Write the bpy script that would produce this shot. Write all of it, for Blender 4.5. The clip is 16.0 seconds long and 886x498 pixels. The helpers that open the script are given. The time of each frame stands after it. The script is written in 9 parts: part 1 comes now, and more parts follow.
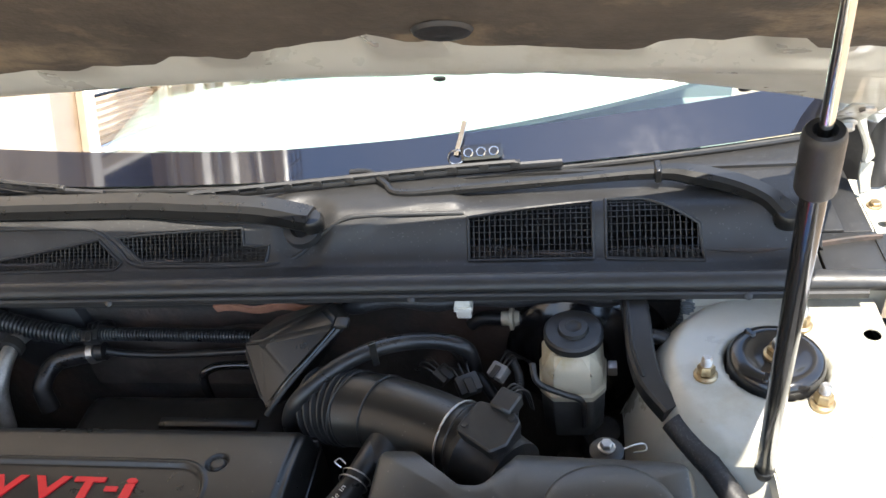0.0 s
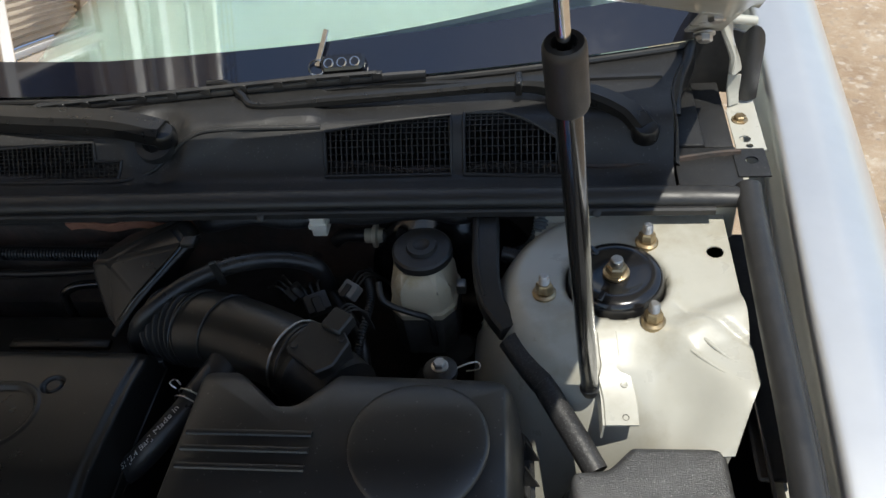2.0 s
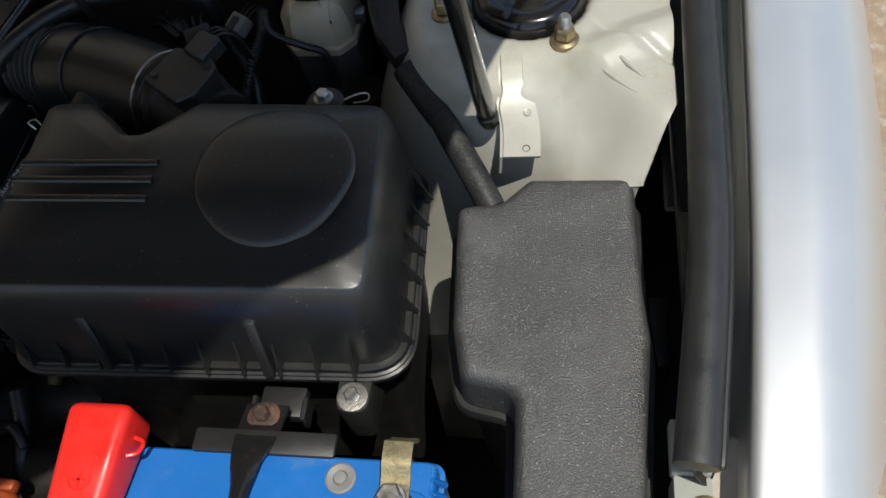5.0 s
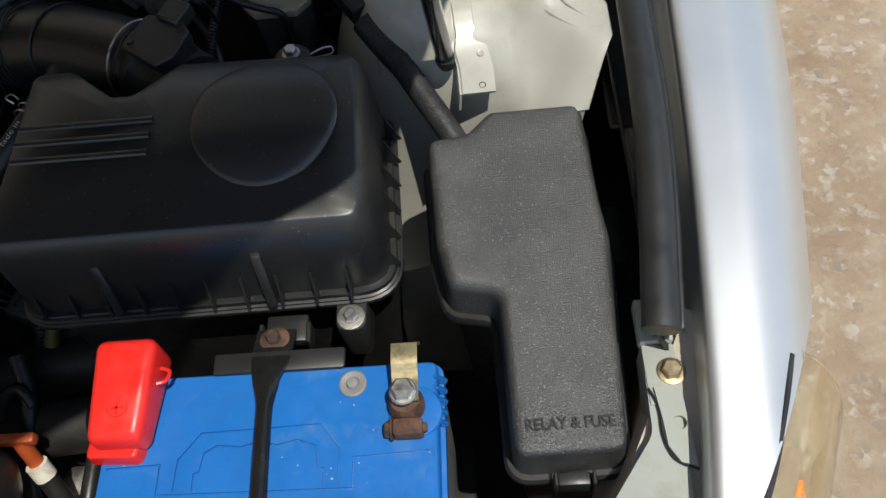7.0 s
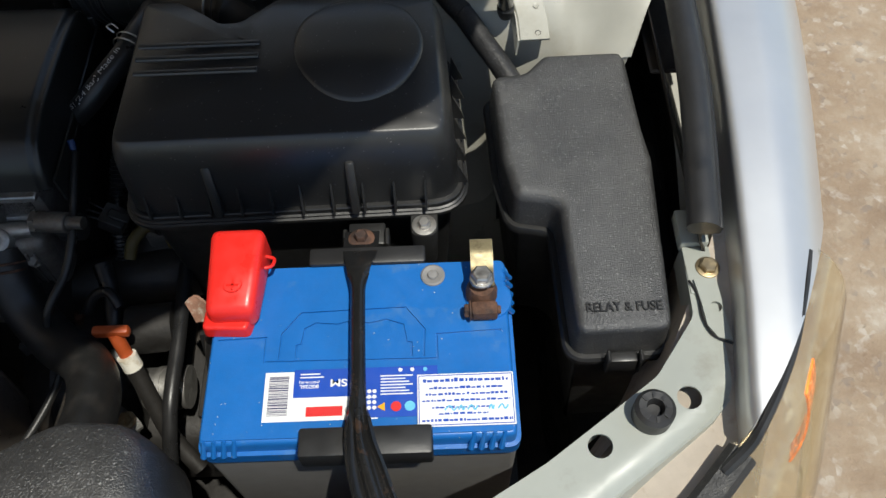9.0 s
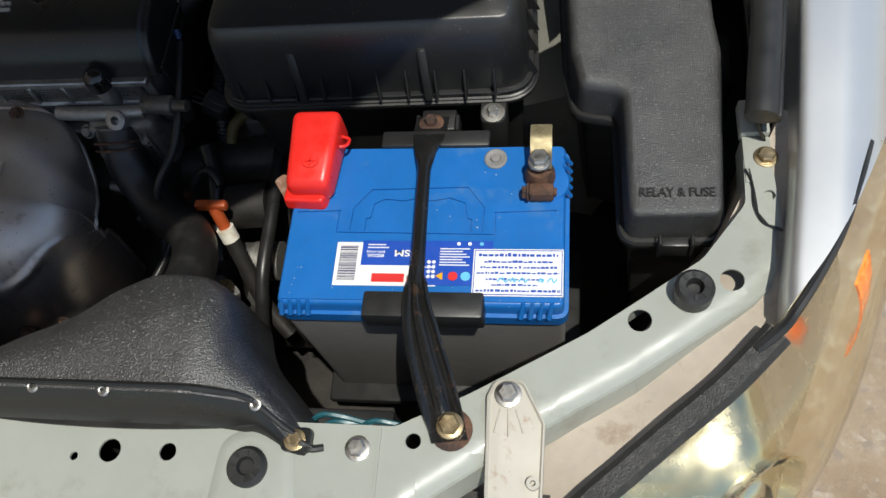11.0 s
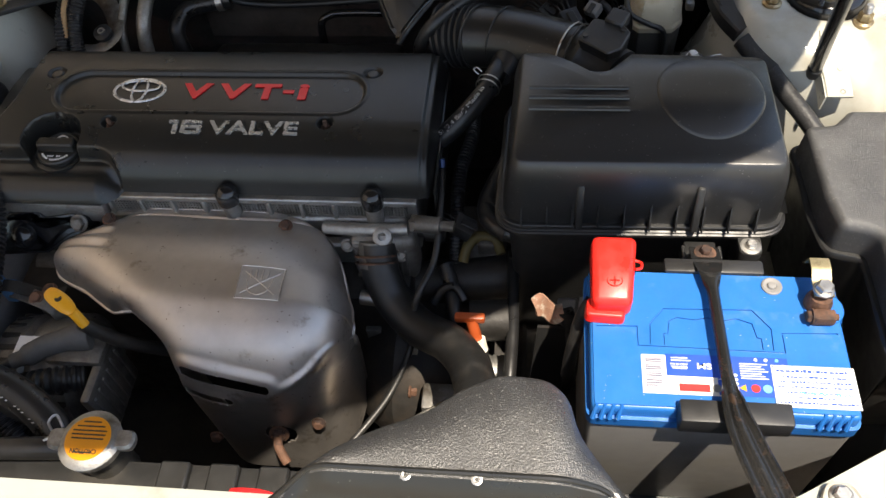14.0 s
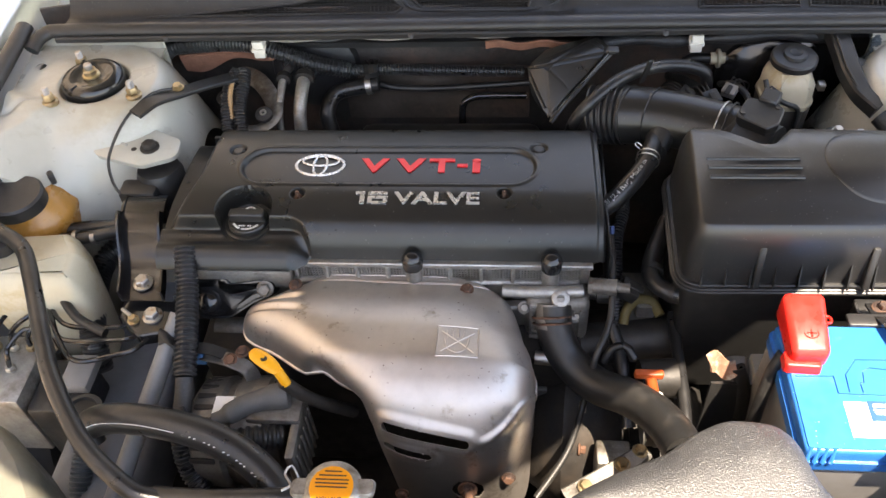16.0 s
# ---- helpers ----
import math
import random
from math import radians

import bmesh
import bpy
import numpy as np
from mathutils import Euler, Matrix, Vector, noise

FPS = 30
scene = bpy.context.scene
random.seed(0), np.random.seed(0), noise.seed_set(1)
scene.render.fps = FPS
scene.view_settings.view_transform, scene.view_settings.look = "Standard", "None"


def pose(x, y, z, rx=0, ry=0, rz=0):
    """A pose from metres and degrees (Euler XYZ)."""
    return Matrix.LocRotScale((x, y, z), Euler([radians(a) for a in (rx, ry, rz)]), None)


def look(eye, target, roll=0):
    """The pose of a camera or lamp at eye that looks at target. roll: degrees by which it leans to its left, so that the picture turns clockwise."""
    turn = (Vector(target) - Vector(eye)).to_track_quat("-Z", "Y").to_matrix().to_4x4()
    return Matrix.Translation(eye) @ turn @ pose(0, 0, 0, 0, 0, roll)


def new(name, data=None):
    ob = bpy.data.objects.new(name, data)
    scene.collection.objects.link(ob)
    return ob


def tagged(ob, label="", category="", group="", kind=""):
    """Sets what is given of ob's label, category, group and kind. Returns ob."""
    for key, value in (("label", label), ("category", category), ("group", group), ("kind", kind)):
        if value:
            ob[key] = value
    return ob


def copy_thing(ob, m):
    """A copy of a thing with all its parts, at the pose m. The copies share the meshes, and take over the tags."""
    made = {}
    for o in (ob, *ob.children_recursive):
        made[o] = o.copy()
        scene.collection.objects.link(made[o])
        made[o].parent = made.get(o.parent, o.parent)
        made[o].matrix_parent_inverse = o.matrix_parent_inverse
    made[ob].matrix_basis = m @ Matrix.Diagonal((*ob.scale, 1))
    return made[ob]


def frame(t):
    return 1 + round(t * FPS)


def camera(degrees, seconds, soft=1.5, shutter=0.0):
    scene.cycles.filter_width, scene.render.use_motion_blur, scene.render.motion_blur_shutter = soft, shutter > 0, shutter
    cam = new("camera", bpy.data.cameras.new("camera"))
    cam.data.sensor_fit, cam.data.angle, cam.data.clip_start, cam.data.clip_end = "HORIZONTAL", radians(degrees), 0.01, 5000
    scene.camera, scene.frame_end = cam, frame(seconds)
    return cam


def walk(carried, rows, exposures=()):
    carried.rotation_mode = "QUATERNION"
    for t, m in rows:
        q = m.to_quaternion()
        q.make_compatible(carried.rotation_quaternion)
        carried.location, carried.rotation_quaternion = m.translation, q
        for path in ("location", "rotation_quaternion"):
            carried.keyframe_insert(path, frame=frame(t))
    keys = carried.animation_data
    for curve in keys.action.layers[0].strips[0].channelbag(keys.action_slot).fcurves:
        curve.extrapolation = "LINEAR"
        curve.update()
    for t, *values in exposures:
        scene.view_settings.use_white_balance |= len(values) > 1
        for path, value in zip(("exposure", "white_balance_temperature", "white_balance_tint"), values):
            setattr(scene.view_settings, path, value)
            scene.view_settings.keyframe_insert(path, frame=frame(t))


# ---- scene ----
cam = camera(56.7, 16.0)
PATH = [
    (0, (0.432, -0.017, 1.405), (0.088, 1.554, 0.215), -8.7),
    (0.5, (0.416, -0.005, 1.398), (0.162, 1.539, 0.152), -6.9),
    (1, (0.417, 0.005, 1.379), (0.26, 1.516, 0.078), -5.6),
    (1.5, (0.481, 0.01, 1.38), (0.3, 1.492, 0.048), -6.3),
    (2, (0.559, 0.02, 1.38), (0.283, 1.458, 0.018), -7.9),
    (2.5, (0.604, 0.047, 1.353), (0.268, 1.428, -0.053), -9.1),
    (3, (0.626, 0.085, 1.329), (0.26, 1.41, -0.124), -10.2),
    (3.5, (0.63, 0.121, 1.306), (0.255, 1.375, -0.206), -10.7),
    (4, (0.65, 0.108, 1.292), (0.28, 1.3, -0.271), -10.7),
    (4.5, (0.666, 0.066, 1.276), (0.303, 1.204, -0.328), -11.6),
    (5, (0.655, 0.034, 1.253), (0.346, 1.122, -0.396), -12.3),
    (5.2, (0.646, 0.023, 1.251), (0.38, 1.067, -0.434), -11.6),
    (7.3, (0.603, -0.056, 1.312), (0.511, 0.99, -0.391), -8.3),
    (7.5, (0.589, -0.069, 1.322), (0.522, 0.993, -0.371), -6.9),
    (8, (0.57, -0.106, 1.333), (0.52, 0.988, -0.34), -5.4),
    (8.5, (0.537, -0.13, 1.339), (0.511, 0.949, -0.345), -4.0),
    (9, (0.521, -0.161, 1.343), (0.506, 0.899, -0.353), -2.8),
    (9.5, (0.539, -0.182, 1.352), (0.478, 0.835, -0.369), -4.6),
    (9.7, (0.551, -0.187, 1.358), (0.446, 0.799, -0.379), -6.7),
    (11.8, (0.577, -0.228, 1.367), (0.231, 0.638, -0.402), -18.6),
    (12, (0.557, -0.235, 1.377), (0.218, 0.65, -0.384), -17.8),
    (12.5, (0.467, -0.263, 1.405), (0.201, 0.717, -0.319), -14.4),
    (13, (0.367, -0.301, 1.439), (0.208, 0.79, -0.23), -9.7),
    (13.5, (0.292, -0.32, 1.439), (0.138, 0.812, -0.202), -7.7),
    (14, (0.254, -0.295, 1.459), (0.048, 0.868, -0.155), -6.4),
    (14.5, (0.248, -0.243, 1.456), (0.0, 0.96, -0.123), -5.3),
    (15, (0.193, -0.258, 1.453), (-0.047, 0.973, -0.105), -4.8),
    (15.5, (0.086, -0.324, 1.49), (-0.112, 0.956, -0.035), -4.9),
    (16, (0.023, -0.376, 1.504), (-0.157, 0.954, 0.022), -5.0),
]
walk(cam, [(t, look(eye, target, roll)) for t, eye, target, roll in PATH], [(0.0, 2.05, 6800, 10), (0.8, 1.7, 6800, 10), (1.5, 0.78, 6600, 8), (2.2, 0.2, 6550, 7), (3.0, 0.0, 6600, 7), (9.0, -0.03, 6550, 6), (11.9, -0.1, 6550, 6), (12.8, 0.02, 6600, 7), (13.5, 0.38, 6900, 9), (14.0, 1.1, 7400, 11), (14.6, 2.2, 7500, 23), (15.2, 2.45, 7900, 17), (16.0, 2.4, 8000, 15)])

# ---- light ----
SUN = Vector((0.257, -0.25, 1.0)).normalized()
world = bpy.data.worlds.new("sky")
scene.world = world
world.use_nodes = True
wn, wl = world.node_tree.nodes, world.node_tree.links
wn.clear()
w_out = wn.new("ShaderNodeOutputWorld")
w_bg = wn.new("ShaderNodeBackground")
w_sky = wn.new("ShaderNodeTexSky")
w_sky.sky_type, w_sky.sun_disc = "NISHITA", False
w_sky.sun_elevation = math.asin(SUN.z)
w_sky.sun_rotation = math.atan2(SUN.x, SUN.y)
w_sky.dust_density = 0.15
w_co = wn.new("ShaderNodeTexCoord")
w_noise = wn.new("ShaderNodeTexNoise")
w_noise.inputs["Scale"].default_value, w_noise.inputs["Detail"].default_value = 1.9, 5.0
w_noise.inputs["Roughness"].default_value = 0.58
w_ramp = wn.new("ShaderNodeValToRGB")
w_ramp.color_ramp.elements[0].position, w_ramp.color_ramp.elements[1].position = 0.47, 0.66
w_mix = wn.new("ShaderNodeMix")
w_mix.data_type = "RGBA"
w_mix.inputs["B"].default_value = (5.2, 5.1, 5.0, 1)
w_map = wn.new("ShaderNodeMapping")
w_map.inputs["Location"].default_value = (4.95, 0.2, 2.9)
wl.new(w_co.outputs["Generated"], w_map.inputs["Vector"])
wl.new(w_map.outputs["Vector"], w_noise.inputs["Vector"])
wl.new(w_noise.outputs["Fac"], w_ramp.inputs["Fac"])
w_sep = wn.new("ShaderNodeSeparateXYZ")
w_high = wn.new("ShaderNodeMapRange")
w_high.interpolation_type = "SMOOTHSTEP"
for key, val in (("From Min", 0.62), ("From Max", 0.92), ("To Min", 1.0), ("To Max", 0.12)):
    w_high.inputs[key].default_value = val
w_less = wn.new("ShaderNodeMath")
w_less.operation = "MULTIPLY"
wl.new(w_co.outputs["Generated"], w_sep.inputs["Vector"])
wl.new(w_sep.outputs["Z"], w_high.inputs["Value"])
wl.new(w_ramp.outputs["Color"], w_less.inputs[0])
wl.new(w_high.outputs["Result"], w_less.inputs[1])
wl.new(w_less.outputs["Value"], w_mix.inputs["Factor"])
wl.new(w_sky.outputs["Color"], w_mix.inputs["A"])
wl.new(w_mix.outputs["Result"], w_bg.inputs["Color"])
wl.new(w_bg.outputs["Background"], w_out.inputs["Surface"])
w_bg.inputs["Strength"].default_value = 0.15
sun = new("sun", bpy.data.lights.new("sun", "SUN"))
sun.data.energy, sun.data.angle, sun.data.color = 4.5, radians(0.53), (1.0, 0.95, 0.87)
sun.matrix_world = look(SUN * 30, (0, 0, 0))


# ---- materials ----
def mat(name, color, rough=0.5, metal=0.0, vary=0.25, scale=30.0, bump=0.0, grain=800.0, rough_vary=0.15,
        stain=None, stain_amount=0.0, stain_scale=9.0, coat=0.0, spec=0.5, rand=0.0, trans=0.0, fleck=None, fleck_size=1500.0, fleck_at=0.90, relief=0.0006):
    """A surface with colour variation at two sizes, roughness variation, fine relief and optional stains or flecks."""
    m = bpy.data.materials.new(name)
    m.use_nodes = True
    n, l = m.node_tree.nodes, m.node_tree.links
    p = n["Principled BSDF"]
    co = n.new("ShaderNodeTexCoord")

    def noise_tex(sc, detail=4.0, rough_n=0.6):
        t = n.new("ShaderNodeTexNoise")
        t.inputs["Scale"].default_value, t.inputs["Detail"].default_value, t.inputs["Roughness"].default_value = sc, detail, rough_n
        l.new(co.outputs["Object"], t.inputs["Vector"])
        return t

    def ramp(src, lo, hi):
        r = n.new("ShaderNodeMapRange")
        r.inputs["From Min"].default_value, r.inputs["From Max"].default_value = lo, hi
        l.new(src, r.inputs["Value"])
        return r.outputs["Result"]

    def mix(fac, a, b):
        x = n.new("ShaderNodeMix")
        x.data_type = "RGBA"
        l.new(fac, x.inputs["Factor"])
        for key, val in (("A", a), ("B", b)):
            if isinstance(val, tuple):
                x.inputs[key].default_value = (*val, 1)
            else:
                l.new(val, x.inputs[key])
        return x.outputs["Result"]

    big = noise_tex(scale)
    fine = noise_tex(scale * 9, 3.0)
    lo = tuple(c * (1 - vary) for c in color)
    hi = tuple(min(1, c * (1 + vary)) for c in color)
    col = mix(ramp(big.outputs["Fac"], 0.3, 0.7), lo, hi)
    col2 = mix(ramp(fine.outputs["Fac"], 0.35, 0.65), tuple(c * (1 - vary * 0.5) for c in color), tuple(min(1, c * (1 + vary * 0.5)) for c in color))
    mm = n.new("ShaderNodeMix")
    mm.data_type = "RGBA"
    mm.inputs["Factor"].default_value = 0.4
    l.new(col, mm.inputs["A"])
    l.new(col2, mm.inputs["B"])
    col = mm.outputs["Result"]
    if rand:
        oi = n.new("ShaderNodeObjectInfo")
        hs = n.new("ShaderNodeHueSaturation")
        l.new(ramp(oi.outputs["Random"], -0.5 / rand + 0.5, 0.5 / rand + 0.5), hs.inputs["Value"])
        l.new(col, hs.inputs["Color"])
        col = hs.outputs["Color"]
    if stain:
        st = noise_tex(stain_scale, 7.0, 0.65)
        col = mix(ramp(st.outputs["Fac"], 0.62 - 0.3 * stain_amount, 0.72 - 0.2 * stain_amount), col, stain)
    if fleck:
        v = n.new("ShaderNodeTexVoronoi")
        v.inputs["Scale"].default_value = fleck_size
        l.new(co.outputs["Object"], v.inputs["Vector"])
        sep = n.new("ShaderNodeSeparateColor")
        l.new(v.outputs["Color"], sep.inputs["Color"])
        col = mix(ramp(sep.outputs["Red"], fleck_at, fleck_at + 0.6 * (1 - fleck_at)), col, fleck)
    l.new(col, p.inputs["Base Color"])
    rn = noise_tex(scale * 2.3, 5.0)
    rr = n.new("ShaderNodeMapRange")
    rr.inputs["From Min"].default_value, rr.inputs["From Max"].default_value = 0.25, 0.75
    rr.inputs["To Min"].default_value = max(0.02, rough - rough_vary)
    rr.inputs["To Max"].default_value = min(1, rough + rough_vary)
    l.new(rn.outputs["Fac"], rr.inputs["Value"])
    l.new(rr.outputs["Result"], p.inputs["Roughness"])
    p.inputs["Metallic"].default_value = metal
    p.inputs["Coat Weight"].default_value = coat
    p.inputs["Coat Roughness"].default_value = 0.06
    p.inputs["Specular IOR Level"].default_value = spec
    p.inputs["Transmission Weight"].default_value = trans
    if bump:
        g = noise_tex(grain, 2.0)
        b = n.new("ShaderNodeBump")
        b.inputs["Strength"].default_value, b.inputs["Distance"].default_value = bump, relief
        l.new(g.outputs["Fac"], b.inputs["Height"])
        l.new(b.outputs["Normal"], p.inputs["Normal"])
    return m


COVER = mat("satin_black_plastic", (0.0135, 0.0135, 0.013), 0.31, vary=0.25, scale=12, bump=0.08, grain=1600, rough_vary=0.06, fleck=(0.09, 0.088, 0.084), fleck_size=900, fleck_at=0.998)
LIDBLACK = mat("grained_black_plastic", (0.017, 0.017, 0.0172), 0.36, vary=0.2, scale=14, bump=0.30, relief=0.0004, grain=1100, rough_vary=0.05, stain=(0.024, 0.023, 0.022), stain_amount=0.05, spec=0.7, fleck=(0.10, 0.098, 0.094), fleck_size=900, fleck_at=0.993)
PEBBLE = mat("pebbled_black_plastic", (0.032, 0.032, 0.0325), 0.44, vary=0.35, scale=16, bump=0.9, relief=0.0011, grain=820, rough_vary=0.12, stain=(0.058, 0.0575, 0.057), stain_amount=0.4, stain_scale=9, spec=1.0, fleck=(0.16, 0.16, 0.158), fleck_size=1100, fleck_at=0.965)
DUCTBLACK = mat("coarse_pebbled_plastic", (0.026, 0.026, 0.0265), 0.42, vary=0.3, scale=16, bump=0.9, relief=0.0012, grain=600, rough_vary=0.12, stain=(0.044, 0.0435, 0.043), stain_amount=0.35, stain_scale=9, spec=1.0, fleck=(0.13, 0.13, 0.128), fleck_size=800, fleck_at=0.965)
PLASTIC = mat("black_plastic", (0.017, 0.017, 0.017), 0.42, vary=0.3, scale=25, bump=0.2, rough_vary=0.12, stain=(0.035, 0.032, 0.028), stain_amount=0.25)
COWLP = mat("weathered_cowl_plastic", (0.0155, 0.0152, 0.0150), 0.46, vary=0.2, scale=8, bump=0.35, grain=1300, stain=(0.024, 0.024, 0.024), stain_amount=0.3, stain_scale=6, fleck=(0.07, 0.07, 0.068), fleck_size=800, fleck_at=0.985)
RUBBER = mat("black_rubber", (0.018, 0.018, 0.0185), 0.45, vary=0.25, scale=20, bump=0.25, grain=900, stain=(0.036, 0.034, 0.032), stain_amount=0.2)
HOSE = mat("rubber_hose", (0.0145, 0.0145, 0.015), 0.36, vary=0.3, scale=18, bump=0.15, stain=(0.034, 0.032, 0.030), stain_amount=0.25)
LOOM = mat("corrugated_loom_plastic", (0.02, 0.0205, 0.022), 0.34, vary=0.3, scale=30, bump=0.1, stain=(0.05, 0.06, 0.06), stain_amount=0.25)
GREYP = mat("inner_body_paint", (0.405, 0.398, 0.350), 0.34, vary=0.10, scale=6, bump=0.08, grain=500, coat=0.35, stain=(0.33, 0.31, 0.25), stain_amount=0.25, stain_scale=7)
RSPAINT = mat("support_bar_paint", (0.335, 0.35, 0.315), 0.42, vary=0.07, scale=7, bump=0.06, coat=0.1, stain=(0.26, 0.26, 0.22), stain_amount=0.15, stain_scale=11)
SILVER = mat("silver_metallic_paint", (0.64, 0.64, 0.635), 0.46, metal=0.8, vary=0.05, scale=5, bump=0.06, grain=2500, coat=0.35, rough_vary=0.03)
ALU = mat("cast_aluminium", (0.36, 0.35, 0.33), 0.5, metal=0.85, vary=0.35, scale=35, bump=0.7, grain=420, stain=(0.12, 0.1, 0.08), stain_amount=0.35)
SOOTALU = mat("sooty_cast_aluminium", (0.19, 0.18, 0.165), 0.55, metal=0.7, vary=0.35, scale=35, bump=0.6, grain=420, stain=(0.08, 0.065, 0.05), stain_amount=0.4)
SHIELD = mat("pressed_heat_shield_steel", (0.53, 0.487, 0.448), 0.46, metal=0.95, vary=0.18, scale=7, fleck=(0.26, 0.22, 0.19), fleck_size=600, fleck_at=0.996, bump=0.10, grain=260, stain=(0.34, 0.29, 0.24), stain_amount=0.10, stain_scale=30, rough_vary=0.07)
STAMPED = mat("stamped_matt_steel", (0.46, 0.43, 0.40), 0.55, metal=0.8, vary=0.1, scale=30, bump=0.1, grain=400)
STEEL = mat("bare_steel", (0.46, 0.45, 0.43), 0.42, metal=1.0, vary=0.2, scale=60, bump=0.15, stain=(0.2, 0.13, 0.08), stain_amount=0.2, stain_scale=60)
ZINC = mat("yellow_zinc_plating", (0.42, 0.33, 0.20), 0.40, metal=0.9, vary=0.25, scale=70, bump=0.15, stain=(0.25, 0.16, 0.08), stain_amount=0.3, stain_scale=80)
RUST = mat("rusty_steel", (0.12, 0.06, 0.037), 0.8, metal=0.15, vary=0.5, scale=70, bump=0.9, grain=500, stain=(0.04, 0.025, 0.02), stain_amount=0.5, stain_scale=50)
# Oily metal; it also gives the right wheel arch panel its shade.
DARK = mat("oily_and_shaded_dark_metal", (0.026, 0.024, 0.022), 0.55, metal=0.3, vary=0.5, scale=20, bump=0.6, grain=200, stain=(0.05, 0.04, 0.032), stain_amount=0.4)
GLOSSBLACK = mat("gloss_black_enamel", (0.010, 0.010, 0.011), 0.16, vary=0.3, scale=30, bump=0.06, rough_vary=0.08, coat=0.3)
STRUTBLACK = mat("strut_tube_paint", (0.012, 0.012, 0.012), 0.2, vary=0.2, scale=30, rough_vary=0.06, coat=0.4)
CHROME = mat("polished_rod", (0.62, 0.60, 0.56), 0.15, metal=1.0, vary=0.08, scale=60, rough_vary=0.06)
INSUL = mat("aged_hood_insulation", (0.050, 0.040, 0.030), 0.95, vary=0.55, scale=9, bump=1.0, grain=220, stain=(0.15, 0.115, 0.075), stain_amount=0.25, stain_scale=7)
FIREWALL = mat("sooty_firewall_mat", (0.040, 0.036, 0.033), 0.6, vary=0.6, scale=9, bump=1.0, relief=0.002, grain=90, stain=(0.085, 0.058, 0.045), stain_amount=0.45, stain_scale=7)
BLUE = mat("blue_battery_plastic", (0.012, 0.135, 0.44), 0.36, fleck=(0.30, 0.36, 0.46), fleck_size=1000, fleck_at=0.9985, vary=0.10, scale=30, bump=0.2, grain=700, rough_vary=0.08, stain=(0.05, 0.17, 0.42), stain_amount=0.15, stain_scale=20)
CASE = mat("grey_battery_case", (0.22, 0.215, 0.21), 0.55, vary=0.12, scale=10, bump=0.2, stain=(0.22, 0.21, 0.19), stain_amount=0.25)
RED = mat("red_terminal_plastic", (0.72, 0.022, 0.016), 0.36, vary=0.12, scale=30, bump=0.06)
REDPAINT = mat("red_lettering", (0.68, 0.02, 0.025), 0.4, vary=0.06, scale=40)
SILVERLET = mat("silver_lettering", (0.58, 0.58, 0.57), 0.28, metal=0.7, vary=0.06, scale=40)
CREAM = mat("aged_cream_plastic", (0.52, 0.47, 0.35), 0.4, vary=0.08, scale=20, bump=0.05, stain=(0.42, 0.34, 0.2), stain_amount=0.2, stain_scale=14)
AMBER = mat("amber_fluid_bottle", (0.42, 0.20, 0.045), 0.3, vary=0.2, scale=16, coat=0.3)
YELLOW = mat("yellow_plastic", (0.80, 0.36, 0.015), 0.4, vary=0.1, scale=30)
ORANGE = mat("orange_plastic", (0.36, 0.065, 0.015), 0.45, vary=0.25, scale=30)
WHITE = mat("white_plastic", (0.74, 0.71, 0.62), 0.45, vary=0.06, scale=30, stain=(0.5, 0.42, 0.28), stain_amount=0.15, stain_scale=40)
PAPER = mat("label_paper", (0.78, 0.78, 0.77), 0.5, vary=0.04, scale=40)
INKBLUE = mat("blue_print", (0.012, 0.07, 0.42), 0.45, vary=0.06, scale=40)
INKDARK = mat("dark_ink", (0.03, 0.03, 0.1), 0.5, vary=0.1, scale=40)
INKRED = mat("red_ink", (0.65, 0.03, 0.03), 0.45, vary=0.05, scale=40)
INKCYAN = mat("pale_blue_ink", (0.14, 0.5, 0.72), 0.5, vary=0.15, scale=60)
DIRTYPLASTIC = mat("dirty_lamp_housing", (0.46, 0.40, 0.33), 0.6, vary=0.15, scale=12, bump=0.3, stain=(0.28, 0.2, 0.14), stain_amount=0.3, stain_scale=16)
HOUSING = mat("pale_lamp_bracket", (0.47, 0.44, 0.38), 0.5, vary=0.06, scale=20, stain=(0.3, 0.16, 0.1), stain_amount=0.12, stain_scale=30)
AMBERLENS = mat("amber_reflector", (0.75, 0.17, 0.02), 0.25, vary=0.15, scale=40, coat=0.5)
MIRRORISH = mat("lamp_reflector", (0.72, 0.70, 0.62), 0.22, metal=1.0, vary=0.06, scale=20)
DASH = mat("dashboard_top", (0.17, 0.205, 0.195), 0.7, vary=0.06, scale=10, bump=0.2)
FRIT = mat("ceramic_black_border", (0.006, 0.007, 0.012), 0.03, vary=0.1, scale=20, rough_vary=0.02, spec=0.95)
ARMBLACK = mat("satin_wiper_arm_paint", (0.009, 0.009, 0.009), 0.30, vary=0.15, scale=30, bump=0.06, rough_vary=0.05)
WALLP = mat("painted_render", (0.50, 0.42, 0.33), 0.85, vary=0.10, scale=0.6, bump=0.4, grain=60, stain=(0.36, 0.29, 0.22), stain_amount=0.25, stain_scale=1.1)
FRAMEP = mat("white_window_frame", (0.72, 0.70, 0.66), 0.5, vary=0.06, scale=3)
PANE = mat("dark_window_glass", (0.03, 0.035, 0.04), 0.08, vary=0.2, scale=2)
FABRIC = mat("window_curtain", (0.45, 0.38, 0.30), 0.9, vary=0.2, scale=4)
TAPE = mat("wound_cloth_tape", (0.020, 0.020, 0.021), 0.5, vary=0.4, scale=40, bump=0.8, grain=240, fleck=(0.07, 0.07, 0.07), fleck_size=1400)


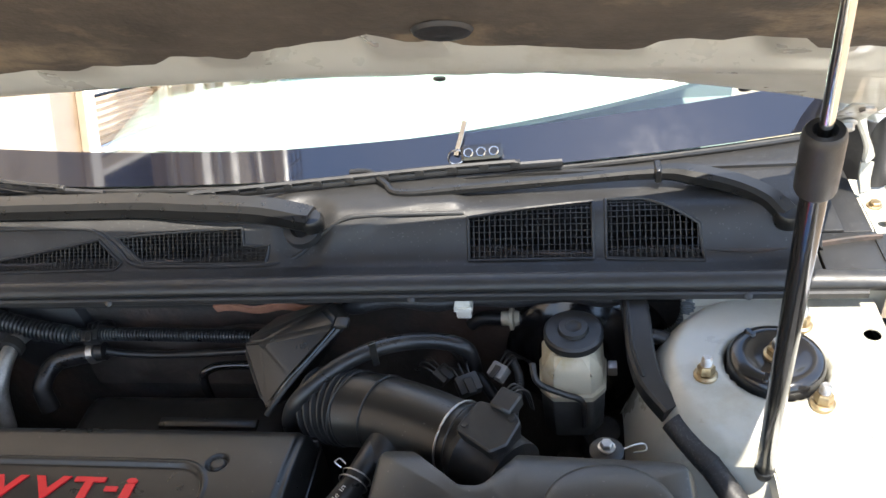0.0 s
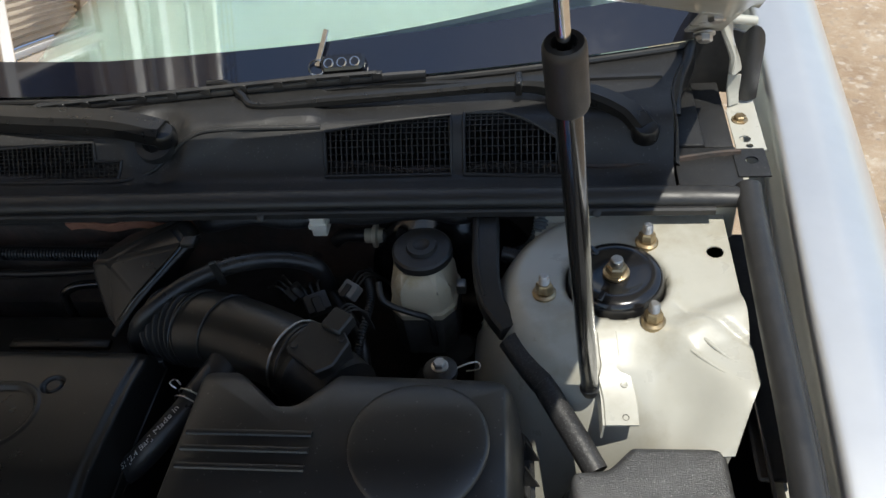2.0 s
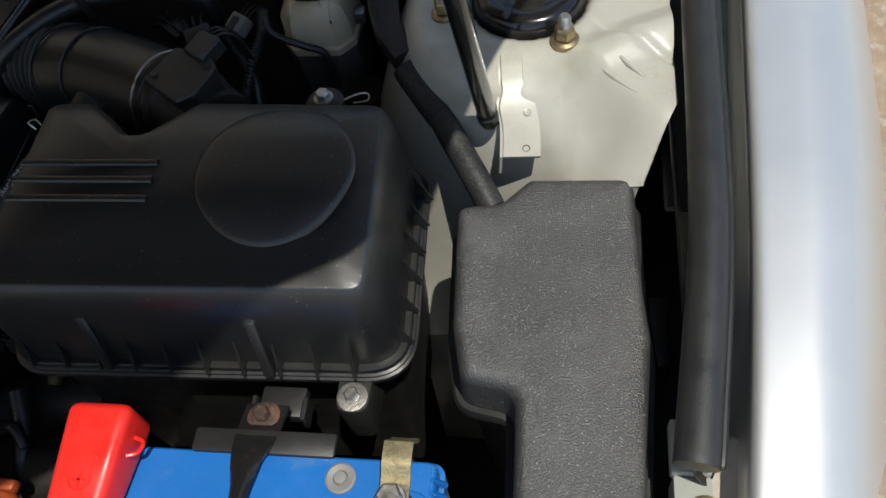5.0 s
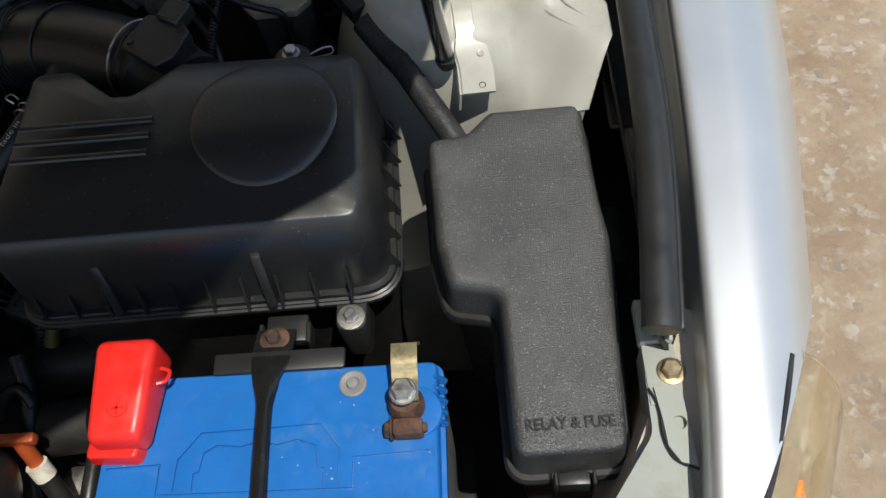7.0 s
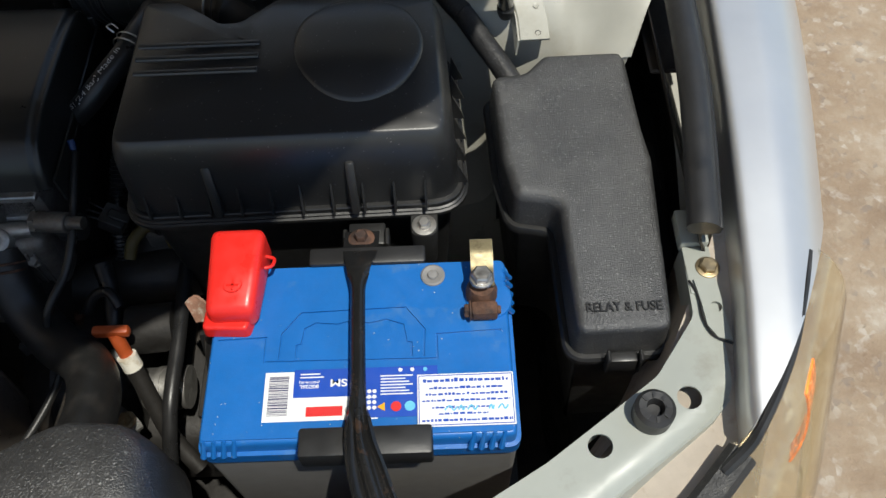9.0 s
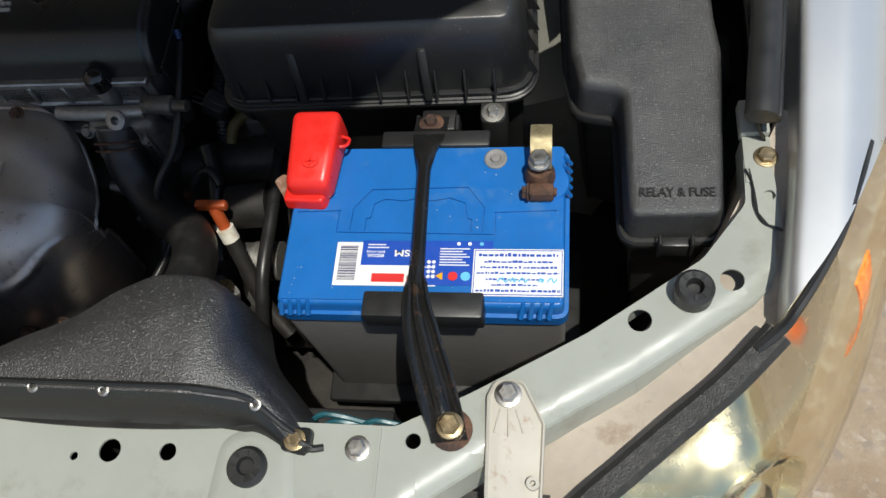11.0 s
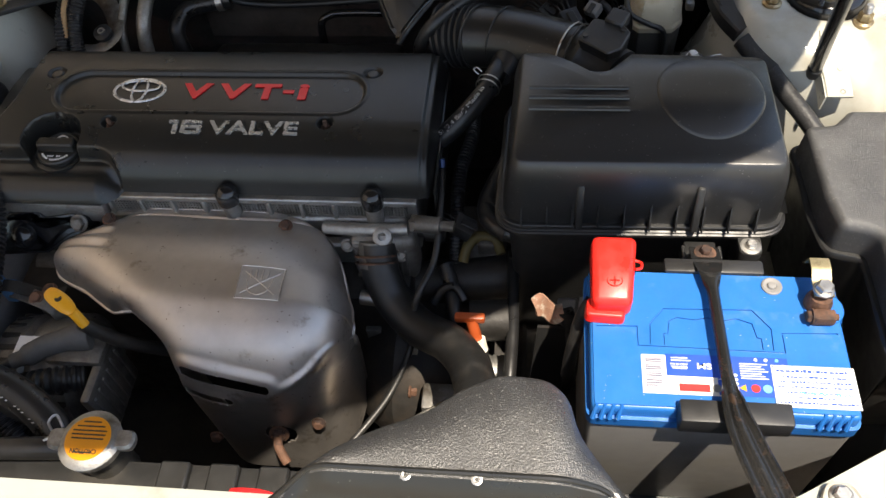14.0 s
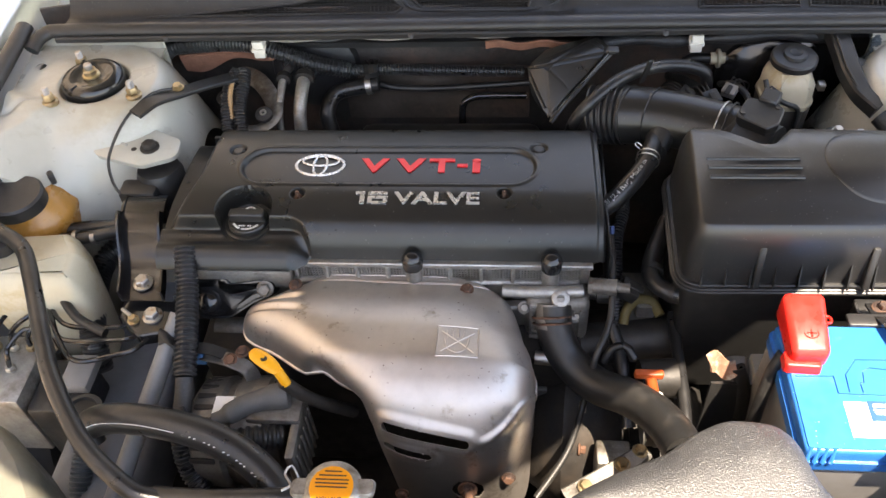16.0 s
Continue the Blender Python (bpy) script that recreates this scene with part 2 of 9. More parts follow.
def clear(name, color, rough=0.0, ior=1.5):
    m = bpy.data.materials.new(name)
    m.use_nodes = True
    p = m.node_tree.nodes["Principled BSDF"]
    p.inputs["Base Color"].default_value = (*color, 1)
    p.inputs["Roughness"].default_value, p.inputs["IOR"].default_value = rough, ior
    p.inputs["Transmission Weight"].default_value = 1.0
    return m


GLASS = clear("tinted_windshield_glass", (0.80, 0.93, 0.89), 0.0)
LENS = clear("yellowed_lamp_lens", (0.95, 0.91, 0.74), 0.03, 1.49)


def ground_material():
    m = bpy.data.materials.new("worn_concrete_yard")
    m.use_nodes = True
    n, l = m.node_tree.nodes, m.node_tree.links
    p = n["Principled BSDF"]
    co = n.new("ShaderNodeTexCoord")

    def tex(sc, det, ro):
        t = n.new("ShaderNodeTexNoise")
        t.inputs["Scale"].default_value, t.inputs["Detail"].default_value, t.inputs["Roughness"].default_value = sc, det, ro
        l.new(co.outputs["Object"], t.inputs["Vector"])
        return t.outputs["Fac"]

    def ramp(src, pos):
        r = n.new("ShaderNodeValToRGB")
        e = r.color_ramp.elements
        e[0].position, e[0].color = pos[0][0], (*pos[0][1], 1)
        e[1].position, e[1].color = pos[-1][0], (*pos[-1][1], 1)
        for x, c in pos[1:-1]:
            k = e.new(x)
            k.color = (*c, 1)
        l.new(src, r.inputs["Fac"])
        return r.outputs["Color"]

    a = ramp(tex(3.2, 9, 0.68), [(0.36, (0.25, 0.175, 0.115)), (0.50, (0.33, 0.245, 0.165)), (0.57, (0.37, 0.285, 0.20)), (0.66, (0.47, 0.405, 0.325))])
    v = n.new("ShaderNodeTexVoronoi")
    v.inputs["Scale"].default_value = 70
    l.new(co.outputs["Object"], v.inputs["Vector"])
    sep = n.new("ShaderNodeSeparateColor")
    l.new(v.outputs["Color"], sep.inputs["Color"])
    chips = ramp(sep.outputs["Red"], [(0.0, (0.19, 0.18, 0.175)), (0.25, (0.33, 0.26, 0.19)), (0.7, (0.42, 0.35, 0.26)), (1.0, (0.62, 0.58, 0.52))])
    mx = n.new("ShaderNodeMix")
    mx.data_type = "RGBA"
    mr = n.new("ShaderNodeMapRange")
    mr.inputs["From Min"].default_value, mr.inputs["From Max"].default_value, mr.inputs["To Max"].default_value = 0.46, 0.60, 0.45
    l.new(tex(26, 5, 0.6), mr.inputs["Value"])
    l.new(mr.outputs["Result"], mx.inputs["Factor"])
    l.new(a, mx.inputs["A"])
    l.new(chips, mx.inputs["B"])
    l.new(mx.outputs["Result"], p.inputs["Base Color"])
    p.inputs["Roughness"].default_value = 0.9
    b = n.new("ShaderNodeBump")
    b.inputs["Strength"].default_value, b.inputs["Distance"].default_value = 0.7, 0.012
    l.new(tex(45, 8, 0.7), b.inputs["Height"])
    l.new(b.outputs["Normal"], p.inputs["Normal"])
    return m


GROUND = ground_material()

# ---- building tools ----
PLACE = {}


def thing(name, base, label, category, group="", kind=""):
    """An empty at the base of a thing, whose parts are built at their places in the world."""
    ob = new(name)
    ob.location = base
    ob.empty_display_size = 0.02
    PLACE[ob.name] = Matrix.Translation(base)
    return tagged(ob, label, category, group, kind)


def finish(bm, name, smooth=38):
    me = bpy.data.meshes.new(name)
    bm.normal_update()
    bm.to_mesh(me)
    bm.free()
    if smooth:
        me.polygons.foreach_set("use_smooth", [True] * len(me.polygons))
        me.set_sharp_from_angle(angle=radians(smooth))
    return me


def part(name, bm, material, parent=None, label="", smooth=38):
    me = bm if isinstance(bm, bpy.types.Mesh) else finish(bm, name, smooth)
    if not me.materials:
        me.materials.append(material)
    ob = new(name, me)
    if parent:
        ob.parent = parent
        ob.matrix_parent_inverse = PLACE.get(parent.name, Matrix()).inverted()
    if label:
        ob["label"] = label
    return ob


def single(name, bm, material, label, category, group="", kind="", smooth=38):
    return tagged(part(name, bm, material, None, smooth=smooth), label, category, group, kind)


def join(bm, other):
    me = bpy.data.meshes.new("join")
    other.to_mesh(me)
    other.free()
    bm.from_mesh(me)
    bpy.data.meshes.remove(me)
    return bm


def box(lo, hi, bev=0.0, seg=2, bm=None, m=None):
    b = bmesh.new()
    bmesh.ops.create_cube(b, size=1.0)
    for v in b.verts:
        v.co = Vector([lo[i] + (v.co[i] + 0.5) * (hi[i] - lo[i]) for i in range(3)])
    if bev:
        bmesh.ops.bevel(b, geom=b.edges[:], offset=bev, segments=seg, affect="EDGES", profile=0.5)
    if m:
        b.transform(m)
    return join(bm, b) if bm else b


def rod(p0, p1, r, seg=16, r1=None, bev=0.0, bm=None):
    """A round bar between two points."""
    p0, p1 = Vector(p0), Vector(p1)
    return ring_stack([(0, r), ((p1 - p0).length, r if r1 is None else r1)], p0, p1 - p0, seg, bev, bm)


def ring_stack(levels, base, axis, seg=24, bev=0.0, bm=None, sides=None):
    """A turned body: (height, radius) levels along an axis."""
    b = bmesh.new()
    rings = []
    if bev:
        (h0, r0), (h1, r1) = levels[0], levels[-1]
        levels = [(h0, r0 - bev), (h0 + bev, r0), *levels[1:-1], (h1 - bev, r1), (h1, r1 - bev)]
    for h, r in levels:
        rings.append([b.verts.new((r * math.cos(2 * math.pi * i / seg), r * math.sin(2 * math.pi * i / seg), h)) for i in range(seg)])
    for a, c in zip(rings, rings[1:]):
        for i in range(seg):
            b.faces.new((a[i], a[(i + 1) % seg], c[(i + 1) % seg], c[i]))
    b.faces.new(rings[0][::-1])
    b.faces.new(rings[-1])
    q = Vector(axis).to_track_quat("Z", "Y").to_matrix().to_4x4()
    b.transform(Matrix.Translation(base) @ q)
    return join(bm, b) if bm else b


def fillet(outline, r=0.01, n=5):
    """Rounds the corners of an outline; a corner may carry its own radius as a third number."""
    out = []
    k = len(outline)
    for i in range(k):
        p, a, c = (Vector(outline[j % k][:2]) for j in (i, i - 1, i + 1))
        rr = outline[i][2] if len(outline[i]) > 2 else r
        u, w = (a - p), (c - p)
        lu, lw = u.length, w.length
        u, w = u / lu, w / lw
        half = math.acos(max(-1, min(1, u.dot(w)))) / 2
        if rr <= 0 or half > radians(88):
            out.append(p)
            continue
        d = min(rr / math.tan(half), lu * 0.48, lw * 0.48)
        s, e = p + u * d, p + w * d
        for j in range(n + 1):
            t = j / n
            out.append(s * (1 - t) ** 2 + p * 2 * t * (1 - t) + e * t * t)
    return out


def inset(outline, d):
    k = len(outline)
    area = sum(outline[i].x * outline[(i + 1) % k].y - outline[(i + 1) % k].x * outline[i].y for i in range(k))
    sgn = 1 if area > 0 else -1
    res = []
    for i in range(k):
        a, p, c = outline[i - 1], outline[i], outline[(i + 1) % k]
        n1 = Vector((-(p - a).y, (p - a).x)).normalized()
        n2 = Vector((-(c - p).y, (c - p).x)).normalized()
        nn = n1 + n2
        if nn.length < 1e-6:
            nn = n1
        nn.normalize()
        res.append(p + nn * sgn * d / max(0.5, nn.dot(n1)))
    return res


def stack(outline, levels, zf=None, bm=None, bottom=True, m=None, mid=None):
    """A body from an outline: (z, inset) levels from bottom to top; zf(x, y) lifts the levels above the first."""
    b = bmesh.new()
    rings = []
    for j, (z, d) in enumerate(levels):
        pts = inset(outline, d) if d else outline
        rings.append([b.verts.new((p.x, p.y, z + (zf(p.x, p.y, z) if zf else 0))) for p in pts])
    k = len(outline)
    for a, c in zip(rings, rings[1:]):
        for i in range(k):
            b.faces.new((a[i], a[(i + 1) % k], c[(i + 1) % k], c[i]))
    if zf:
        z, d = levels[-1]
        pts = inset(outline, d) if d else outline
        mid = Vector(mid) if mid else sum(pts, Vector((0, 0))) / k
        for f in (0.85, 0.7, 0.55, 0.4, 0.25, 0.1):
            ring = []
            for p in pts:
                q = mid.lerp(p, f)
                ring.append(b.verts.new((q.x, q.y, z + zf(q.x, q.y, z))))
            for i in range(k):
                b.faces.new((rings[-1][i], rings[-1][(i + 1) % k], ring[(i + 1) % k], ring[i]))
            rings.append(ring)
    b.faces.new(rings[-1])
    if bottom:
        b.faces.new(rings[0][::-1])
    bmesh.ops.recalc_face_normals(b, faces=b.faces[:])
    if m:
        b.transform(m)
    return join(bm, b) if bm else b


def round_top(z0, z1, r, draft=0.0, n=4, start=0.0):
    """Levels for stack(): a wall with draft from z0 to z1 and a rounded upper edge."""
    out = [(z0, start), (z1 - r, start + draft)]
    for j in range(1, n + 1):
        a = math.pi / 2 * j / n
        out.append((z1 - r + r * math.sin(a), start + draft + r * (1 - math.cos(a))))
    return out


def smooth_path(points, per=8, closed=False):
    p = [Vector(q) for q in points]
    out = []
    k = len(p)
    for i in range(k - 1):
        p0, p1, p2, p3 = p[max(0, i - 1)], p[i], p[i + 1], p[min(k - 1, i + 2)]
        for j in range(per):
            t = j / per
            out.append(0.5 * ((2 * p1) + (p2 - p0) * t + (2 * p0 - 5 * p1 + 4 * p2 - p3) * t * t + (3 * p1 - p0 - 3 * p2 + p3) * t ** 3))
    out.append(p[-1])
    return out


def tube(points, r, seg=12, per=8, bm=None, ripple=0.0, pitch=0.005, flat=1.0, smooth=True):
    """A hose or cable along a path; ripple makes it corrugated with that pitch; r may be a function of 0..1."""
    path = smooth_path(points, per) if smooth else [Vector(q) for q in points]
    if ripple:
        length = sum((b - a).length for a, b in zip(path, path[1:]))
        n = max(4, int(length / pitch * 4))
        fine, total, i = [], [0.0], 0
        for a, b in zip(path, path[1:]):
            total.append(total[-1] + (b - a).length)
        for j in range(n + 1):
            s = length * j / n
            while i < len(path) - 2 and total[i + 1] < s:
                i += 1
            f = (s - total[i]) / max(1e-9, total[i + 1] - total[i])
            fine.append(path[i].lerp(path[i + 1], f))
        path = fine
    b = bmesh.new()
    tang = (path[1] - path[0]).normalized()
    side = tang.orthogonal().normalized()
    if flat != 1.0:
        side = Vector((0, 0, 1)).cross(tang).normalized()
    rings = []
    for i, q in enumerate(path):
        tg = (path[min(i + 1, len(path) - 1)] - path[max(i - 1, 0)]).normalized()
        side = (side - tg * side.dot(tg)).normalized()
        up = tg.cross(side)
        rad = r(i / (len(path) - 1)) if callable(r) else r
        if ripple:
            rad += ripple * (1 if i % 4 < 2 else -1)
        rings.append([b.verts.new(q + side * rad * math.cos(2 * math.pi * k / seg) + up * rad * flat * math.sin(2 * math.pi * k / seg)) for k in range(seg)])
    for a, c in zip(rings, rings[1:]):
        for i in range(seg):
            b.faces.new((a[i], a[(i + 1) % seg], c[(i + 1) % seg], c[i]))
    b.faces.new(rings[0][::-1])
    b.faces.new(rings[-1])
    return join(bm, b) if bm else b


def bar(points, w, h, per=8, bm=None, cut=0.25):
    """A flat bar of rectangular section with broken edges along a path; w and h may be functions of 0..1."""
    path = smooth_path(points, per)
    b = bmesh.new()
    rings = []
    for i, q in enumerate(path):
        tg = (path[min(i + 1, len(path) - 1)] - path[max(i - 1, 0)]).normalized()
        side = Vector((0, 0, 1)).cross(tg).normalized()
        up = tg.cross(side)
        t = i / (len(path) - 1)
        ww, hh = (k(t) / 2 if callable(k) else k / 2 for k in (w, h))
        c = 2 * cut * min(ww, hh)
        prof = ((ww - c, -hh), (ww, c - hh), (ww, hh - c), (ww - c, hh), (c - ww, hh), (-ww, hh - c), (-ww, c - hh), (c - ww, -hh))
        rings.append([b.verts.new(q + side * s + up * k) for s, k in prof])
    for a, d in zip(rings, rings[1:]):
        for i in range(8):
            b.faces.new((a[i], a[(i + 1) % 8], d[(i + 1) % 8], d[i]))
    b.faces.new(rings[0][::-1])
    b.faces.new(rings[-1])
    bmesh.ops.recalc_face_normals(b, faces=b.faces[:])
    return join(bm, b) if bm else b


def on_segment(p, a, c):
    """The nearest place to p on the line from a to c, in plan."""
    p, a, c = (Vector((q[0], q[1])) for q in (p, a, c))
    d = c - a
    t = max(0.0, min(1.0, (p - a).dot(d) / d.dot(d)))
    return a + d * t


def plate(outline, holes, z, thick, zf=None, cut=0.0):
    """A flat sheet with holes; (x, y, radius) holes; zf(x, y) bends it."""
    b = bmesh.new()
    edges = []

    def loop(pts):
        vs = [b.verts.new((p[0], p[1], 0)) for p in pts]
        for i in range(len(vs)):
            edges.append(b.edges.new((vs[i], vs[(i + 1) % len(vs)])))
    loop(outline)
    for h in holes:
        if len(h) == 3 and not hasattr(h[0], "__len__"):
            loop([(h[0] + h[2] * math.cos(a * math.pi / 9), h[1] + h[2] * math.sin(a * math.pi / 9)) for a in range(18)])
        else:
            loop(h)
    bmesh.ops.triangle_fill(b, use_beauty=True, use_dissolve=False, edges=edges)
    if cut:
        for axis in (0, 1):
            lo = min(v.co[axis] for v in b.verts)
            hi = max(v.co[axis] for v in b.verts)
            for i in range(1, int((hi - lo) / cut)):
                co = [0, 0, 0]
                no = [0, 0, 0]
                co[axis], no[axis] = lo + i * cut, 1
                bmesh.ops.bisect_plane(b, geom=b.verts[:] + b.edges[:] + b.faces[:], plane_co=co, plane_no=no)
    for f in b.faces:
        if f.normal.z < 0:
            f.normal_flip()
    ret = bmesh.ops.extrude_face_region(b, geom=b.faces[:])
    top = [v for v in ret["geom"] if isinstance(v, bmesh.types.BMVert)]
    for v in b.verts:
        v.co.z = -thick
    for v in top:
        v.co.z = 0
    for v in b.verts:
        v.co.z += z + (zf(v.co.x, v.co.y) if zf else 0)
    bmesh.ops.recalc_face_normals(b, faces=b.faces[:])
    return b


def sheet(nu, nv, fn, keep=None, thick=0.0, snap=None):
    """A curved sheet: fn(u, v) gives a place for u, v in 0..1; keep(point) drops cells; thick gives it depth; snap(point) trims the cut edges."""
    b = bmesh.new()
    vs = [[b.verts.new(fn(i / nu, j / nv)) for j in range(nv + 1)] for i in range(nu + 1)]
    for i in range(nu):
        for j in range(nv):
            q = (vs[i][j], vs[i + 1][j], vs[i + 1][j + 1], vs[i][j + 1])
            if keep is None or keep((q[0].co + q[1].co + q[2].co + q[3].co) / 4):
                b.faces.new(q)
    loose = [v for v in b.verts if not v.link_faces]
    bmesh.ops.delete(b, geom=loose, context="VERTS")
    if snap:
        for v in [q for q in b.verts if q.is_boundary]:
            v.co = snap(v.co) or v.co
    b.normal_update()
    if thick:
        bmesh.ops.solidify(b, geom=b.faces[:], thickness=thick)
    return b


def lerp_table(table, x):
    """A smooth curve through the rows of a table, read at x."""
    k = len(table)
    x = max(table[0][0], min(table[-1][0], x))
    i = 0
    while i < k - 2 and x > table[i + 1][0]:
        i += 1
    x0, x1 = table[i][0], table[i + 1][0]
    h = x1 - x0
    t = (x - x0) / h
    out = []
    for c in range(1, len(table[0])):
        def slope(j):
            if j == 0 or j == k - 1:
                a, b = (0, 1) if j == 0 else (k - 2, k - 1)
                return (table[b][c] - table[a][c]) / (table[b][0] - table[a][0])
            s0 = (table[j][c] - table[j - 1][c]) / (table[j][0] - table[j - 1][0])
            s1 = (table[j + 1][c] - table[j][c]) / (table[j + 1][0] - table[j][0])
            return 0.0 if s0 * s1 <= 0 else 2 * s0 * s1 / (s0 + s1)
        m0, m1 = slope(i), slope(i + 1)
        p0, p1 = table[i][c], table[i + 1][c]
        out.append((2 * t ** 3 - 3 * t * t + 1) * p0 + (t ** 3 - 2 * t * t + t) * h * m0 + (3 * t * t - 2 * t ** 3) * p1 + (t ** 3 - t * t) * h * m1)
    return out


def step(a, b, x):
    t = max(0.0, min(1.0, (x - a) / (b - a)))
    return t * t * (3 - 2 * t)


def letters(text, m, width, height, depth=0.0015, bold=0.0, shear=0.0):
    """A mesh of raised letters, fitted to a width and height, with its middle at the pose m."""
    cu = bpy.data.curves.new("letters", "FONT")
    cu.body, cu.align_x, cu.align_y, cu.extrude, cu.offset, cu.shear = text, "CENTER", "CENTER", 0.5, bold, shear
    ob = bpy.data.objects.new("letters", cu)
    scene.collection.objects.link(ob)
    me = bpy.data.meshes.new_from_object(ob.evaluated_get(bpy.context.evaluated_depsgraph_get()))
    bpy.data.objects.remove(ob)
    bpy.data.curves.remove(cu)
    co = np.empty(len(me.vertices) * 3)
    me.vertices.foreach_get("co", co)
    co = co.reshape(-1, 3)
    lo, hi = co.min(0), co.max(0)
    co = (co - (lo + hi) / 2) * np.array([width, height, depth]) / (hi - lo)
    me.vertices.foreach_set("co", co.ravel())
    me.transform(m)
    return me


def hexhead(bm, p, r, h, axis=(0, 0, 1), turn=0.0, flange=1.35, seg=6):
    """A hexagon head on a washer face, added to a bmesh."""
    ax = Vector(axis).normalized()
    p = Vector(p)
    if flange:
        ring_stack([(0, r * flange), (h * 0.22, r * flange), (h * 0.3, r * 1.1)], p, ax, 18, 0, bm)
    b = ring_stack([(h * 0.22, r), (h * 0.85, r), (h, r * 0.82)], (0, 0, 0), (0, 0, 1), seg)
    b.transform(Matrix.Translation(p) @ ax.to_track_quat("Z", "Y").to_matrix().to_4x4() @ Matrix.Rotation(turn, 4, "Z"))
    return join(bm, b)


def bolt(name, p, r, h, material, parent, axis=(0, 0, 1), turn=0.0, flange=1.35, label=""):
    return part(name, hexhead(bmesh.new(), p, r, h, axis, turn, flange), material, parent, label)

# ---- ground and the building beside the car ----
single("ground", box((-60, -60, -0.3), (60, 60, 0.0)), GROUND, "worn tan concrete yard with pale patches", "ground", kind="structure", smooth=0)


def house():
    base = (-3.6, 2.0, 0)
    h = thing("house", base, "tall beige rendered house with shuttered windows beside the car", "house")
    x0, x1 = -4.2, -3.6
    wins = [(y, z) for z in (1.0, 5.6) for y in (-3.0, -1.2, 0.2, 1.6, 3.2, 5.4)]
    ys = sorted({-4.0, 9.0, *[y for y, _ in wins], *[y + 1.3 for y, _ in wins]})
    zs = [0.0, 1.0, 2.6, 5.6, 7.2, 10.2]
    b = bmesh.new()
    for ya, yb in zip(ys, ys[1:]):
        for za, zb in zip(zs, zs[1:]):
            if (ya, za) in wins:
                continue
            box((x0, ya, za), (x1, yb, zb), bm=b)
    part("wall", b, WALLP, h, smooth=0)
    part("roof", box((-4.6, -4.4, 10.2), (-3.45, 9.4, 10.4), 0.02), FRAMEP, h, "pale flat roof slab")
    for za, zb, out in ((3.4, 3.62, 0.06), (5.28, 5.46, 0.10), (7.55, 7.78, 0.12), (8.10, 8.22, 0.07), (8.34, 8.56, 0.14), (9.45, 9.55, 0.05)):
        part("string_course", box((x1 + 0.002, -4.0, za), (x1 + out, 9.0, zb), 0.01, 1), FRAMEP, h, "white moulded string course")
    for y in (-2.4, 2.4, 4.9, 7.4):
        part("pilaster", box((x1 + 0.002, y, 0.0), (x1 + 0.04, y + 0.35, 3.4), 0.01, 1), WALLP, h)
    for y, z in wins:
        w = part("window", box((x0 + 0.2, y + 0.06, z + 0.06), (x0 + 0.24, y + 1.24, z + 1.54)), PANE, h)
        f = bmesh.new()
        for a, c in (((0, 0), (1.3, 0.07)), ((0, 1.53), (1.3, 1.6)), ((0, 0.07), (0.07, 1.53)), ((1.23, 0.07), (1.3, 1.53)), ((0.62, 0.07), (0.68, 1.53))):
            box((x1 - 0.16, y + a[0], z + a[1]), (x1 - 0.06, y + c[0], z + c[1]), 0.006, 1, f)
        part("window_frame", f, FRAMEP, w)
        part("curtain", sheet(40, 2, lambda u, v: (x1 - 0.22 + 0.02 * math.sin(u * 40), y + 0.08 + 0.5 * u, z + 0.07 + 1.45 * v), thick=0.004), FABRIC, w)
    g = bmesh.new()
    for i in range(31):
        rod((-3.6, -3.0 + i * 0.22, 10.4), (-3.6, -3.0 + i * 0.22, 11.5), 0.014, 6, bm=g)
    for i in range(5):
        rod((-3.6, -3.0, 10.5 + i * 0.25), (-3.6, 3.6, 10.5 + i * 0.25), 0.014, 6, bm=g)
    part("roof_railing", g, DARK, h, "dark welded mesh roof railing")


house()


# ---- the car's body ----
def fender(s):
    f = thing("fender", (s * 0.85, 0.5, 0.3), "silver metallic front fender panel with rounded crown", "fender", "front fenders")
    edge = [(0.0, 0.730, 0.768), (0.039, 0.734, 0.775), (0.156, 0.751, 0.784), (0.354, 0.771, 0.798), (0.577, 0.786, 0.806), (0.883, 0.809, 0.815), (1.3, 0.83, 0.835)]
    prof = [(0.0, 0.0, -0.075), (0.09, 0.0, -0.012), (0.13, 0.002, -0.002), (0.17, 0.008, 0.0), (0.26, 0.035, 0.001), (0.36, 0.064, -0.006), (0.46, 0.088, -0.022),
            (0.56, 0.104, -0.05), (0.68, 0.114, -0.10), (0.82, 0.118, -0.2), (1.0, 0.108, -0.45)]

    def fn(u, v):
        y0 = 0.035 + 0.20 * step(0.1, 0.6, v) if v < 0.6 else 0.235
        y = y0 + (1.3 - y0) * u
        ex, ez = lerp_table(edge, y)
        dx, dz = lerp_table(prof, v)
        dx *= 0.80 + 0.20 * step(0.12, 0.55, y)
        return (s * (ex + dx), y, ez + dz)
    b = sheet(60, 60, fn, thick=0.0012)
    bmesh.ops.recalc_face_normals(b, faces=b.faces[:])
    part("panel", b, SILVER, f, smooth=50)
    b = sheet(30, 4, lambda u, v: (s * (lerp_table(edge, 0.04 + 1.2 * u)[0] - 0.001 - 0.028 * v), 0.04 + 1.2 * u, lerp_table(edge, 0.04 + 1.2 * u)[1] - 0.076 + 0.004 * v), thick=0.0015)
    part("mounting_flange", b, GREYP, f, "grey painted inner flange")
    return f


fender(1)
fender(-1)


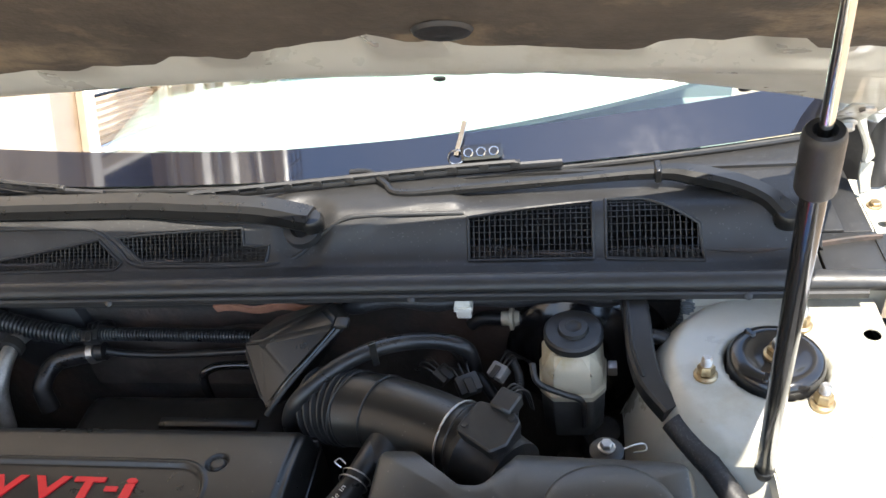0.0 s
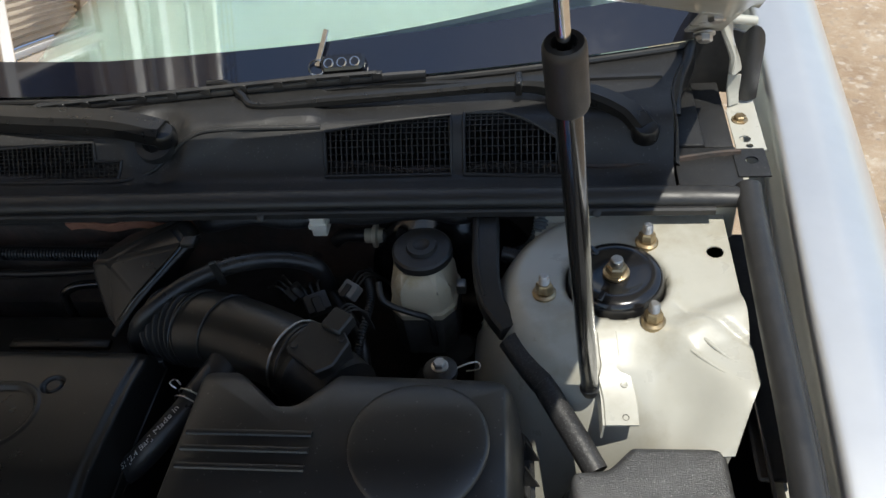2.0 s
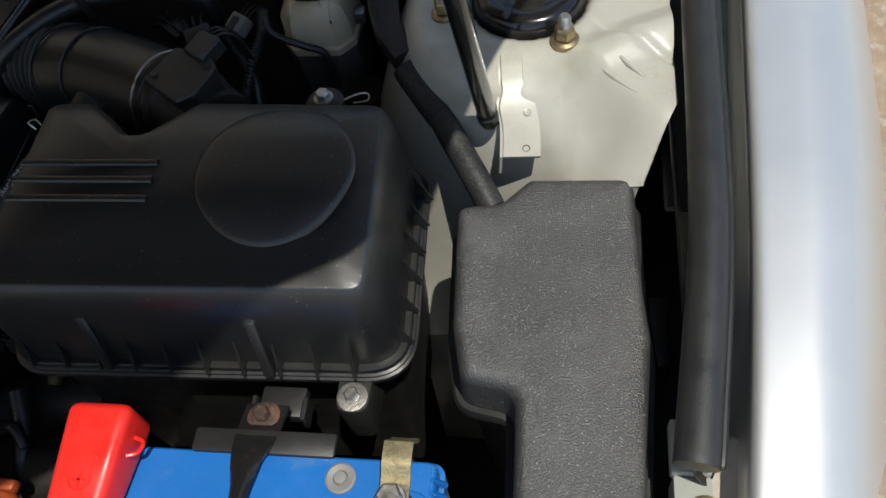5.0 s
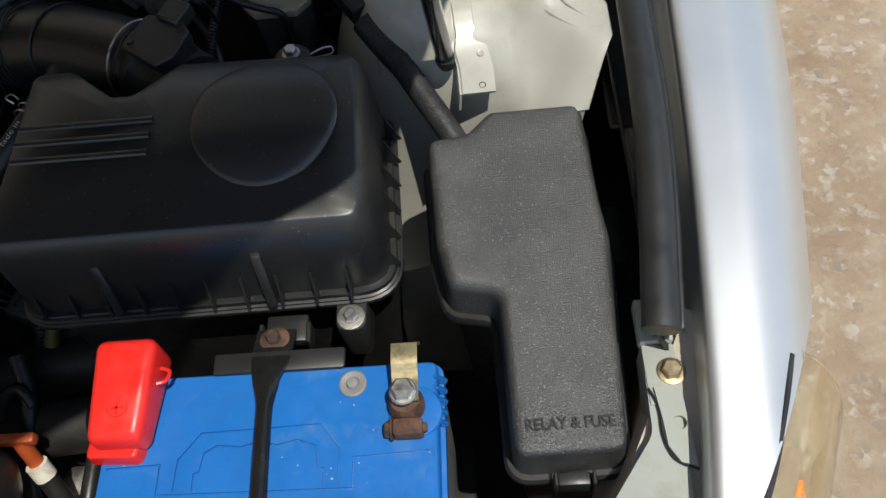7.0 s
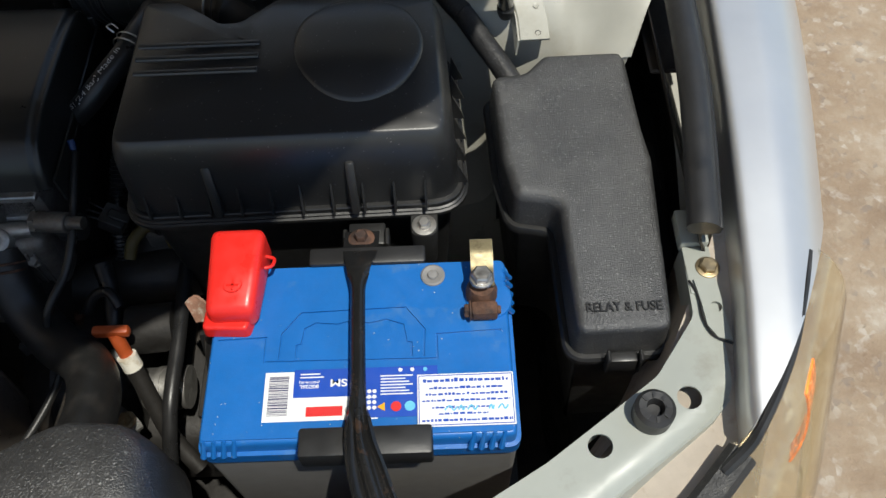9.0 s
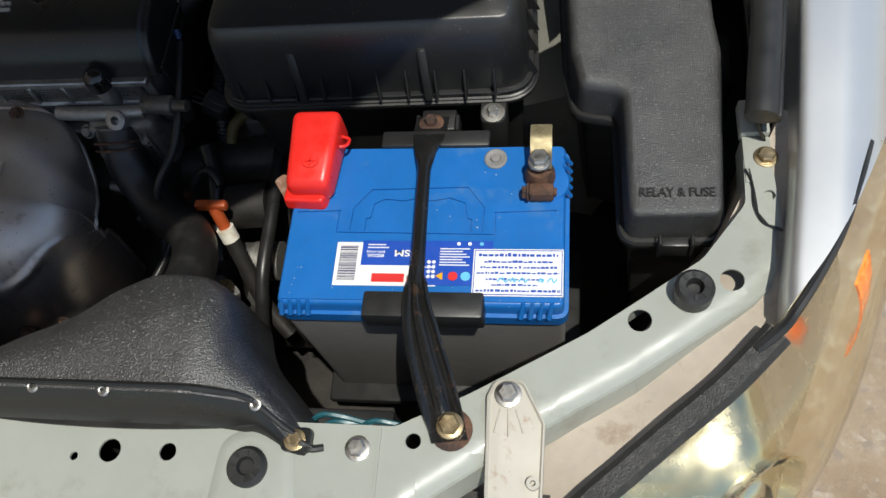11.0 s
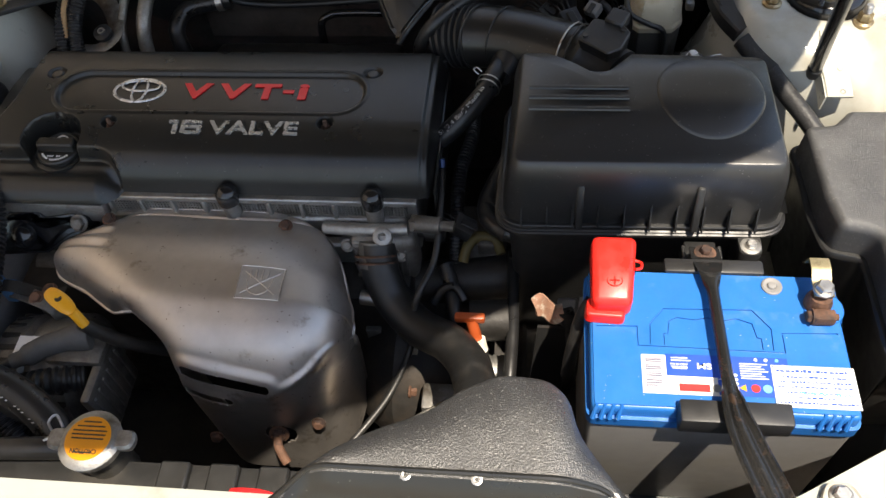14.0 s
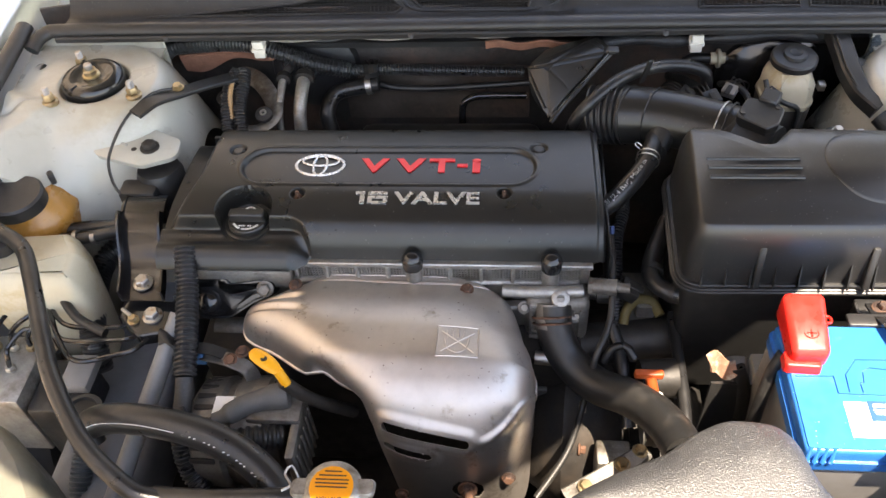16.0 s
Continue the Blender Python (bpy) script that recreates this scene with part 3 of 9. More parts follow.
def wheel():
    w = thing("front_wheel", (0.74, 0.42, 0), "black tyre on a plain alloy rim under the fender", "wheel", "front wheels")
    part("tyre", ring_stack([(0, 0.21), (0.012, 0.29), (0.05, 0.322), (0.155, 0.322), (0.193, 0.29), (0.205, 0.21)], (0.64, 0.42, 0.322), (1, 0, 0), 48), RUBBER, w)
    part("rim", ring_stack([(0, 0.20), (0.02, 0.20), (0.03, 0.05), (0.035, 0.02)], (0.835, 0.42, 0.322), (1, 0, 0), 40), ALU, w)
    return w


copy_thing(wheel(), pose(-0.74, 0.42, 0, 0, 0, 180))
b = sheet(40, 10, lambda u, v: (1.72 * (u - 0.5), -0.30 + 0.52 * abs(2 * u - 1) ** 3.2 - 0.03 * math.sin(v * 3.1), 0.20 + 0.32 * v), thick=0.003)
single("front_bumper", b, SILVER, "plain silver front bumper cover", "bumper", kind="structure")


def inner_side(s, name):
    b = bmesh.new()
    box((0.752, 0.17, 0.25), (0.760, 1.0, 0.70), 0.002, 1, b)
    # added strip that closes the gap between strut tower and seal
    box((0.722, 0.40, 0.750), (0.7575, 0.700, 0.756), 0.002, 1, b)
    join(b, sheet(24, 6, lambda u, v: (0.758 - 0.03 * step(0, 1, v), 0.2 + 0.5 * u, 0.70 + 0.075 * v), thick=0.002))
    if s < 0:
        b.transform(Matrix.Diagonal((-1, 1, 1, 1)))
        bmesh.ops.reverse_faces(b, faces=b.faces[:])
    # Right panel is coloured dark in place of shade; left keeps body paint.
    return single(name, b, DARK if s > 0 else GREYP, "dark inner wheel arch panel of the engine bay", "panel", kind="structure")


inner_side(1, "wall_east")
inner_side(-1, "wall_west")
b = sheet(70, 26, lambda u, v: (-0.76 + 1.52 * u, 0.765 + 0.006 * math.sin(u * 40 + v * 9) * math.sin(v * 11) + 0.01 * math.sin(u * 13), 0.23 + 0.58 * v), thick=0.004)
single("wall_north", b, FIREWALL, "sooty black firewall insulation behind the engine", "firewall", kind="structure")
single("floor", box((-0.75, -0.10, 0.24), (0.75, 0.82, 0.25)), DARK, "dark oily undertray below the engine", "undertray", kind="structure", smooth=0)
single("wall_south", box((-0.56, -0.105, 0.25), (0.56, -0.095, 0.70)), DARK, "dark radiator shroud", "radiator", kind="structure", smooth=0)


def tower(s):
    """The pressed-steel strut tower with its black mount, brass nuts and creases."""
    t = thing("strut_tower", (s * 0.63, 0.6, 0.3), "grey painted pressed steel strut tower with black rubber mount", "strut tower", "strut towers")

    def z_at(x, y):
        d = math.hypot(x - 0.616, y - 0.600)
        z = 0.786
        out = max(0.0, min(1.0, (0.60 - x) / 0.16))
        z -= 0.22 * step(0.094, 0.20, d) * step(0.66, 0.56, x)
        brk = 0.545 - 0.072 * step(0.645, 0.73, x)
        fr = step(0.53, 0.43, y)
        run = max(0.0, brk - y)
        z -= 0.62 * run * run / (run + 0.014)
        z += 0.010 * step(0.03, 0.0, abs((y - 0.525) - (x - 0.66) * 0.45)) * step(0.62, 0.70, x)
        z -= 0.004 * step(0.010, 0.0, abs((y - 0.545) - (x - 0.70) * -0.8)) * step(0.66, 0.68, x)
        z -= 0.055 * step(0.0505, 0.0485, d)
        z -= 0.003 * step(0.057, 0.050, d)
        z += 0.002 * math.sin(x * 90) * math.sin(y * 70) * fr
        return z

    def fn(u, v):
        x, y = 0.47 + 0.268 * u, 0.425 + 0.285 * v
        return (s * x, y, z_at(x, y))

    def keep(p):
        return math.hypot(abs(p.x) - 0.716, p.y - 0.638) > 0.0085 and abs(p.x) < 0.7315 - 0.47 * max(0.0, 0.475 - p.y)
    def trim(p):
        d = Vector((p.x - s * 0.716, p.y - 0.638))
        if d.length < 0.014:
            d = d.normalized() * 0.0085
            return Vector((s * 0.716 + d.x, 0.638 + d.y, p.z))
        if abs(p.x) > 0.70 and p.y < 0.70:
            return Vector((s * (0.7315 - 0.47 * max(0.0, 0.475 - p.y)), p.y, p.z))
    b = sheet(96, 100, fn, keep, thick=-0.0015, snap=trim)
    bmesh.ops.recalc_face_normals(b, faces=b.faces[:])
    part("pressing", b, GREYP, t, smooth=60)
    b = sheet(30, 24, lambda u, v: (0.50 + (0.205 - 0.06 * v) * u, 0.427 - 0.025 * v, z_at(0.50 + (0.205 - 0.06 * v) * u, 0.427) - 0.002 - 0.36 * v), thick=0.002)
    if s < 0:
        b.transform(Matrix.Diagonal((-1, 1, 1, 1)))
        bmesh.ops.reverse_faces(b, faces=b.faces[:])
    part("apron", b, GREYP, t)
    b = box((0.535, 0.694, 0.70), (0.745, 0.699, 0.800), 0.002, 1)
    box((0.535, 0.655, 0.775), (0.575, 0.697, 0.779), 0.001, 1, b)
    if s < 0:
        b.transform(Matrix.Diagonal((-1, 1, 1, 1)))
        bmesh.ops.reverse_faces(b, faces=b.faces[:])
    part("rear_flange", b, GREYP, t)
    c = Vector((s * 0.616, 0.600, 0.0))
    lev = [(0.735, 0.047), (0.788, 0.047), (0.794, 0.0455), (0.7975, 0.042), (0.799, 0.033), (0.797, 0.028), (0.7955, 0.018), (0.7955, 0.001)]
    b = ring_stack([(z, r) for z, r in lev], c, (0, 0, 1), 48)
    k = part("strut_mount", b, GLOSSBLACK, t, "gloss black dished rubber mount")
    for i in range(2):
        part("lug", box((-0.003, 0.030, 0.796), (0.003, 0.043, 0.8005), 0.0012, 1, None, Matrix.Translation(c) @ Matrix.Rotation(i * 2.1 + 0.6, 4, "Z")), GLOSSBLACK, k)
    k = part("centre_nut", hexhead(bmesh.new(), c + Vector((0, 0, 0.796)), 0.0105, 0.012, flange=1.25), ZINC, t)
    part("rod_end", ring_stack([(0, 0.0062), (0.008, 0.0062), (0.0095, 0.005)], c + Vector((0, 0, 0.807)), (0, 0, 1), 20), STEEL, k, "bare steel threaded rod end")
    for x, y in ((0.650, 0.652), (0.546, 0.580), (0.647, 0.544)) if s > 0 else ((0.648, 0.640), (0.540, 0.562), (0.661, 0.545)):
        q = Vector((s * x, y, z_at(x, y) - 0.001))
        b = ring_stack([(0, 0.0115), (0.005, 0.0118), (0.007, 0.0095)], q, (0, 0, 1), 20)
        hexhead(b, q + Vector((0, 0, 0.005)), 0.0085, 0.013, turn=x * 40, flange=0)
        k = part("nut", b, ZINC, t, "brass-coloured flanged nut")
        b = ring_stack([(0, 0.0048), (0.011, 0.0048), (0.0125, 0.0036)], q + Vector((0, 0, 0.016)), (0, 0, 1), 16)
        for i in range(5):
            ring_stack([(0, 0.0049), (0.0006, 0.0054), (0.0012, 0.0049)], q + Vector((0, 0, 0.018 + i * 0.0018)), (0, 0, 1), 16, 0, b)
        part("stud", b, STEEL, k, "bare steel stud")
    if s > 0:
        path = [(0.604, 0.534, 0.784), (0.605, 0.524, 0.780), (0.606, 0.512, 0.773), (0.610, 0.497, 0.764), (0.614, 0.478, 0.757), (0.6150, 0.453, 0.751)]
        k = part("gusset", bar(path, lambda q: 0.018 + 0.012 * step(0.42, 0.62, q), 0.0030, 6), GREYP, t, "grey painted stiffening bracket")
        part("flange", sheet(24, 4, lambda u, v: tuple(Vector(lerp_table([(i / 5, *p) for i, p in enumerate(path)], u)) - Vector((0.0090 + 0.006 * step(0.42, 0.62, u) + 0.002 * v, 0, 0.020 * v * (0.4 + 0.6 * u)))), thick=0.002), GREYP, k)
        for y, z in ((0.460, 0.7535), (0.490, 0.7625)):
            part("spot_weld", ring_stack([(0, 0.0034), (0.0008, 0.003), (0.0004, 0.0018)], (0.6185, y, z), (0, -0.25, 1), 14), GREYP if y > 0.47 else DARK, k)
        crease = [(0.668, 0.548), (0.690, 0.522), (0.712, 0.500), (0.729, 0.487)]
        for dx, dy in ((0.0, 0.0), (-0.012, -0.010)):
            part("pressed_crease", tube([(x + dx, y + dy, z_at(x + dx, y + dy)) for x, y in crease], 0.0018, 8, 6), GREYP, t)
    return t


tower(1)
tower(-1)


# ---- cowl, wipers, windshield ----
COWL = [(0.690, 0.800), (0.700, 0.806), (0.715, 0.804), (0.745, 0.803), (0.752, 0.806), (0.786, 0.846), (0.795, 0.851), (0.83, 0.853), (0.90, 0.851), (1.02, 0.858)]
GRILLES = [[(0.293, 0.750), (0.293, 0.784), (0.440, 0.800), (0.440, 0.750)], [(0.455, 0.750), (0.455, 0.803), (0.497, 0.803), (0.560, 0.775), (0.565, 0.745)],
           [(-0.127, 0.753), (-0.170, 0.776), (-0.071, 0.779), (0.006, 0.781), (0.007, 0.767), (0.041, 0.766), (0.035, 0.751)],
           [(-0.574, 0.744), (-0.337, 0.760), (-0.193, 0.774), (-0.161, 0.755), (-0.171, 0.747), (-0.225, 0.747), (-0.335, 0.745)]]


def inside(poly, x, y):
    r = False
    for (xa, ya), (xb, yb) in zip(poly, poly[1:] + poly[:1]):
        if (ya > y) != (yb > y) and x < (xb - xa) * (y - ya) / (yb - ya) + xa:
            r = not r
    return r


def glass_foot(x):
    return 0.8435 + 0.159 * abs(x) ** 2.26


def cowl_end(y):
    return lerp_table([(0.690, 0.686), (0.820, 0.686), (0.863, 0.694), (0.945, 0.726)], y)[0]


def cowl_z(x, y):
    return lerp_table(COWL, y)[0] + 0.005 * step(-0.002, 0.002, y - (0.752 + 0.045 * step(0.06, 0.26, x))) * step(0.03, 0.06, x) * step(0.29, 0.27, x) - 0.012 * step(0.045, 0.02, math.hypot(x - 0.085, y - 0.785))


def cowl():
    c = thing("cowl", (0, 0.75, 0.79), "weathered black plastic cowl panel with mesh air grilles", "cowl panel")

    def fn(u, v):
        y = 0.690 + (glass_foot(-0.705 + 1.39 * u) + 0.015 - 0.690) * v
        x = -0.705 + (cowl_end(y) + 0.705) * u
        return (x, y, cowl_z(x, y))
    def trim(p):
        best = min((on_segment(p, a, c) for g in GRILLES for a, c in zip(g, g[1:] + g[:1])), key=lambda q: (q - p.to_2d()).length)
        if (best - p.to_2d()).length < 0.007:
            return Vector((best.x, best.y, cowl_z(best.x, best.y)))
    b = sheet(230, 42, fn, lambda p: not any(inside(g, p.x, p.y) for g in GRILLES), thick=0.003, snap=trim)
    bmesh.ops.recalc_face_normals(b, faces=b.faces[:])
    part("panel", b, COWLP, c, smooth=50)
    for g in GRILLES:
        b = bmesh.new()
        xs, ys = [p[0] for p in g], [p[1] for p in g]
        n = int((max(xs) - min(xs)) / 0.0062)
        for i in range(1, n):
            x = min(xs) + (max(xs) - min(xs)) * i / n
            hit = [y / 1000 for y in range(735, 815) if inside(g, x, y / 1000)]
            if len(hit) > 3:
                tube([(x, y, cowl_z(x, y) - 0.001) for y in (hit[0] - 0.002, (2 * hit[0] + hit[-1]) / 3, (hit[0] + 2 * hit[-1]) / 3, hit[-1] + 0.002)], 0.0008, 4, 2, b)
        for j in range(1, 12):
            y = min(ys) + (max(ys) - min(ys)) * j / 11
            hit = [x / 500 for x in range(-300, 300) if inside(g, x / 500, y)]
            if len(hit) > 3:
                tube([(x, y, cowl_z(x, y) - 0.001) for x in (hit[0] - 0.002, hit[-1] + 0.002)], 0.0008, 4, 1, b, smooth=False)
        part("grille_mesh", b, PLASTIC, c, "fine black plastic mesh")
        loop = [Vector((x, y, cowl_z(x, y) + 0.0005)) for p, q in zip(g, g[1:] + g[:1]) for x, y in [(p[0] + (q[0] - p[0]) * k / 6, p[1] + (q[1] - p[1]) * k / 6) for k in range(6)]]
        part("grille_border", tube(loop + [loop[0]], 0.0022, 6, 1, smooth=False), COWLP, c)
    run = [(-0.60, 0.775), (-0.45, 0.782), (-0.338, 0.786), (-0.235, 0.785), (-0.197, 0.781), (-0.168, 0.768), (-0.147, 0.755), (-0.110, 0.7505), (0.0, 0.7495), (0.043, 0.751), (0.075, 0.761), (0.102, 0.774), (0.135, 0.782), (0.175, 0.786), (0.288, 0.789)]
    part("moulded_edge", tube([(x, y, cowl_z(x, y)) for x, y in run], 0.0028, 8, 5), COWLP, c)
    k = part("side_closure", box((0.6945, 0.7925, 0.800), (0.724, 0.905, 0.8065), 0.002), COWLP, c, "black plastic closing panel beside the hinge")
    part("sunk_ledge", box((0.7245, 0.796, 0.794), (0.7570, 0.930, 0.8010), 0.002), COWLP, k)
    part("corner_gasket", tube([(0.722, 0.938, 0.856), (0.714, 0.908, 0.850), (0.704, 0.885, 0.838), (0.699, 0.868, 0.822), (0.698, 0.850, 0.808)], 0.0065, 10, 6), RUBBER, k, "soft black rubber corner gasket")
    part("corner_panel", sheet(14, 8, lambda u, v: (0.722 + 0.078 * u, 0.940 + 0.004 * math.sin(u * 6), 0.780 + (0.076 + 0.012 * math.sin(u * 3.1)) * v), thick=0.004), RUBBER, k, "black rubber closing sheet")
    part("end_wall", sheet(24, 6, lambda u, v: (cowl_end(0.757 + 0.175 * u) + 0.0012 + 0.004 * math.sin(v * 3.1), 0.757 + 0.175 * u, cowl_z(0.68, 0.757 + 0.175 * u) * (1 - v) + 0.800 * v), thick=0.002), COWLP, k)
    part("end_cap", box((0.6885, 0.7030, 0.796), (0.757, 0.7905, 0.8050), 0.002), COWLP, c, "black plastic end cover")
    part("slot", box((0.655, 0.708, 0.8045), (0.675, 0.718, 0.8065), 0.001), RUBBER, c, "dark drain slot")
    part("drain_tray", join(box((-0.68, 0.74, 0.745), (0.68, 0.86, 0.755)), box((-0.68, 0.861, 0.72), (0.68, 0.868, 0.856))), RUBBER, c)
    return c


cowl()
def seal(name, label, group, bulb, r, lip, lip_size, flat=0.8):
    """A rubber weatherstrip: a round bulb on a flat carrier lip."""
    k = thing(name, bulb[0], label, "weatherstrip", group)
    b = tube(bulb, r, 16, 8, flat=flat)
    part("bulb", b, RUBBER, k)
    part("carrier_lip", bar(lip, *lip_size, 8), RUBBER, k, "flat rubber carrier lip")
    return k


cowl_strip = seal("cowl_seal", "black rubber weatherstrip along the cowl edge", "", [(-0.735, 0.66, 0.80), (-0.72, 0.69, 0.81), (-0.66, 0.696, 0.812), (-0.3, 0.694, 0.815), (0.0, 0.694, 0.817), (0.4, 0.694, 0.817), (0.66, 0.694, 0.815), (0.735, 0.694, 0.813), (0.748, 0.692, 0.813)], 0.0125,
                  [(-0.70, 0.681, 0.805), (-0.3, 0.680, 0.807), (0.3, 0.680, 0.809), (0.72, 0.681, 0.806)], (0.008, 0.010), 0.75)
for x in (-0.52, -0.14, 0.235, 0.60):
    part("push_clip", ring_stack([(0, 0.0045), (0.0012, 0.0045), (0.002, 0.0025)], (x, 0.6755, 0.809), (0, -0.8, 0.6), 12), PLASTIC, cowl_strip)
seal("fender_seal", "black rubber weatherstrip beside the fender", "fender weatherstrips", [(0.755, 0.705, 0.816), (0.753, 0.66, 0.812), (0.750, 0.55, 0.806), (0.744, 0.36, 0.798), (0.730, 0.225, 0.788), (0.7265, 0.198, 0.785)], 0.0135,
     [(0.7665, 0.69, 0.803), (0.7640, 0.55, 0.799), (0.7580, 0.36, 0.791), (0.7440, 0.225, 0.781), (0.7410, 0.200, 0.778)], (0.005, 0.012), 0.85)
seal("fender_seal", "black rubber weatherstrip beside the fender", "fender weatherstrips", [(-0.755, 0.70, 0.816), (-0.750, 0.55, 0.806), (-0.744, 0.36, 0.798), (-0.728, 0.192, 0.788)], 0.0135,
     [(-0.7665, 0.69, 0.803), (-0.7640, 0.55, 0.799), (-0.7580, 0.36, 0.791), (-0.7420, 0.20, 0.778)], (0.005, 0.012), 0.85)



def windshield():
    w = thing("windshield", (0, 0.88, 0.86), "curved tinted windshield reflecting the sky", "windshield")

    def fn(u, v):
        x = (-0.74 + 1.48 * u) * (1 - 0.12 * v)
        y = glass_foot(x) + 0.010 + 0.78 * v
        return (x, y, 0.858 + 0.42 * v + 0.04 * math.sin(v * 3.1))
    g = part("glass", sheet(96, 40, fn, thick=-0.004), GLASS, w)
    g.visible_shadow = False

    def low(u, v):
        p = Vector(fn(u, v * (0.047 + 0.031 * abs(1.48 * u - 0.74))))
        return p + Vector((0, -0.0030, 0.0050))
    part("lower_seal", tube([(x / 50, glass_foot(x / 50) + 0.0085, 0.8550) for x in range(-36, 37)], 0.0042, 8, 1, smooth=False), RUBBER, w, "black rubber strip along the glass foot")
    part("black_border", sheet(96, 6, low, thick=-0.001), FRIT, w, "opaque black printed border")
    return w


windshield()
b = sheet(30, 20, lambda u, v: (-0.70 + 1.40 * u, 0.98 + 0.55 * v + 0.2 * abs(2 * u - 1) ** 2, 0.84 + 0.10 * math.sin(v * 2.2) - 0.03 * v), thick=0.01)
dash = thing("dashboard", (0, 1.2, 0.84), "light grey-green dashboard top behind the windshield", "dashboard")
part("top_panel", b, DASH, dash)
part("defroster_slot", stack(fillet([(-0.25, 1.11), (0.38, 1.12), (0.38, 1.15), (-0.25, 1.14)], 0.012), [(0.90, 0), (0.925, 0.002)]), PLASTIC, dash, "dark slotted defroster vent")
single("cabin_shell", join(box((-0.72, 1.5, 0.5), (0.72, 1.52, 1.3)), box((-0.72, 1.0, 0.6), (0.72, 1.5, 0.62))), DASH, "grey cabin interior behind the dashboard", "cabin", kind="structure", smooth=0)


# ---- hood ----
def hood():
    h = thing("hood", (0, 0.80, 1.0), "raised silver hood with worn black insulation pad", "hood")
    slope = radians(38)
    ux = Vector((0, -math.cos(slope), math.sin(slope)))
    nz = Vector((0, math.sin(slope), math.cos(slope)))
    base = Vector((0, 0.80, 0.985))

    # Unseen front edge, drawn out longer than real to shape the bay's shadow.
    reach = [(0.0, 1.41), (0.2, 1.41), (0.35, 1.38), (0.5, 1.27), (0.64, 1.10), (0.78, 0.965), (0.87, 0.87), (0.915, 0.825), (0.955, 0.79), (0.98, 0.765), (1.0, 0.72)]

    def rear(u):
        s = 2 * u - 1
        return 0.128 - 0.20 * abs(s) ** 2.6 + 0.02 * s

    def length(u):
        return lerp_table(reach, abs(2 * u - 1))[0]

    def at(u, v, lift):
        s = 2 * u - 1
        d = v * length(u) + (1 - v) * rear(u)
        x = (0.764 - 0.09 * d) * s
        bow = -0.035 * abs(s) ** 2.5 - 0.02 * step(0.8, 1, v)
        return base + ux * d + nz * (bow + lift) + Vector((x, 0, 0))
    part("outer_skin", sheet(120, 36, lambda u, v: at(u, v, 0.03), thick=-0.001), SILVER, h)

    def inner(u, v):
        s = abs(2 * u - 1)
        rim = step(0.0, 0.05, v) * step(1.0, 0.97, v) * step(1.0, 0.95, s)
        t = (u * 9.5 + 0.25) % 1.0
        press = step(0.06, 0.14, t) * step(0.72, 0.60, t)
        d = (at(u, v, 0) - base).dot(ux)
        ridge = 0.016 * step(0.215, 0.25, d) * step(0.40, 0.35, d) * press - 0.006 * step(0.165, 0.18, d) * step(0.215, 0.20, d)
        return at(u, v, 0.029 - 0.024 * rim + ridge)
    part("inner_panel", sheet(220, 110, inner, thick=-0.001), GREYP, h, "grey-beige painted inner panel")
    for x, v in ((0.299, 0.141), (0.586, 0.076), (0.587, 0.178), (-0.299, 0.141), (-0.586, 0.076)):
        p = base + ux * v + Vector((x, 0, 0))
        part("drain_plug", ring_stack([(0, 0.0065), (0.002, 0.006), (0.003, 0.003)], p + nz * 0.004 - nz * 0.030 * abs(x / 0.765) ** 2.5, -nz, 16), RUBBER, h, "small dark rubber plug")

    def pad(u, v):
        uu = 0.06 + 0.88 * u
        lo = 0.285 + 0.030 * step(0.62, 0.70, uu) * step(0.80, 0.72, uu) + 0.010 * math.sin(uu * 23) + 0.016 * step(0.3, 0.5, math.sin(uu * 31)) + 0.010 * noise.noise(Vector((uu * 60, 0, 0)))
        d = lo + (0.92 * length(uu) - lo) * v
        return at(uu, (d - rear(uu)) / (length(uu) - rear(uu)), -0.006 + 0.004 * noise.noise(Vector((uu * 25, d * 30, 0))))
    part("pad_button", ring_stack([(0, 0.022), (0.003, 0.020), (0.006, 0.008), (0.005, 0.004)], base + ux * 0.345 + nz * -0.012 + Vector((0.337, 0, 0)), -nz, 24), RUBBER, h, "dark round pad fastener")
    part("insulation_pad", sheet(120, 50, pad, thick=0.008), INSUL, h, "sooty brown-black fibre pad with ragged edge")
    for s in (1, -1):
        b = tube([(s * 0.763, 1.00, 0.84), (s * 0.762, 0.985, 0.90), (s * 0.755, 0.93, 0.955), (s * 0.742, 0.86, 0.975), (s * 0.725, 0.80, 1.015), (s * 0.705, 0.74, 1.075)], 0.016, 8, 6, flat=0.35)
        k = part("hinge_arm", b, GREYP, h, "painted steel hinge arm")
        part("hinge_plate", box((s * 0.715 - 0.020, -0.055, -0.004), (s * 0.715 + 0.020, 0.050, 0.0), 0.0015, 1, None, Matrix.Translation((0, 0.800, 0.957)) @ Matrix.Rotation(-slope, 4, "X")), GREYP, k, "painted hinge plate")
        for y, z in ((0.775, 0.978), (0.824, 0.929)):
            bolt("hinge_bolt", (s * 0.714, y, z), 0.0085, 0.010, STEEL, k, axis=(0, -0.7, -0.7))
    return h


hood()

# ---- front of the engine bay ----
OUTER = [(0.7355, 0.075), (0.716, 0.055), (0.6238, -0.0076), (0.5578, -0.0476), (0.5164, -0.0741), (0.4624, -0.111), (0.44, -0.135)]


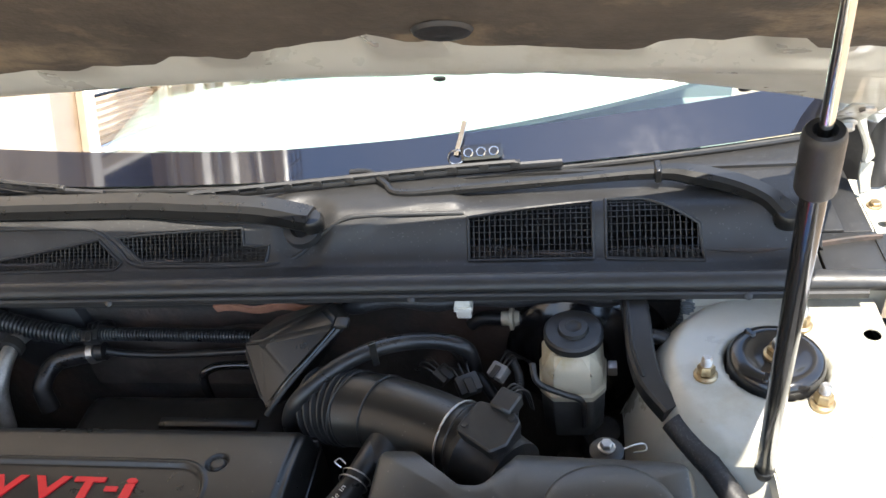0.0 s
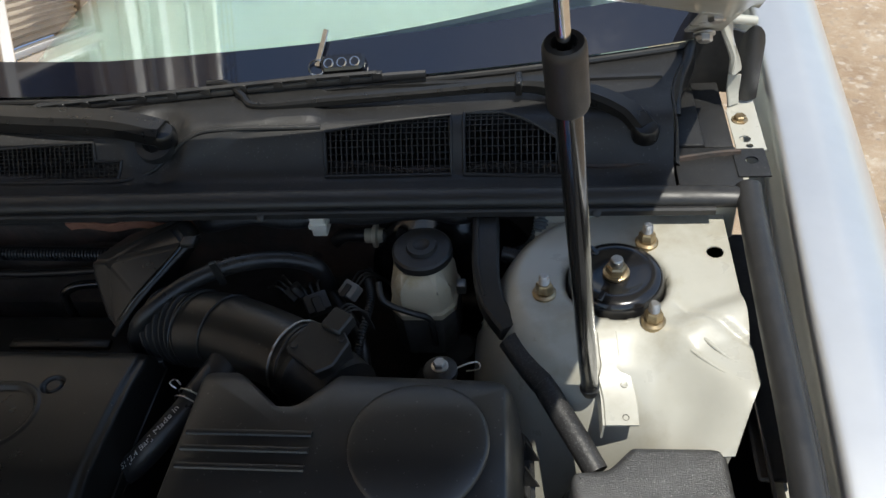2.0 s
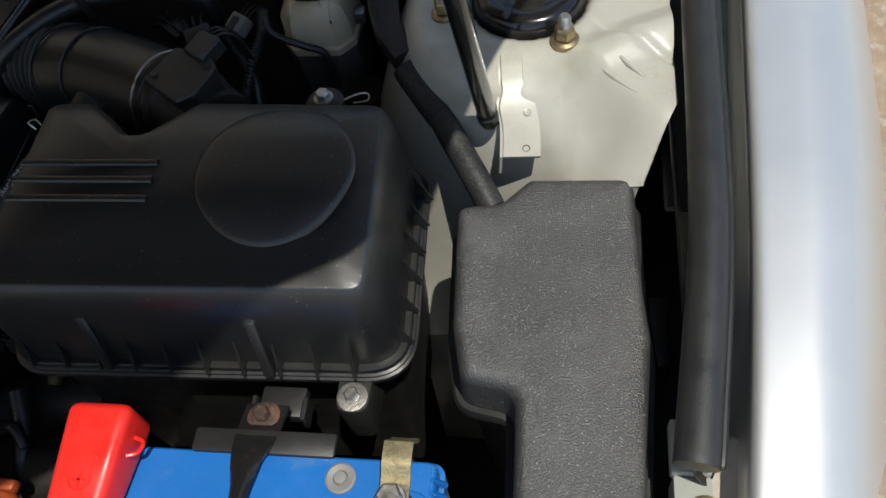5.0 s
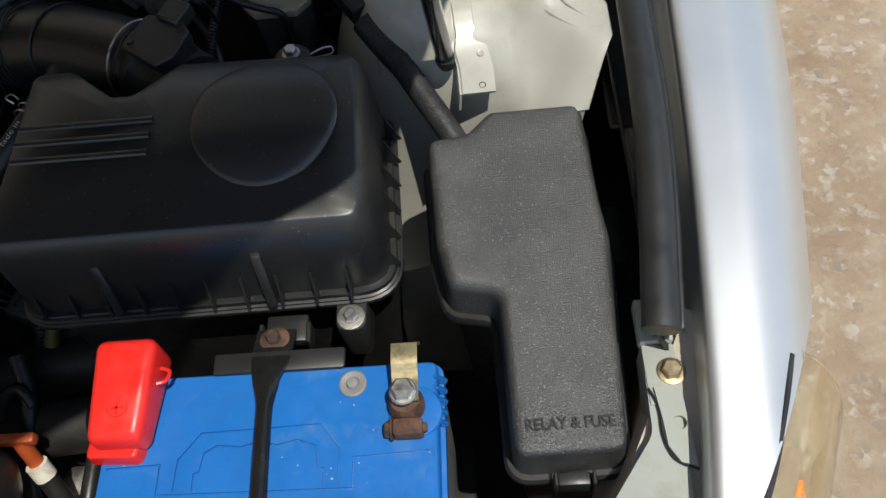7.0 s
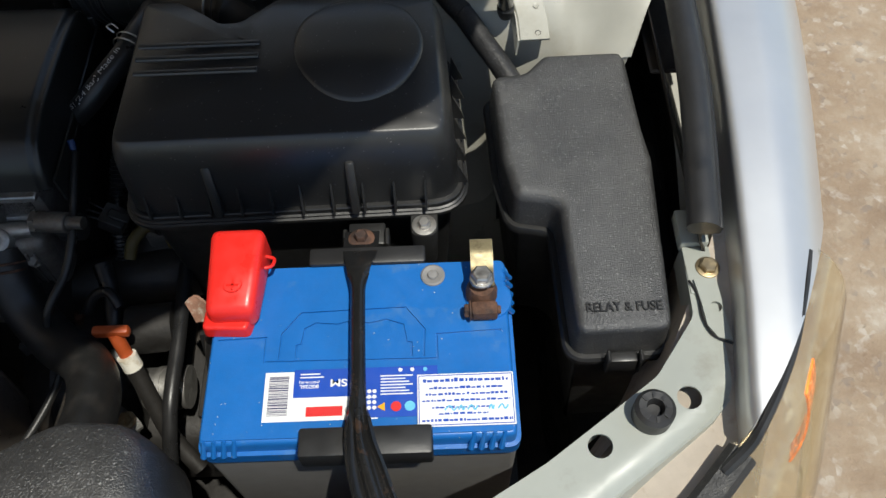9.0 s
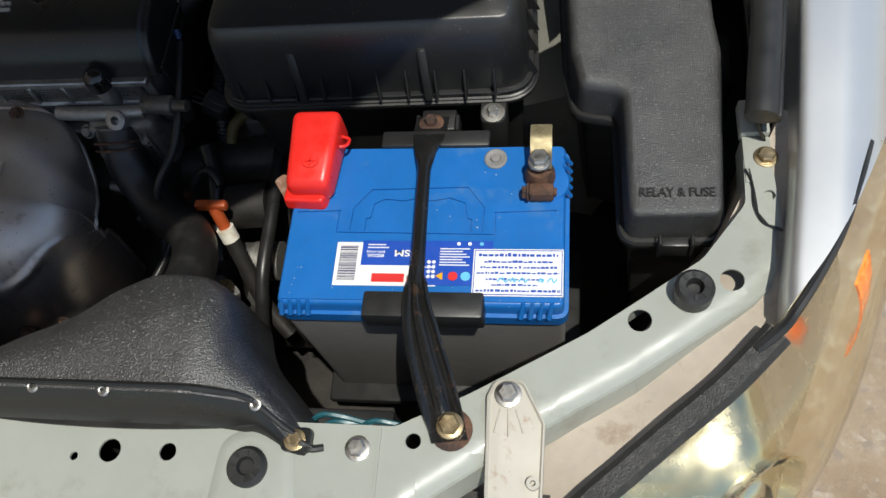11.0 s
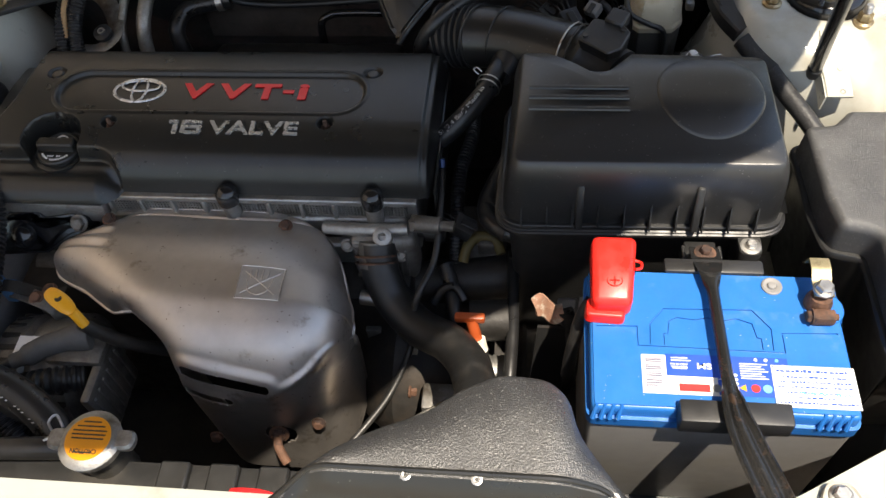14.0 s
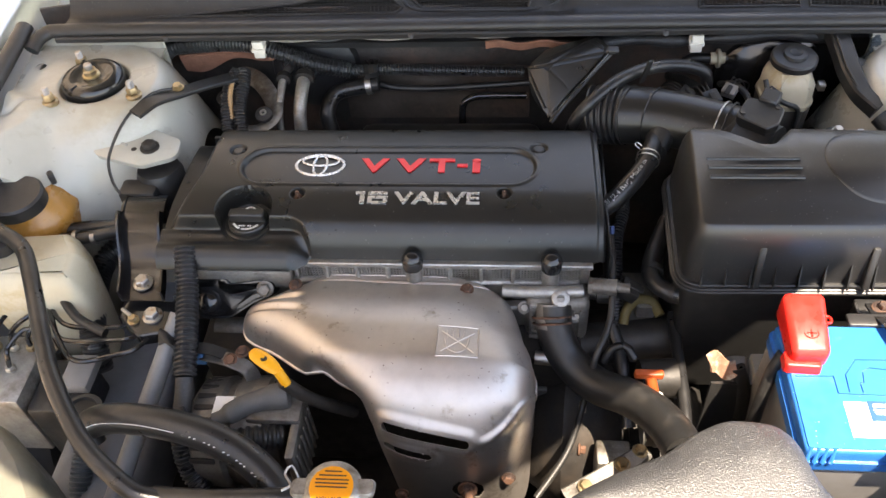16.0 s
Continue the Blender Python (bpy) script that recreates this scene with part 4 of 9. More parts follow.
def rs_z(x, y):
    near = min((on_segment((x, y), a, c) - Vector((x, y))).length for a, c in zip(OUTER, OUTER[1:])) if x > 0.4 else 1.0
    return -30.0 * max(0.0, 0.015 - near) ** 2 + 0.004 * step(0.55, 0.74, x) + 0.004 * step(0.60, 0.72, abs(x)) - 0.16 * max(0, -0.135 - y) ** 1.0


def radiator_support():
    r = thing("radiator_support", (0, -0.1, 0.3), "grey painted steel radiator support with round holes", "radiator support")
    right = [(0.44, -0.055, 0.02), (0.498, -0.026, 0.03), (0.588, 0.026, 0.03), (0.68, 0.090, 0.03), (0.717, 0.140, 0.02), (0.719, 0.207, 0.004), (0.741, 0.207, 0.004)] + OUTER
    out = fillet([(-0.52, -0.175, 0.01), (-0.54, -0.085, 0.02), (-0.44, -0.055, 0.02)] + right + [(0.42, -0.175, 0.01)], 0.02, 6)
    holes = [(0.206, -0.084, 0.0095), (0.256, -0.083, 0.0072), (0.629, 0.037, 0.0095), (0.701, 0.071, 0.0095), (0.455, -0.066, 0.0062), (0.176, -0.090, 0.0035)]
    b = plate([tuple(p) for p in out], holes, 0.737, 0.0022, rs_z, cut=0.006)
    part("upper_bar", b, RSPAINT, r, smooth=45)
    b = bmesh.new()
    edge = OUTER[::-1]
    for (xa, ya), (xb, yb) in zip(edge, edge[1:]):
        join(b, sheet(4, 4, lambda u, v: (xa + (xb - xa) * u + 0.004 * v, ya + (yb - ya) * u - 0.003 * v, 0.7365 + rs_z(xa + (xb - xa) * u, ya + (yb - ya) * u) - 0.03 * v), thick=0.002))
    back = [(-0.44, -0.055), (0.44, -0.055), (0.498, -0.026), (0.588, 0.026), (0.68, 0.090), (0.717, 0.140), (0.719, 0.207)]
    for (xa, ya), (xb, yb) in zip(back, back[1:]):
        join(b, sheet(4, 3, lambda u, v: (xa + (xb - xa) * u, ya + (yb - ya) * u, 0.7365 + rs_z(xa + (xb - xa) * u, ya + (yb - ya) * u) - 0.03 * v), thick=0.002))
    part("folded_edge", b, RSPAINT, r)
    b = stack(fillet([(0.295, -0.150), (0.300, -0.070), (0.325, -0.060), (0.360, -0.070), (0.372, -0.150)], 0.02), [(0.7375, 0), (0.7405, 0.006), (0.741, 0.010)])
    part("raised_pad", b, RSPAINT, r)
    part("lap_joint", box((0.428, -0.165, 0.7372), (0.4295, -0.056, 0.7392)), RSPAINT, r)
    for x, y, m in ((0.412, -0.074, STEEL), (0.7365, 0.184, ZINC)):
        bolt("bolt", (x, y, 0.738 + rs_z(x, y)), 0.0075, 0.007, m, r)
    b = box((0.7185, 0.160, 0.7445), (0.7415, 0.205, 0.7462), 0.0008)
    box((0.717, 0.2055, 0.738), (0.7415, 0.240, 0.752), 0.002, 2, b)
    k = part("corner_bracket", b, RSPAINT, r, "grey painted corner bracket")
    b = plate([(0.722, 0.172), (0.7405, 0.172), (0.7425, 0.116), (0.732, 0.119), (0.7255, 0.130), (0.7245, 0.150)], [(0.7355, 0.146, 0.0048)], 0.7490, 0.0022, lambda x, y: -0.00015 * (0.172 - y) / 0.01)
    part("lapped_plate", b, RSPAINT, k)
    part("sealant_bead", tube([(0.7185, 0.172, 0.7470), (0.7235, 0.157, 0.7475), (0.7235, 0.137, 0.7475), (0.7290, 0.1215, 0.7470), (0.7430, 0.1140, 0.7460)], 0.0011, 6, 5), RUBBER, k, "dark sealant bead")
    part("rusty_patch", ring_stack([(0, 0.017), (0.0006, 0.016)], (0.484, -0.056, 0.7376), (0, 0, 1), 20), RUST, r, "rust stain round the bolt")
    return r


radiator_support()


def bumper(p, r=0.0145, h=0.014):
    k = single("rubber_bumper", ring_stack([(0, r), (h - 0.003, r), (h, r - 0.003), (h - 0.0005, r * 0.45), (h * 0.5, r * 0.36), (h * 0.48, 0.0005)], p, (0, 0, 1), 28), RUBBER,
               "round black rubber hood stop on the radiator support", "hood stop", "hood stops")
    b = bmesh.new()
    for i in range(8):
        box((r * 0.5, -0.0012, h - 0.0005), (r * 0.8, 0.0012, h + 0.0006), 0, 1, b, Matrix.Translation(p) @ Matrix.Rotation(i * math.pi / 4, 4, "Z"))
    part("ridges", b, RUBBER, k)
    return k


bumper((0.670, 0.058, 0.743), 0.0155, 0.018)
bumper((0.327, -0.093, 0.740), 0.016, 0.008)


SEALR = mat("grained_seal_rubber", (0.022, 0.0215, 0.021), 0.55, vary=0.3, scale=60, bump=1.0, grain=600, stain=(0.04, 0.038, 0.034), stain_amount=0.3, stain_scale=120)


def headlight():
    h = thing("headlight", (0.66, -0.02, 0.45), "yellowed clear headlight with orange side reflector", "headlight")
    top = [(0.0, 0.520, -0.185, 0.695), (0.2, 0.567, -0.118, 0.712), (0.45, 0.635, -0.056, 0.724), (0.7, 0.712, 0.012, 0.742), (0.82, 0.746, 0.055, 0.754), (0.92, 0.778, 0.115, 0.764), (1.0, 0.812, 0.185, 0.772)]

    def fn(u, v, dr=0.0):
        x, y, z = lerp_table(top, u)
        out = Vector((0.62 + 0.3 * u, -0.78 + 0.35 * u, 0)).normalized()
        reach = 0.17 - 0.10 * u
        a = v * 1.45
        return Vector((x, y, z)) + out * (reach * math.sin(a) - dr) + Vector((0, 0, -0.20 * (1 - math.cos(a)) - dr))
    g = part("lens", sheet(40, 20, fn, thick=0.0025), LENS, h, "yellowed clear plastic lens")
    g.visible_shadow = False
    part("reflector", sheet(40, 16, lambda u, v: fn(0.03 + 0.94 * u, 0.05 + 0.9 * v, 0.030 + 0.03 * math.sin(u * 9) * math.sin(v * 3.1)), thick=0.002), MIRRORISH, h, "silvered inner reflector")
    part("side_reflector", sheet(10, 16, lambda u, v: fn(0.895 + 0.030 * u * (1.3 - 0.6 * v), 0.42 + 0.55 * v, 0.010), thick=0.002), AMBERLENS, h, "orange side reflector strip")
    for c in ((0.60, -0.15, 0.62), (0.69, -0.06, 0.63)):
        ax = Vector((0.7, -0.7, 0.35))
        part("lamp_bowl", ring_stack([(0.0, 0.010), (0.004, 0.030), (0.03, 0.052), (0.05, 0.060), (0.050, 0.056), (0.03, 0.048), (0.006, 0.026), (0.003, 0.008)], c, ax, 32), MIRRORISH, h)
    b = sheet(36, 8, lambda u, v: Vector(lerp_table(top, u)) + Vector((-0.55, 0.45, 0)).normalized() * (0.078 * v - 0.004) + Vector((0, 0, -0.010 - 0.018 * v + 0.005 * math.sin(u * 21) * v + 0.004 * step(0.02, 0.0, abs(v - 0.35)))), thick=0.003)
    part("housing", b, DIRTYPLASTIC, h, "dirty pale plastic lamp housing")
    b = sheet(20, 6, lambda u, v: Vector(lerp_table(top, u)) + Vector((-0.55, 0.45, 0)).normalized() * (0.074 + 0.02 * v) + Vector((0, 0, -0.028 - 0.10 * v)), thick=0.003)
    part("housing_back", b, DIRTYPLASTIC, h)
    pts = [Vector(lerp_table(top, u / 8)) + Vector((0.004, -0.003, 0.002)) for u in range(0, 7)]
    part("seal", bar(pts, 0.023, 0.012, 6, cut=0.4), SEALR, h, "grained black rubber seal strip")
    pts = [(0.809, 0.178, 0.777), (0.797, 0.145, 0.778), (0.778, 0.099, 0.777), (0.758, 0.063, 0.774), (0.740, 0.036, 0.768), (0.732, 0.026, 0.760), (0.714, 0.012, 0.748)]
    part("edge_seal", tube(pts, lambda t: 0.0030 + 0.0018 * t, 8, 6), RUBBER, h)
    b = stack(fillet([(0.511, -0.030, 0.010), (0.517, -0.0165, 0.010), (0.539, -0.0165, 0.010), (0.5565, -0.050, 0.006), (0.554, -0.135, 0.003), (0.512, -0.140, 0.003)], 0.01),
              [(0.738, 0), (0.7455, 0.0003), (0.7462, 0.0015), (0.7436, 0.0030)], lambda x, y, z: -0.16 * max(0, -0.045 - y))
    k = part("bracket", b, HOUSING, h, "pale plastic mounting ear")
    for i in range(3):
        rod((0.522 + 0.006 * i, -0.040, 0.7440), (0.518 + 0.011 * i, -0.058 - 0.003 * (i == 1), 0.7425), 0.0008, 6, bm=(ribs := bmesh.new()) if i == 0 else ribs)
    part("ribs", ribs, HOUSING, k)
    bolt("bolt", (0.5275, -0.0285, 0.7440), 0.0078, 0.008, STEEL, k)
    part("boss", ring_stack([(0, 0.005), (0.006, 0.005), (0.006, 0.0022), (0.001, 0.002)], (0.548, -0.094, 0.735), (0, 0, 1), 16), HOUSING, k)
    return h


headlight()


def intake_snorkel():
    d = thing("intake_duct", (0.19, -0.03, 0.70), "black pebbled plastic air intake duct screwed to the radiator support", "air duct")
    back = [(0.0, -0.072), (0.06, -0.052), (0.17, -0.032), (0.30, -0.006), (0.42, 0.014), (0.52, 0.040), (0.62, 0.054), (0.70, 0.052), (0.77, 0.036), (0.80, 0.004), (0.86, -0.022), (0.93, -0.048), (1.0, -0.074)]

    def top(u):
        return 0.744 + 0.042 * step(0.02, 0.22, u) * step(1.0, 0.72, u)

    def fn(u, v):
        x = 0.012 + 0.366 * u
        yb = lerp_table(back, u)[0]
        yf = -0.078 + 0.030 * step(0.03, 0.15, u) * step(0.98, 0.86, u)
        if v < 0.75:
            t = v / 0.75
            return (x, yf + (yb - yf) * t, top(u) + 0.004 * math.sin(t * 3.1) - 0.010 * t ** 3)
        t = (v - 0.75) / 0.25
        return (x + 0.0 * t, yb + 0.014 * math.sin(t * 1.57), top(u) - 0.010 - 0.010 * t - 0.10 * t * t)
    part("body", sheet(72, 40, fn, thick=0.0025), DUCTBLACK, d, smooth=60)

    def lip(u, v):
        x = 0.020 + 0.352 * u
        w = step(0.0, 0.16, u) * step(1.0, 0.85, u)
        y = -0.0445 * w - 0.070 * (1 - w) - (0.008 * w + 0.012) * v + 0.002 * math.sin(v * 6)
        z = 0.7465 + 0.0405 * step(0.0, 0.2, u) * step(1.0, 0.74, u) - 0.030 * w * v ** 1.2 - 0.003 * (1 - w) * v + 0.003 * math.sin(v * 5) * w
        return (x, y, z)
    part("front_lip", sheet(60, 12, lip, thick=-0.0022), COVER, d, "smooth black plastic front lip", smooth=60)
    part("rolled_ridge", tube([Vector(lip(u / 40, 0.02)) + Vector((0, 0.001, 0.0012)) for u in range(1, 40)], 0.0026, 8, 1, smooth=False), COVER, d, "smooth rolled ridge")
    part("lower_lip", sheet(40, 6, lambda u, v: (0.06 + 0.29 * u, -0.055 - 0.0135 * v * math.sin(u * 3.14) ** 0.5, 0.7445 + 0.002 * math.sin(u * 3.1)), thick=0.003), PLASTIC, d)
    for x, y, z in ((0.156, -0.047, 0.7855), (0.217, -0.048, 0.786), (0.333, -0.049, 0.7640)):
        b = ring_stack([(0, 0.0048), (0.0012, 0.0048), (0.0016, 0.003)], (x, y, z - 0.001), (0, -0.3, 1), 18)
        ring_stack([(0.0, 0.0032), (0.0025, 0.0028), (0.0018, 0.001)], (x, y, z), (0, -0.3, 1), 14, 0, b)
        k = part("screw", b, STEEL, d, "bright steel screw")
        part("screw_slot", ring_stack([(0.0019, 0.0016), (0.0030, 0.0014)], (x, y, z), (0, -0.3, 1), 8), DARK, k)
    for x, y in ((0.032, -0.077), (0.363, -0.071)):
        b = stack(fillet([(x - 0.012, y - 0.009), (x + 0.012, y - 0.009), (x + 0.013, y + 0.011), (x - 0.013, y + 0.011)], 0.006), [(0.738, 0), (0.7435, 0.0005), (0.745, 0.002)])
        k = part("mounting_ear", b, COVER, d)
        bolt("bolt", (x, y, 0.745), 0.0065, 0.006, ZINC, k)
        part("push_clip", tube([(x, y, 0.74), (x + (0.012 if x > 0.2 else -0.012), y - 0.006, 0.744), (x + (0.022 if x > 0.2 else -0.022), y - 0.004, 0.741)], 0.003, 8, 4), RUBBER, k)
    return d


intake_snorkel()


# ---- battery ----
def battery():
    b0 = thing("battery", (0.4435, 0.132, 0.485), "blue-topped car battery with grey case and paper labels", "battery")
    out = fillet([(0.3175, 0.0515), (0.5705, 0.0515), (0.5705, 0.2145), (0.3175, 0.2145)], 0.006)
    part("case", stack(out, [(0.485, 0.004), (0.488, 0.003), (0.700, 0)]), CASE, b0, "dusty grey plastic case")
    out = fillet([(0.315, 0.049), (0.573, 0.049), (0.573, 0.217), (0.315, 0.217)], 0.011)
    part("lid", stack(out, [(0.692, 0.002), (0.694, 0), (0.7085, 0.0), (0.709, 0.0035), (0.7215, 0.0038), (0.7240, 0.0050), (0.7252, 0.0066)]), BLUE, b0)
    for xa, n in ((0.321, 4), (0.5325, 4)):
        b = bmesh.new()
        for i in range(n):
            rod((xa + 0.008 * i, 0.0485, 0.710), (xa + 0.008 * i + 0.003, 0.056, 0.726), 0.0026, 8, 0.0018, bm=b)
        part("grip_teeth", b, BLUE, b0)
    b = bmesh.new()
    for i in range(5):
        rod((0.5735, 0.168 + 0.0085 * i, 0.710), (0.567, 0.166 + 0.0085 * i, 0.726), 0.0026, 8, 0.0018, bm=b)
    part("grip_teeth", b, BLUE, b0)
    def groove(pts, w=0.00085):
        """The outline of a narrow groove along a line of corners."""
        p = [Vector(q) for q in pts]
        side = []
        for i in range(len(p)):
            a, c = p[max(0, i - 1)], p[min(len(p) - 1, i + 1)]
            n0 = (p[i] - a if i else c - p[i]).normalized()
            n1 = (c - p[i] if i < len(p) - 1 else p[i] - a).normalized()
            t = (n0 + n1).normalized()
            side.append(Vector((-t.y, t.x)) * w / max(0.4, t.dot(n0)))
        return [tuple(q + d) for q, d in zip(p, side)] + [tuple(q - d) for q, d in reversed(list(zip(p, side)))]
    cuts = [groove(q) for q in ([(0.326, 0.142), (0.366, 0.143), (0.366, 0.121), (0.508, 0.119), (0.508, 0.141), (0.562, 0.143)],
                                [(0.378, 0.1232), (0.379, 0.146), (0.394, 0.165), (0.482, 0.167), (0.498, 0.146), (0.497, 0.1216)],
                                [(0.392, 0.1230), (0.392, 0.135), (0.396, 0.136), (0.398, 0.150), (0.407, 0.155), (0.425, 0.153), (0.437, 0.156), (0.452, 0.153), (0.466, 0.156), (0.480, 0.151), (0.483, 0.135), (0.487, 0.134), (0.487, 0.1218)])]
    part("lid_panel", plate([tuple(q) for q in inset(out, 0.0070)], cuts, 0.7270, 0.0017), BLUE, b0, smooth=20)
    part("vent_plug", ring_stack([(0, 0.0105), (0.0015, 0.0105), (0.0025, 0.009), (0.0015, 0.0052), (0.001, 0.005), (0.0035, 0.004), (0.004, 0.001)], (0.506, 0.197, 0.727), (0, 0, 1), 28), CASE, b0, "grey indicator eye in the lid")
    part("post_collar", ring_stack([(0, 0.020), (0.002, 0.019), (0.0025, 0.015)], (0.553, 0.172, 0.7268), (0, 0, 1), 32), BLUE, b0)

    def label(name, x0, y0, x1, y1, zz, m, parent, text="", th=0.0003):
        return part(name, box((x0, y0, zz), (x1, y1, zz + th)), m, parent, text, smooth=0)
    zl = 0.7273
    white = label("label", 0.3685, 0.069, 0.460, 0.111, zl, PAPER, b0, "white printed paper label")
    blue = label("label", 0.392, 0.0885, 0.508, 0.1125, zl + 0.0004, INKBLUE, b0, "blue printed paper label")
    label("label_foot", 0.440, 0.070, 0.508, 0.0885, zl + 0.0002, INKBLUE, blue)
    turned = Matrix.Rotation(math.pi, 4, "Z")

    def put(text, x, y, w, h, m, parent, zz=zl + 0.0010, bold=0.02):
        part("lettering", letters(text, Matrix.Translation((x, y, zz)) @ turned, w, h, 0.0003, bold), m, parent, smooth=0)
    part("print_bar", box((0.403, 0.0725, zl + 0.0004), (0.432, 0.0805, zl + 0.0007)), INKRED, white, "red printed bar")
    part("print_ring", ring_stack([(0, 0.0042), (0.0003, 0.0042)], (0.4385, 0.0765, zl + 0.0012), (0, 0, 1), 20), CASE, white)
    b = bmesh.new()
    random.seed(4)
    y = 0.074
    while y < 0.107:
        w = random.choice((0.0004, 0.0007, 0.0011))
        box((0.372, y, zl + 0.0003), (0.388, y + w, zl + 0.0006), bm=b)
        y += w + random.choice((0.0005, 0.0008))
    tagged(part("print_stripes", b, INKDARK, white, "dark printed stripes"), kind="stuff")
    put("SM", 0.4285, 0.100, 0.0135, 0.0065, PAPER, blue)
    put("80D26L", 0.4045, 0.0975, 0.0155, 0.0032, PAPER, blue)
    put("(NX110-5L)", 0.4045, 0.1015, 0.0165, 0.0026, PAPER, blue)
    b = bmesh.new()
    for i in range(2):
        box((0.397, 0.1050 + i * 0.0028, zl + 0.0008), (0.416 - 0.003 * i, 0.1060 + i * 0.0028, zl + 0.0011), bm=b)
    for i in range(7):
        box((0.462, 0.0885 + i * 0.0026, zl + 0.0008), (0.488 - (i % 3) * 0.003, 0.0895 + i * 0.0026, zl + 0.0011), bm=b)
    box((0.435, 0.0865, zl + 0.0005), (0.4575, 0.0872, zl + 0.0008), bm=b)
    tagged(part("print_lines", b, PAPER, blue, "small white printed lines"), kind="stuff")
    b = bmesh.new()
    for i in range(2):
        for j in range(4):
            ring_stack([(0, 0.0017), (0.0003, 0.0017)], (0.453 + i * 0.0042, 0.078 + j * 0.0046, zl + 0.0008), (0, 0, 1), 12, 0, b)
    tagged(part("print_dots", b, PAPER, blue, "white printed symbols"), kind="stuff")
    for x, m in ((0.4635, YELLOW), (0.4745, INKRED), (0.4855, INKCYAN)):
        part("print_symbol", ring_stack([(0, 0.0042), (0.0003, 0.0042)], (x, 0.0785, zl + 0.0008), (0, 0, 1), 3 if m is YELLOW else 24), m, blue)
    for x in (0.478, 0.4875, 0.498):
        part("print_symbol", ring_stack([(0, 0.0017), (0.0003, 0.0017)], (x, 0.1095, zl + 0.0008), (0, 0, 1), 14), PAPER if x < 0.49 else INKCYAN, blue)
    shop = label("label", 0.4915, 0.0605, 0.5685, 0.1045, zl + 0.0008, PAPER, b0, "white paper sticker with blue print")
    b = bmesh.new()
    for x0, y0, x1, y1 in ((0.4925, 0.0615, 0.5675, 0.0622), (0.4925, 0.1028, 0.5675, 0.1035), (0.4925, 0.0615, 0.4931, 0.1035), (0.5669, 0.0615, 0.5675, 0.1035)):
        box((x0, y0, zl + 0.0011), (x1, y1, zl + 0.0014), bm=b)
    random.seed(9)
    for y, h, xa, xb in ((0.0975, 0.0036, 0.496, 0.564), (0.0915, 0.0022, 0.501, 0.560), (0.0862, 0.0022, 0.498, 0.563), (0.0810, 0.0020, 0.495, 0.565), (0.0752, 0.0020, 0.503, 0.552), (0.0700, 0.0018, 0.508, 0.547), (0.0645, 0.0024, 0.495, 0.566)):
        x = xa
        while x < xb:
            w = random.uniform(0.0012, 0.0045)
            box((x, y, zl + 0.0011), (min(x + w, xb), y + h * random.uniform(0.55, 1.0), zl + 0.0014), bm=b)
            x += w + random.uniform(0.0005, 0.0016)
    tagged(part("print_lines", b, INKBLUE, shop, "blue printed lines"), kind="stuff")
    b = bmesh.new()
    for x, w in ((0.513, 0.010), (0.524, 0.005), (0.531, 0.008), (0.548, 0.004), (0.555, 0.008)):
        tube([(x, 0.0735, zl + 0.0016), (x + w * 0.4, 0.0772, zl + 0.0016), (x + w * 0.7, 0.0732, zl + 0.0016), (x + w, 0.0765, zl + 0.0016)], 0.0007, 5, 4, b, flat=0.4)
    tagged(part("pen_strokes", b, INKCYAN, shop, "faded blue pen strokes"), kind="stuff")
    return b0


battery()


def terminal_cover():
    t = thing("terminal_cover", (0.345, 0.18, 0.727), "glossy red plastic cover over the positive terminal", "terminal cover")
    b = box((0.3195, 0.152, 0.7275), (0.3655, 0.228, 0.7680), 0.0075, 4)
    for v in b.verts:
        v.co.z -= 0.38 * max(0.0, 0.188 - v.co.y) * step(0.74, 0.76, v.co.z)
        v.co.x += 0.006 * step(0.19, 0.15, v.co.y) * step(0.33, 0.36, v.co.x) * -1
    part("cap", b, RED, t, smooth=60)
    part("skirt", stack(fillet([(0.313, 0.146), (0.353, 0.144), (0.357, 0.165), (0.315, 0.170)], 0.006), round_top(0.7275, 0.740, 0.003, 0.001)), RED, t)
    part("tab", tube([(0.3645, 0.196, 0.752), (0.3705, 0.199, 0.750), (0.3715, 0.207, 0.748), (0.3645, 0.210, 0.748)], 0.0016, 8, 4), RED, t)
    b = tube([(0.342 + 0.0075 * math.cos(a * 0.3), 0.176 + 0.0065 * math.sin(a * 0.3), 0.7602) for a in range(22)], 0.0006, 5, 1, smooth=False)
    box((0.337, 0.1753, 0.7595), (0.347, 0.1767, 0.7610), bm=b)
    box((0.3413, 0.1715, 0.7595), (0.3427, 0.1805, 0.7610), bm=b)
    part("plus_mark", b, RED, t)


terminal_cover()


